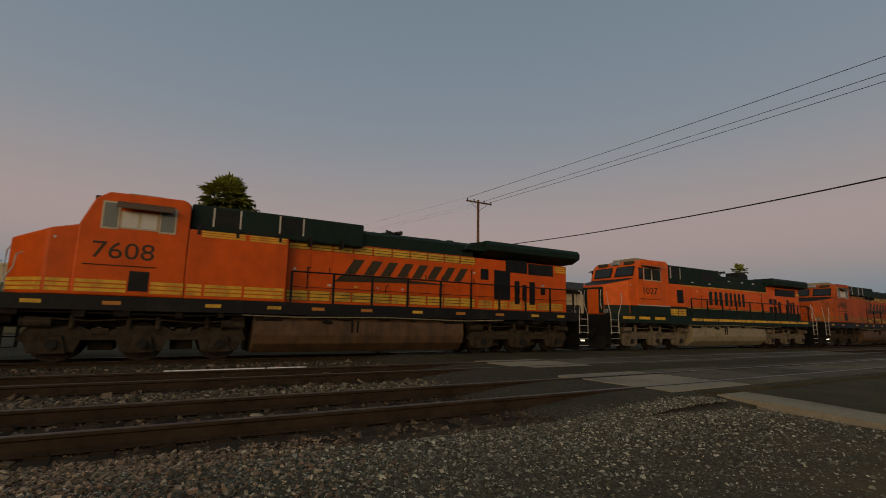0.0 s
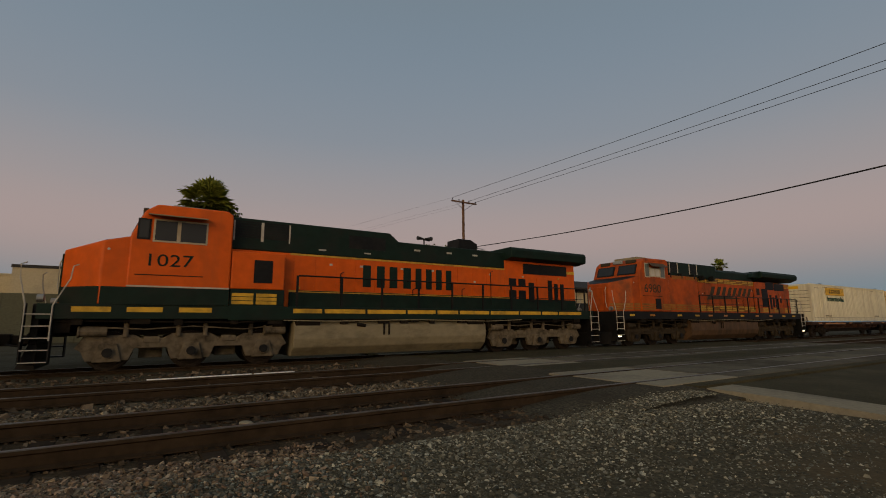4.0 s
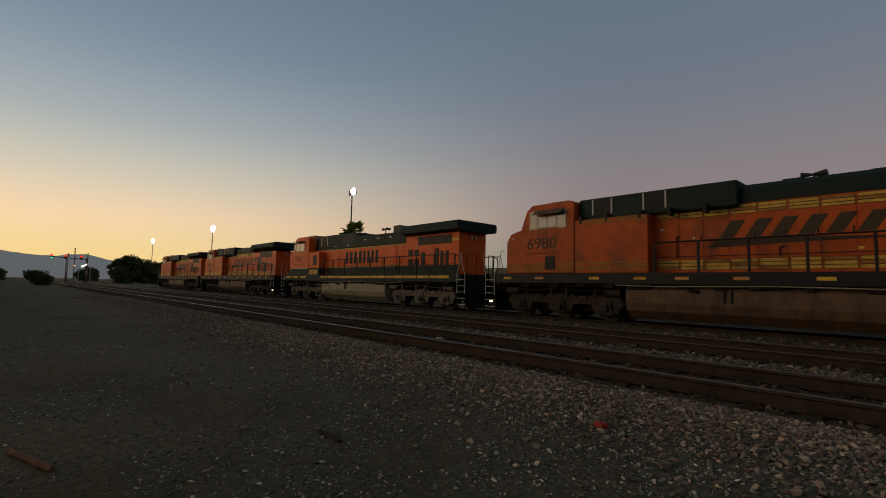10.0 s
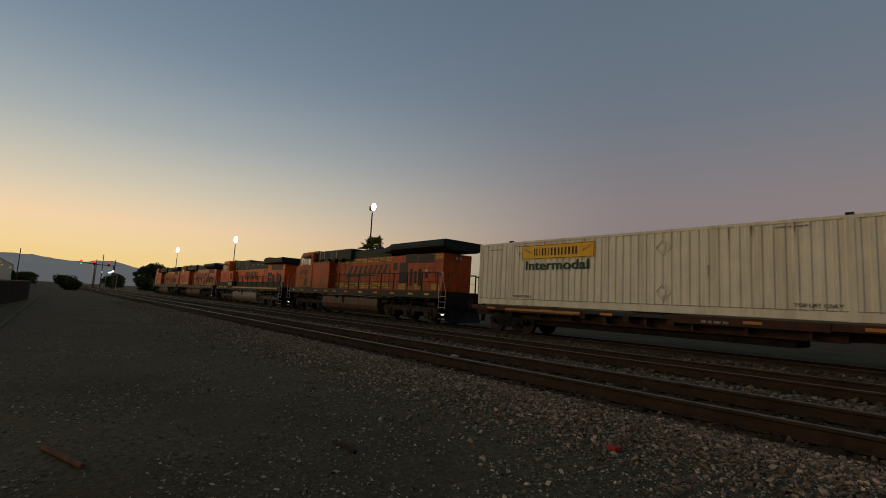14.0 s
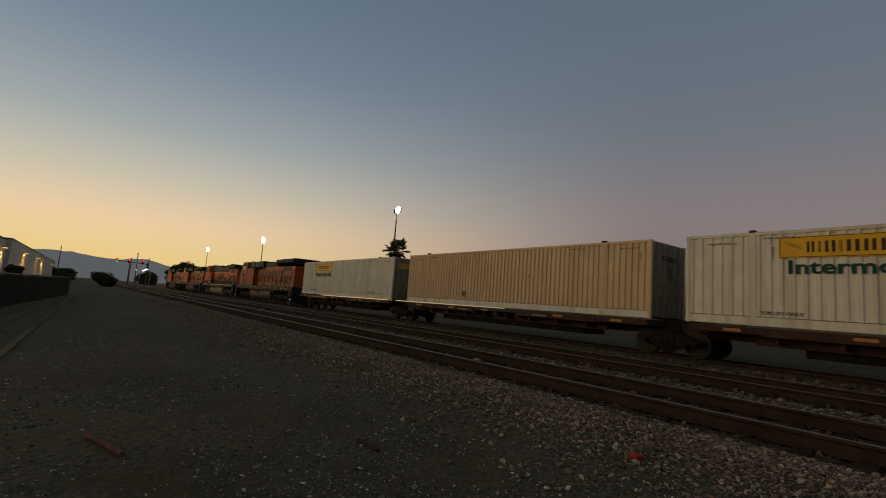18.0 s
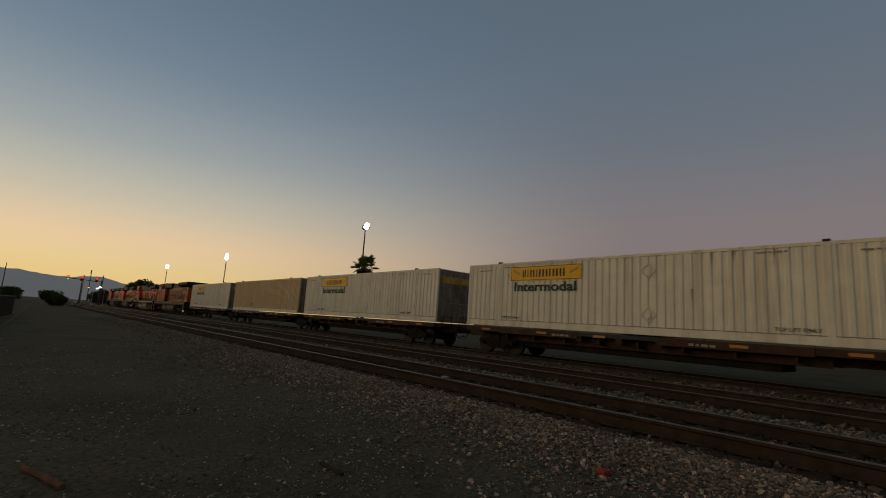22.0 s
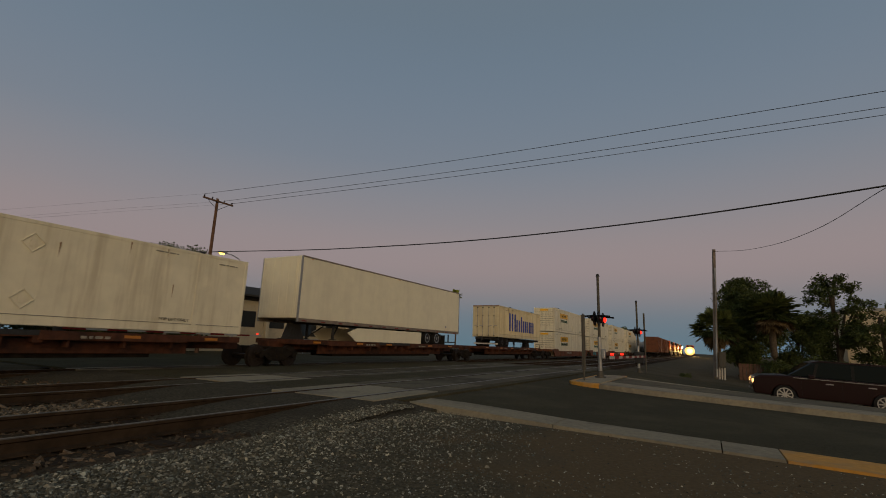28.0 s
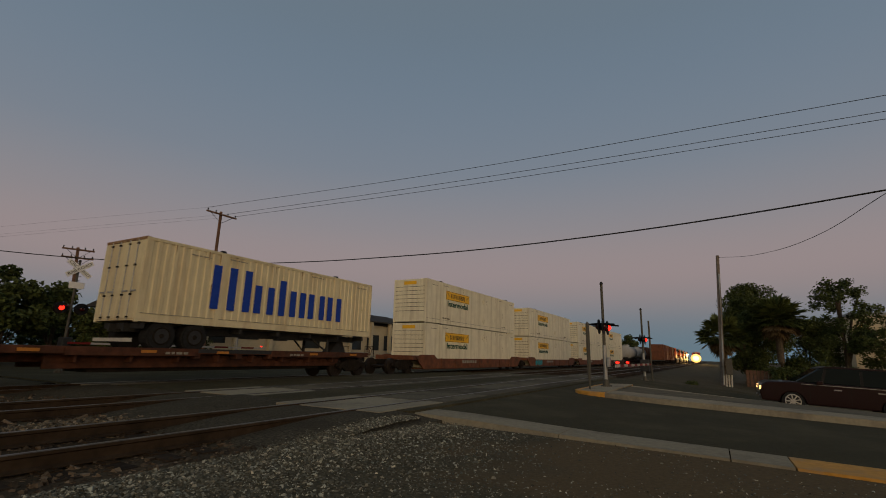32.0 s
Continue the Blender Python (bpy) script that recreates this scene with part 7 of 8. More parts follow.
tree(40.5, -4.0, 1.75, 1.25, 24, "clipped dark hedge bush", LEAF_DARK, 0.05, 3500, 0.1, 16, name="bush", low=-1.1)
tree(42.5, -7.1, 2.1, 1.9, 25, "clipped dark hedge bush", LEAF_DARK, 0.05, 4500, 0.1, 18, name="bush", low=-1.1)
tree(33.5, 1.36, 0.35, 0.4, 26, "small dark shrub at the kerb", LEAF_DARK, 0.05, 500, 0.06, 8, name="bush", low=-1.1)
# along the line towards the sunset
tree(-92.0, 3.0, 1.5, 1.35, 30, "dark rounded bush beside the track", LEAF_DARK, 0.02, 5500, 0.16, 26, name="bush", squash=0.9, low=-1.1)
for k, (bx, by, bh, br) in enumerate(((-150.0, 20.6, 7.0, 3.2), (-151.0, 23.0, 7.8, 3.6), (-150.0, 25.6, 6.9, 3.2), (-150.0, 28.2, 6.0, 2.8), (-176.0, 34.0, 7.0, 4.0), (-240.0, 22.0, 5.6, 4.5), (-120.0, -10.6, 2.8, 1.4), (-230.0, -6.0, 3.8, 4.0), (-262.0, 6.0, 4.2, 4.5), (-290.0, -14.0, 5.0, 5.0))):
    tree(bx, by, bh, br, 40 + k, "dark tree in silhouette far down the line", LEAF_DARK, 0.02, 4200, 0.4, 34, low=-1.15)


# a sheet added over the yard, near black for the shade behind the train
bm = bmesh.new()
box(bm, -90, 8.5, 19.7, 45.9, -0.5, -0.225)
solo("yard_shade_sheet", bm, material("yard_shade_dark", (0.016, 0.013, 0.009), 0.95, vary=0.3, grain=6, dirt=(0.024, 0.02, 0.014), dirt_amount=0.6, dirt_scale=0.4), "near-black sheet for the shade behind the railway tracks", "pavement", kind="structure")

# ---- buildings ----
def warehouse(x0, x1, y0, y1, h, mat, label, windows=(), roof=ROOF_DARK, cap=0.25, category="building"):
    b = thing("building", label, category)
    bm = bmesh.new()
    box(bm, x0, x1, y0, y1, -0.6, h)
    part("wall", bm, mat, b)
    bm = bmesh.new()
    box(bm, x0 - 0.08, x1 + 0.08, y0 - 0.08, y1 + 0.08, h, h + cap, 0.02)
    part("roof", bm, roof, b)
    for a, c, z0, z1, m in windows:
        w = new("window")
        w.parent = b
        bm = bmesh.new()
        box(bm, a - 0.06, c + 0.06, y0 - 0.05, y0 + 0.02, z0 - 0.06, z1 + 0.06)
        part("window_frame", bm, ROOF_DARK, w)
        bm = bmesh.new()
        box(bm, a, c, y0 - 0.06, y0 + 0.02, z0, z1)
        part("pane", bm, m, w)
    return b


warehouse(-44, -9.5, 55, 75, 5.4, STUCCO, "long low cream warehouse behind the train", (), STUCCO, 0.2)
warehouse(-9.4, 4.0, 52, 70, 5.9, STUCCO, "cream low building behind the train")
WALL_GREEN = material("dark_green_wall_paint", (0.125, 0.125, 0.085), 0.85, vary=0.15, dirt=(0.08, 0.08, 0.055), dirt_amount=0.6, dirt_scale=0.5)
fence = thing("yard_wall", "tall dark grey-green block wall behind the tracks", "wall", kind="structure")
for k in range(24):
    bm = bmesh.new()
    box(bm, -46 + 2.2 * k, -43.82 + 2.2 * k, 46, 46.2, -0.4, 3.45, 0.01)
    part("panel", bm, WALL_GREEN, fence)
# the dark roof slab under the eaves also carries their shade in its colour
off = warehouse(23.4, 58, 36.0, 50, 4.3, STUCCO, "cream low office with a dark hipped roof and dark windows",
                [(25.2, 26.6, 1.6, 3.3, GLASS), (28.0, 30.0, 2.0, 3.3, GLASS), (31.1, 33.4, 2.0, 3.4, GLASS)] + [(35.6 + 3.4 * k, 37.8 + 3.4 * k, 1.4, 3.1, GLASS) for k in range(6)], ROOF_DARK, 0.3)
bm = bmesh.new()
prism(bm, [(35.0, 4.603), (35.0, 4.75), (43.0, 6.4), (51.0, 4.75), (51.0, 4.603)], 22.4, 59.0, axis="x")
part("pitched_roof", bm, ROOF_DARK, off)
for k in range(9):
    bm = bmesh.new()
    box(bm, 26.9 + 3.7 * k, 27.25 + 3.7 * k, 35.1, 35.45, -0.3, 4.6)
    part("porch_post", bm, STUCCO, off)
gb = thing("equipment_cabinet", "grey metal equipment cabinet with a small lit lamp", "cabinet", pose(42.0, 27.6, -0.25))
bm = bmesh.new()
box(bm, -1.4, 1.4, -0.6, 0.6, 0.0, 2.95, 0.03)
part("housing", bm, GALV, gb)
bm = bmesh.new()
box(bm, -1.48, 1.48, -0.68, 0.68, 2.95, 3.03, 0.02)
part("lid", bm, GALV, gb)
bm = bmesh.new()
rod(bm, (-0.55, -0.6, 2.6), (-0.55, -0.72, 2.6), 0.1, 12)
part("lamp", bm, LAMP_WHITE, gb, "small lit white lamp")
gate = thing("wire_fence", "low pale chain-link fence before the office", "fence", pose(30, 31, -0.25))
for k in range(14):
    bm = bmesh.new()
    rod(bm, (1.3 * k, 0, 0), (1.3 * k, 0, 1.3), 0.03, 6)
    part("post", bm, GALV, gate)
for z in (0.1, 0.5, 0.9, 1.28):
    bm = bmesh.new()
    rod(bm, (0, 0, z), (17, 0, z), 0.02, 6)
    part("rail", bm, GALV, gate)
house = warehouse(54, 66, -24, -10.6, 5.2, STUCCO, "pale house with a lit amber wall lamp behind the trees", (), WALL_GREY)
bm = bmesh.new()
box(bm, 53.86, 54.0, -11.3, -11.12, 4.15, 4.32, 0.03)
part("wall_lamp", bm, LAMP_AMBER, house, "lit amber lamp")
warehouse(56, 70, -40, -23, 2.8, WALL_GREY, "pale grey building behind the trees", (), WALL_GREY)
fe = thing("wood_fence", "short weathered brown wooden fence under the trees", "fence", pose(40.8, -1.9, ground_z(40, -2)))
for k in range(10):
    bm = bmesh.new()
    box(bm, -0.02, 0.02, -0.22 * k - 0.1, -0.22 * k + 0.09, 0, 1.15, 0.01)
    part("board", bm, WOOD_POLE, fe)

# the white sheds along the lane, with wall lamps
WHITE_SHED = material("white_shed_panel", (0.46, 0.42, 0.36), 0.7, vary=0.06, dirt=(0.4, 0.37, 0.33), dirt_amount=0.4, dirt_scale=0.3, streak=(2, 2, 0.3))
for x0, x1, h, lamps in ((-118, -46, 6.9, (-114, -87, -60)), (-300, -126, 7.6, (-153, -190, -215, -265))):
    shed = warehouse(x0, x1, -40, -12.4, h, WHITE_SHED, "long white metal shed with amber wall lamps", (), ROOF_DARK, 0.2)
    for lx in lamps:
        lm = new("wall_lamp")
        lm.parent = shed
        bm = bmesh.new()
        box(bm, lx - 0.3, lx + 0.3, -12.4, -11.6, h * 0.77, h * 0.77 + 0.2, 0.04)
        part("housing", bm, DARK_METAL, lm)
        bm = bmesh.new()
        box(bm, lx - 0.28, lx + 0.28, -12.3, -11.65, h * 0.77 - 0.05, h * 0.77 - 0.004)
        part("lens", bm, LAMP_AMBER, lm, "lit amber lens")
        if lx > -220:
            bulb = bpy.data.lights.new("wall_lamp_bulb", "SPOT")
            bulb.energy, bulb.color, bulb.spot_size, bulb.shadow_soft_size = 2200, (1.0, 0.54, 0.09), radians(112), 0.15
            new("wall_lamp_bulb", bulb).matrix_basis = look((lx, -11.7, h * 0.77 - 0.15), (lx, -12.6, h * 0.77 - 2.4))

SLAT = material("dark_fence_slat", (0.018, 0.016, 0.011), 0.8, vary=0.3, per_object=0.3)
EDGING = material("dirty_concrete_edging", (0.12, 0.098, 0.058), 0.9, vary=0.25, grain=10, dirt=(0.045, 0.038, 0.028), dirt_amount=0.8, dirt_scale=0.8)
# barrier and concrete channel in the lot
br = thing("slatted_fence", "low dark chain-link fence with dark slats in the lot", "fence", pose(-16, -2.05, -0.14))
bm = bmesh.new()
rod(bm, (3, -0.6, 1.12), (-22, 1.275, 1.12), 0.026, 8)
part("rail", bm, DARK_METAL, br)
for k in range(11):
    px = 2.8 - 2.4 * k
    bm = bmesh.new()
    rod(bm, (px, -0.375 - 0.075 * px, 0), (px, -0.375 - 0.075 * px, 1.12), 0.022, 8)
    part("post", bm, DARK_METAL, br)
bm = bmesh.new()
box(bm, -0.011, 0.011, -0.006, 0.006, 0.04, 1.08)
slat = mesh_of("slat", bm, SLAT)
for k in range(250):
    px = 2.95 - 0.0995 * k
    part("slat", slat, None, br, at=pose(px, -0.375 - 0.075 * px, 0, 0, 0, -4.3) @ Matrix.Diagonal((3.6, 1, 1, 1)))
chn = thing("concrete_channel", "pair of low pale concrete edgings across the lot", "kerb", kind="structure")
for yy, slope in ((-0.92, 0.013), (-1.62, 0.022)):
    for k in range(20):
        bm = bmesh.new()
        xa, xb = -8.0 - 4.0 * k, -4.02 - 4.0 * k
        ya, yb = yy - slope * (xa + 8), yy - slope * (xb + 8)
        prism(bm, [(xa, ya - 0.05), (xb, yb - 0.05), (xb, yb + 0.05), (xa, ya + 0.05)], -0.4, -0.11, 0.01, axis="z")
        part("edging", bm, EDGING, chn)

# street signals far down the line
sm = thing("traffic_signal", "far traffic signal on a long mast arm", "traffic signal", pose(-165, 14.4, -0.3))
bm = bmesh.new()
rod(bm, (0, 0, 0), (0, 0, 7.0), 0.16, 10, 0.12)
rod(bm, (0, 0, 6.6), (0, -8.0, 7.1), 0.09, 8)
part("mast", bm, DARK_METAL, sm)
for dy, lit in ((-7.6, "both"), (-4.6, "red"), (-1.2, "red")):
    hd = new("signal_head")
    hd.parent = sm
    bm = bmesh.new()
    box(bm, 0.1, 0.4, dy - 0.28, dy + 0.28, 6.5, 7.7, 0.04)
    part("housing", bm, BLACK, hd)
    for z, m, on in ((7.4, LAMP_RED, True), (6.75, LAMP_GREEN, lit == "both")):
        if on:
            bm = bmesh.new()
            rod(bm, (0.4, dy, z), (0.46, dy, z), 0.24, 14)
            part("lens", bm, m, hd, "lit lens")
for dx, dy, h, m in ((-2, -1.4, 4.9, LAMP_AMBER), (6, 0.5, 5.1, LAMP_WHITE), (-20, 2.0, 5.3, LAMP_WHITE)):
    street_lamp(-165 + dx, 14.4 + dy, h, 0.8, m, "far street lamp with a lit lens", -90)
for px, py, tp, arms in ((-205, 14.6, 11.5, ((0.3, 2.4), (1.2, 2.4))), (-160, 14.2, 8.0, ()), (-240, 15.0, 11.0, ((0.3, 2.4),)), (-190, -7.0, 10.5, ()), (-150, 9.1, 6.5, ())):
    utility_pole(px, py, tp, arms, "dark utility pole in silhouette far down the line")


# ---- hills on the horizon ----
def hills():
    rng = random.Random(8)
    bm = bmesh.new()
    prev = None
    for k in range(121):
        az = math.radians(70 + 50 * k / 120)
        d = 2600
        a = math.degrees(az)
        e = 1.55 + 0.5 * math.exp(-((a - 85.0) / 2.8) ** 2) + 0.85 * math.exp(-((a - 92) / 4.2) ** 2) + 0.55 * math.exp(-((a - 101) / 5.0) ** 2) + 0.25 * math.exp(-((a - 85.5) / 1.6) ** 2) - 0.5 * smooth01(84, 74, a) + 0.09 * noise.noise(Vector((a * 1.3, 0, 0))) + 0.05 * noise.noise(Vector((a * 4, 3, 0)))
        x, y = -math.sin(az) * d, math.cos(az) * d
        z = d * math.tan(math.radians(max(e, 0.4)))
        row = [bm.verts.new((x * 0.9, y * 0.9, -30)), bm.verts.new((x * 0.96, y * 0.96, z * 0.6)), bm.verts.new((x, y, z)), bm.verts.new((x * 1.1, y * 1.1, -30))]
        if prev:
            for i in range(3):
                bm.faces.new((prev[i], row[i], row[i + 1], prev[i + 1]))
        prev = row
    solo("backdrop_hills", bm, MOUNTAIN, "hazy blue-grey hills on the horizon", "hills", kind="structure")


hills()


# ---- the waiting car ----
def parked_car(x, y, turn):
    """A boxy maroon family car; its nose points along local +x."""
    c = thing("car", "dark maroon boxy family car waiting with headlights on", "car", pose(x, y, ground_z(x, y) + 0.02, 0, -2.5, turn))
    W = 0.96
    low = [(-2.55, 0.42), (-2.58, 0.95), (-2.5, 1.08), (1.50, 1.10), (2.30, 1.04), (2.50, 0.93), (2.57, 0.62), (2.5, 0.32), (1.95, 0.30), (1.86, 0.55), (1.66, 0.70), (1.36, 0.70), (1.16, 0.55), (1.07, 0.28),
           (-1.07, 0.28), (-1.16, 0.55), (-1.36, 0.70), (-1.66, 0.70), (-1.86, 0.55), (-1.95, 0.32)]
    bm = bmesh.new()
    prism(bm, low, -W, W, 0.035)
    body = part("body", bm, MAROON, c)
    bm = bmesh.new()
    prism(bm, [(-2.48, 1.075), (-2.36, 1.64), (-2.2, 1.74), (0.35, 1.74), (0.62, 1.66), (1.42, 1.095)], -W + 0.10, W - 0.10, 0.04)
    part("cabin", bm, CAR_GLASS, c, "dark tinted glasshouse")
    bm = bmesh.new()
    prism(bm, [(-2.40, 1.64), (-2.2, 1.76), (0.35, 1.76), (0.66, 1.66), (0.3, 1.70), (-2.2, 1.70)], -W + 0.08, W - 0.08, 0.01)
    part("roof", bm, MAROON, c)
    for s in (-1, 1):
        for px, q in ((0.52, -0.05), (-0.68, 0.0), (-1.75, 0.0)):
            bm = bmesh.new()
            prism(bm, [(px, 1.05), (px + 0.09, 1.05), (px + 0.09 + q * 3, 1.64), (px + q * 3, 1.64)], s * (W - 0.105), s * (W - 0.085))
            part("window_pillar", bm, BLACK, c)
        for px in (0.1, -1.15):
            bm = bmesh.new()
            box(bm, px - 0.12, px + 0.12, s * (W + 0.012) - 0.015, s * (W + 0.012) + 0.015, 0.88, 0.92, 0.008)
            part("door_handle", bm, STEEL, c, "bright door handle")
        bm = bmesh.new()
        box(bm, -2.45, 1.2, s * W - 0.006, s * W + 0.006, 1.03, 1.05)
        part("belt_trim", bm, STEEL, c)
        for px in (0.95, -0.28, -1.45):
            bm = bmesh.new()
            box(bm, px - 0.006, px + 0.006, s * W - 0.004, s * W + 0.003, 0.35, 1.03)
            part("door_gap", bm, BLACK, c)
        bm = bmesh.new()
        box(bm, 0.55, 0.75, s * (W + 0.09) - 0.09, s * (W + 0.09) + 0.09, 1.05, 1.2, 0.03)
        part("mirror", bm, MAROON, c)
        bm = bmesh.new()
        box(bm, 2.28, 2.56, s * 0.78 - 0.17, s * 0.78 + 0.17, 0.70, 0.86, 0.03)
        part("headlight", bm, CAR_LAMP, c, "lit headlight")
        bm = bmesh.new()
        box(bm, 2.5, 2.58, s * 0.7 - 0.09, s * 0.7 + 0.09, 0.42, 0.5, 0.02)
        part("fog_lamp", bm, STEEL, c)
        bm = bmesh.new()
        box(bm, -2.6, -2.5, s * 0.8 - 0.12, s * 0.8 + 0.12, 0.75, 1.0, 0.02)
        part("tail_light", bm, RED_PAINT, c)
        for px in (1.50, -1.50):
            wh = new("wheel")
            wh.parent = c
            bm = bmesh.new()
            rod(bm, (px, s * (W - 0.24), 0.36), (px, s * (W - 0.01), 0.36), 0.36, 26)
            part("tyre", bm, RUBBER, wh)
            bm = bmesh.new()
            rod(bm, (px, s * (W - 0.03), 0.36), (px, s * (W - 0.005), 0.36), 0.26, 24)
            part("rim_well", bm, DARK_METAL, wh)
            bm = bmesh.new()
            for k in range(9):
                a = 2 * math.pi * k / 9
                pipe(bm, [(px, s * W, 0.36), (px + 0.24 * math.cos(a), s * (W + 0.008), 0.36 + 0.24 * math.sin(a))], 0.024, 5)
            rod(bm, (px, s * (W - 0.02), 0.36), (px, s * (W + 0.012), 0.36), 0.06, 12)
            n = 24
            pipe(bm, [(px + 0.25 * math.cos(2 * math.pi * k / n), s * W, 0.36 + 0.25 * math.sin(2 * math.pi * k / n)) for k in range(n + 1)], 0.02, 5)
            part("rim", bm, WHITE_RAIL, wh, "bright spoked rim")
    bm = bmesh.new()
    for z in (0.62, 0.72, 0.82):
        box(bm, 2.46, 2.585, -0.55, 0.55, z - 0.02, z + 0.02)
    part("grille", bm, STEEL, c)
    return c


CAR_GLASS = material("car_window_glass", (0.012, 0.016, 0.016), 0.04, vary=0.02)
CAR_LAMP = material("lit_car_headlight", (1, 0.8, 0.5), 0.3, emit=(1.0, 0.50, 0.14), emit_strength=2.5)
parked_car(24.8, -3.95, 90)


# ---- the other train, waiting far down the line ----
copy_thing(red_car, pose(120.5, Y_M, RAIL_M))["label"] = "rust-red box car standing on the middle track"
copy_thing(red_car, pose(139.0, Y_M, RAIL_M))["label"] = "rust-red box car standing on the middle track"
for lx in (158.0, 180.4, 202.8, 225.2):
    copy_thing(ROLLING[0][0], pose(lx, Y_M, RAIL_M))["label"] = "orange locomotive standing on the middle track"
far_loco = copy_thing(ROLLING[0][0], pose(243.5, Y_N, RAIL_N))
far_loco["label"] = "far orange locomotive with a glaring headlight on the near track"
# the headlight's glare, built as two oversized glowing balls
for nm, r, dx, m in (("headlight_glare", 2.1, 0.0, LAMP_HEAD), ("glare_core", 1.2, -0.4, LAMP_CORE)):
    bm = bmesh.new()
    ball(bm, (-0.6 + dx, 0.0, 2.1), r, 3, (0.2, 1, 0.9))
    hl = new(nm, mesh_of(nm, bm, m, True))
    hl.parent = far_loco
    hl["label"] = "headlight glare as a glowing ball"
beam = bpy.data.lights.new("headlight_beam", "SPOT")
beam.energy, beam.color, beam.spot_size, beam.shadow_soft_size = 22000, (1.0, 0.55, 0.15), radians(60), 0.4
new("headlight_beam", beam).matrix_basis = look((242.0, Y_N, 2.6), (190, 9.0, 1.0))
flood_mast(560.0, 22.6, 7.4)
flood_mast(560.0, 27.8, 9.9)

# ---- litter and small things in the lot ----
bm = bmesh.new()
pipe(bm, [(-4.28, 0.05, -0.115), (-4.0, 0.16, -0.12), (-3.72, 0.245, -0.115)], 0.019, 8)
solo("rusty_pipe", bm, material("red_brown_rust", (0.13, 0.066, 0.042), 0.85, vary=0.4), "short reddish rusty pipe lying on the gravel", "pipe")
bm = bmesh.new()
box(bm, -3.46, -3.13, 1.84, 1.88, -0.135, -0.115, 0.004)
solo("wood_stick", bm, TIE, "thin dark wooden stick lying on the gravel", "stick", at=pose(0, 0, 0))
bm = bmesh.new()
prism(bm, [(-2.16, 3.74), (-2.07, 3.72), (-2.03, 3.77), (-2.09, 3.82), (-2.15, 3.80)], -0.15, -0.095, 0.01, axis="z")
solo("red_litter", bm, material("faded_red_scrap", (0.28, 0.03, 0.02), 0.7, vary=0.3), "crumpled red scrap on the ballast stones", "litter")
# the bright line on the rail head, drawn as a white strip
bm = bmesh.new()
box(bm, 0.45, 2.45, 12.03, 12.09, RAIL_M + 0.001, RAIL_M + 0.022, 0.006)
box(bm, 2.5, 3.4, 12.03, 12.09, RAIL_M + 0.001, RAIL_M + 0.022, 0.006)
solo("white_strip", bm, material("bright_white_line", (0.85, 0.84, 0.82), 0.4), "long white strip for the bright line along a rail", "strip")
for k, (sx, sy) in enumerate(((-8.0, 7.2), (-4.6, 6.5), (-2.9, 6.45), (1.5, 7.0), (5.2, 6.5))):
    bm = bmesh.new()
    ball(bm, (0, 0, 0), 0.085, 2, (1.3, 0.8, 0.35))
    solo("pale_stone", bm, CONCRETE, "flat pale stone lying between the rails", "stone", at=pose(sx, sy, -0.16, 0, 0, 40 * k))


# ---- loose stones ----
def stones(name, n, region, size, seed, mat, label, depth=0.0, chips=False):
    """Crushed rock, joined: jittered blocks, or small ridged chips; the hidden undersides are left out."""
    rng = np.random.default_rng(seed)
    c = region(rng, n)
    n = len(c)
    s = size * np.exp(np.clip(rng.normal(0, 0.42, n), -0.9, 0.8))
    if chips:
        base = np.array([(-1, -1, -0.6), (1, -1, -0.6), (1, 1, -0.6), (-1, 1, -0.6), (-0.5, 0, 1), (0.55, 0, 1)], float)
    else:
        base = np.array([(x, y, z) for x in (-1, 1) for y in (-1, 1) for z in (-1, 1)], float)
    v = base[None] * (1 + rng.uniform(-0.42, 0.25, (n, len(base), 3)))
    v *= np.stack([s, s * rng.uniform(0.35, 0.8, n), s * rng.uniform(0.25, 0.6, n)], 1)[:, None] * 0.72
    a, b = rng.uniform(0, 2 * np.pi, n), rng.normal(0, 0.5, n)
    ca, sa, cb, sb = np.cos(a), np.sin(a), np.cos(b), np.sin(b)
    x = v[..., 0] * cb[:, None] - v[..., 2] * sb[:, None]
    z = v[..., 0] * sb[:, None] + v[..., 2] * cb[:, None]
    y = v[..., 1]
    v = np.stack([x * ca[:, None] - y * sa[:, None], x * sa[:, None] + y * ca[:, None], z], -1) + c[:, None] + np.array([0, 0, 1.0]) * (s * 0.12 - depth)[:, None, None]
    shape = [(0, 1, 5, 4), (2, 3, 4, 5), (1, 2, 5), (3, 0, 4)] if chips else [(0, 1, 3, 2), (4, 6, 7, 5), (0, 4, 5, 1), (2, 3, 7, 6), (1, 5, 7, 3)]
    m = len(base)
    f = [face for q in shape for face in (np.arange(n)[:, None] * m + np.array(q)[None]).tolist()]
    me = bpy.data.meshes.new(name)
    me.from_pydata(v.reshape(-1, 3).tolist(), [], f)
    me.materials.append(mat)
    return tagged(new(name, me), label, "stones", kind="stuff")


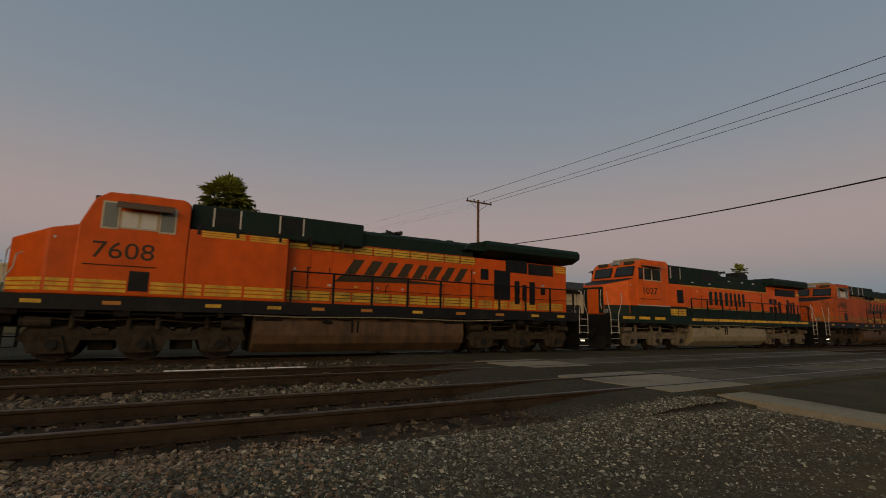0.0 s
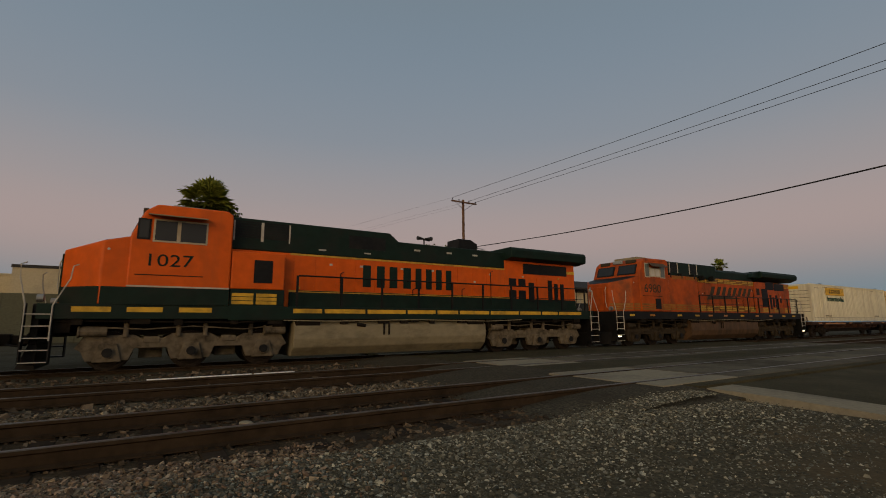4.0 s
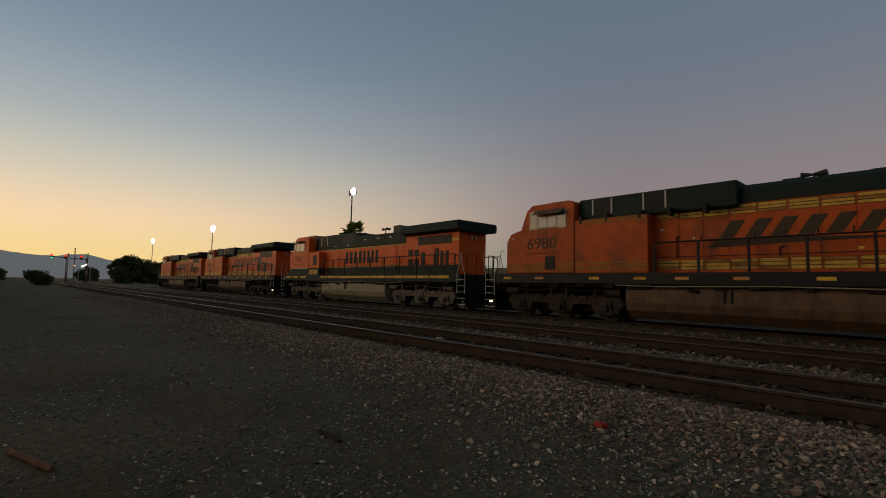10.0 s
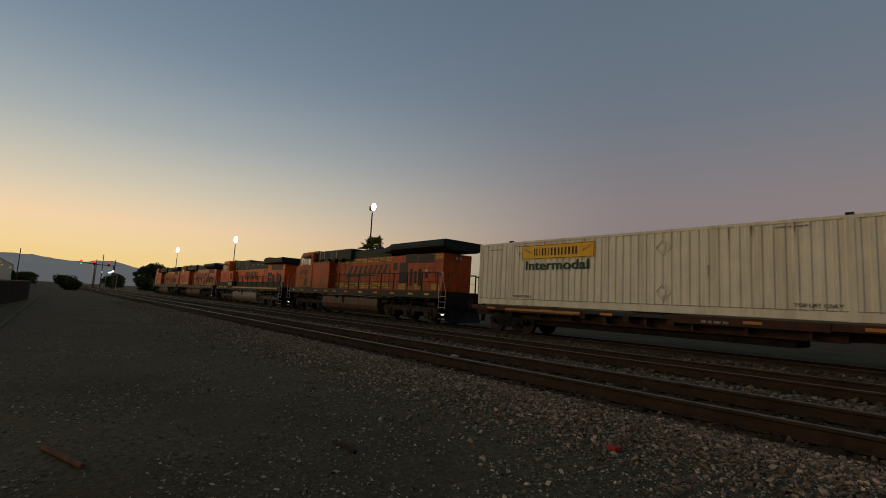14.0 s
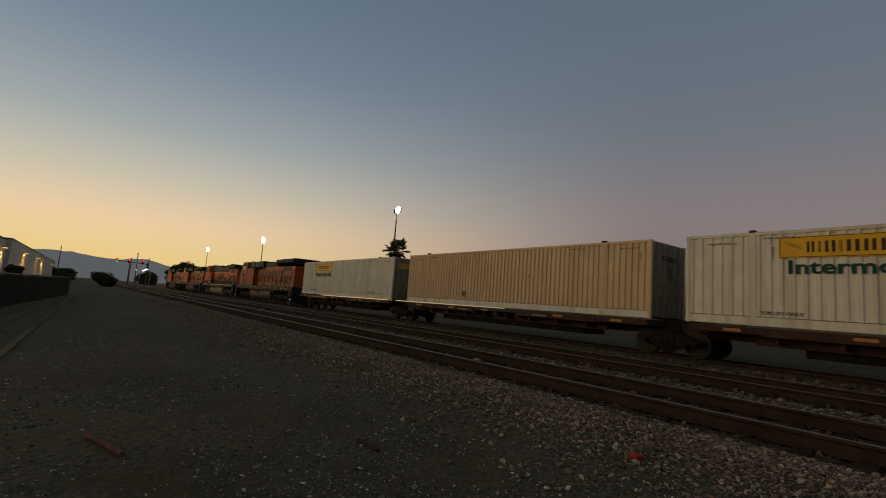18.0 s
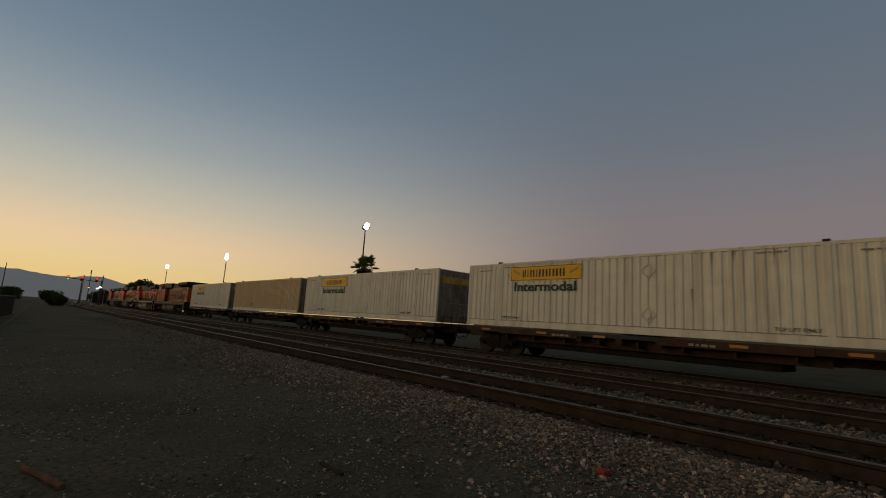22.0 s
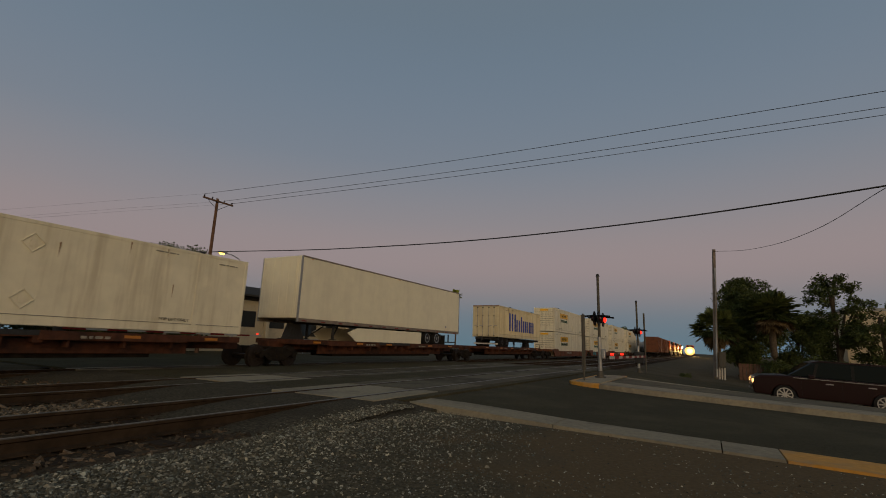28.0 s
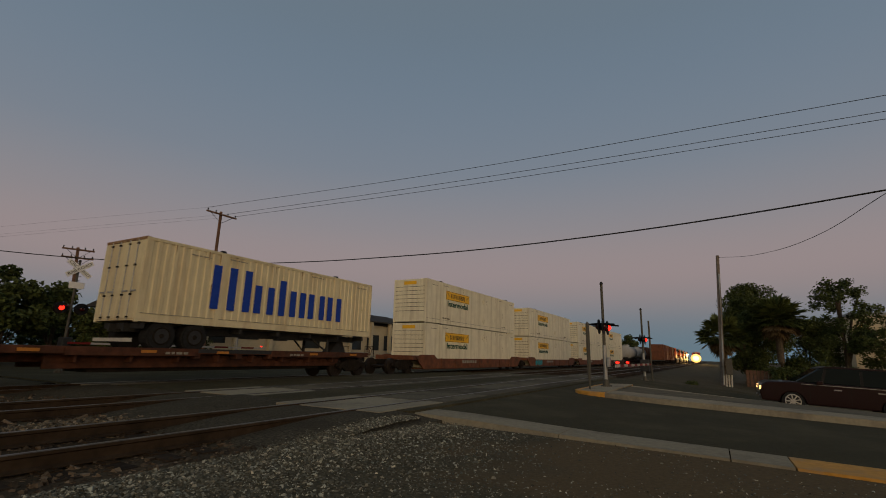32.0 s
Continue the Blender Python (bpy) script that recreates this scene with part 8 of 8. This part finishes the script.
def lot(rng, n):
    r = 1.1 + 17 * rng.random(n) ** 1.35
    a = rng.uniform(-2.0, 1.75, n)
    x, y = 0.5 - r * np.sin(a), 0.1 + r * np.cos(a)
    # bare trodden patches between the gravel
    patch = np.array([noise.noise(Vector((p * 0.55, q * 0.8, 3.0))) + 0.5 * noise.noise(Vector((p * 1.7, q * 2.1, 7.0))) for p, q in zip(x, y)])
    bare = (x - 6.6) ** 2 / 13 + (y + 1.6) ** 2 / 21 < 0.8 + 0.6 * patch
    ok = (y < 4.6) & (x < 7.86 + 0.1 * y) & ((patch > -0.12) | (rng.random(n) < 0.22)) & (~bare | (rng.random(n) < 0.4))
    x, y = x[ok], y[ok]
    return np.stack([x, y, [ground_z(p, q) for p, q in zip(x, y)]], 1)


def shoulder(rng, n):
    x = np.where(rng.random(n) < 0.75, rng.uniform(-14, 5.0, n), rng.uniform(-40, -14, n))
    y = 5.65 - np.abs(rng.normal(0, 1.05, n))
    ok = rng.random(n) > (x + 1.2) / 3.6
    x, y = x[ok], y[ok]
    drop = np.clip((y - 4.9) / 0.5, 0, 1) * 0.055
    return np.stack([x, y, -0.15 + 0.02 * rng.random(len(x)) - drop], 1)


def crossing_side(rng, n):
    x = rng.uniform(-1.5, 8.0, n)
    y = 5.7 - np.abs(rng.normal(0, 1.2, n))
    ok = (rng.random(n) < (x + 1.6) / 3.5) & (x < 7.84 + 0.1 * y)
    x, y = x[ok], y[ok]
    z = np.array([max(ground_z(p, q), -0.36 + 0.3 * smooth01(2.6, 7.5, p) if q > 4.7 else -1) for p, q in zip(x, y)])
    return np.stack([x, y, z], 1)


def cribs(yc, zr):
    def f(rng, n):
        x = np.where(rng.random(n) < 0.7, rng.uniform(-14, 8.3, n), rng.uniform(-40, -14, n))
        y = yc + rng.uniform(-1.9, 2.1, n)
        return np.stack([x, y, np.full(n, zr - 0.215)], 1)
    return f


def between(y0, y1, z):
    def f(rng, n):
        x = np.where(rng.random(n) < 0.7, rng.uniform(-14, 8.3, n), rng.uniform(-40, -14, n))
        return np.stack([x, rng.uniform(y0, y1, n), np.full(n, z)], 1)
    return f


GRAVEL_GREY = material("dark_grey_gravel", (0.122, 0.110, 0.080), 0.85, vary=0.25, grain=20, per_island=0.5, specks=2.4, second=(0.108, 0.112, 0.092))
GRAVEL_MID = material("dull_track_gravel", (0.130, 0.106, 0.074), 0.88, vary=0.25, grain=20, per_island=0.5, specks=1.2)
GRAVEL_LOT = material("grey_gravel", (0.120, 0.105, 0.073), 0.85, vary=0.25, grain=20, per_island=0.5, specks=3.0, second=(0.100, 0.102, 0.084))
GRAVEL_RUST = material("rust_stained_gravel", (0.082, 0.061, 0.041), 0.9, vary=0.25, grain=20, per_island=0.5, specks=1.2)
stones("lot_gravel", 190000, lot, 0.0118, 1, GRAVEL_LOT, "loose grey gravel scattered over the dirt lot", chips=True)
stones("shoulder_ballast", 88000, shoulder, 0.0195, 2, GRAVEL, "crushed pale grey and brown rock beside the track")
stones("crib_ballast", 20000, cribs(Y_N, RAIL_N), 0.032, 3, GRAVEL_RUST, "rust-stained crushed rock between the ties")
stones("crossing_gravel", 50000, crossing_side, 0.019, 8, GRAVEL_GREY, "fine dark grey crushed rock beside the crossing", chips=True)
stones("mid_ballast", 16000, between(8.3, 9.9, -0.24), 0.034, 4, GRAVEL_MID, "crushed grey rock between two tracks")
stones("crib_ballast", 4500, cribs(Y_M, RAIL_M), 0.06, 5, GRAVEL_RUST, "rust-stained crushed rock between the ties")
stones("far_ballast", 4000, between(13.2, 16.0, -0.3), 0.06, 6, GRAVEL_RUST, "rust-stained crushed rock between two tracks")


# ---- what moves ----
def motions():
    times = [0, 0.5] + list(range(1, 32)) + [31.5, 32]
    for ob, x in ROLLING:
        z = ob.matrix_basis.translation.z
        walk(ob, [(t, pose(x - travelled(t), Y_T, z)) for t in times])
    # the wheels roll: less than a quarter turn from row to row
    ticks = [k / 15 for k in range(481)]
    for ob, x, r in WHEELS:
        walk(ob, [(min(t, 32), pose(x, 0, r, 0, -math.degrees(travelled(t) / r) % 360, 0)) for t in ticks])


motions()
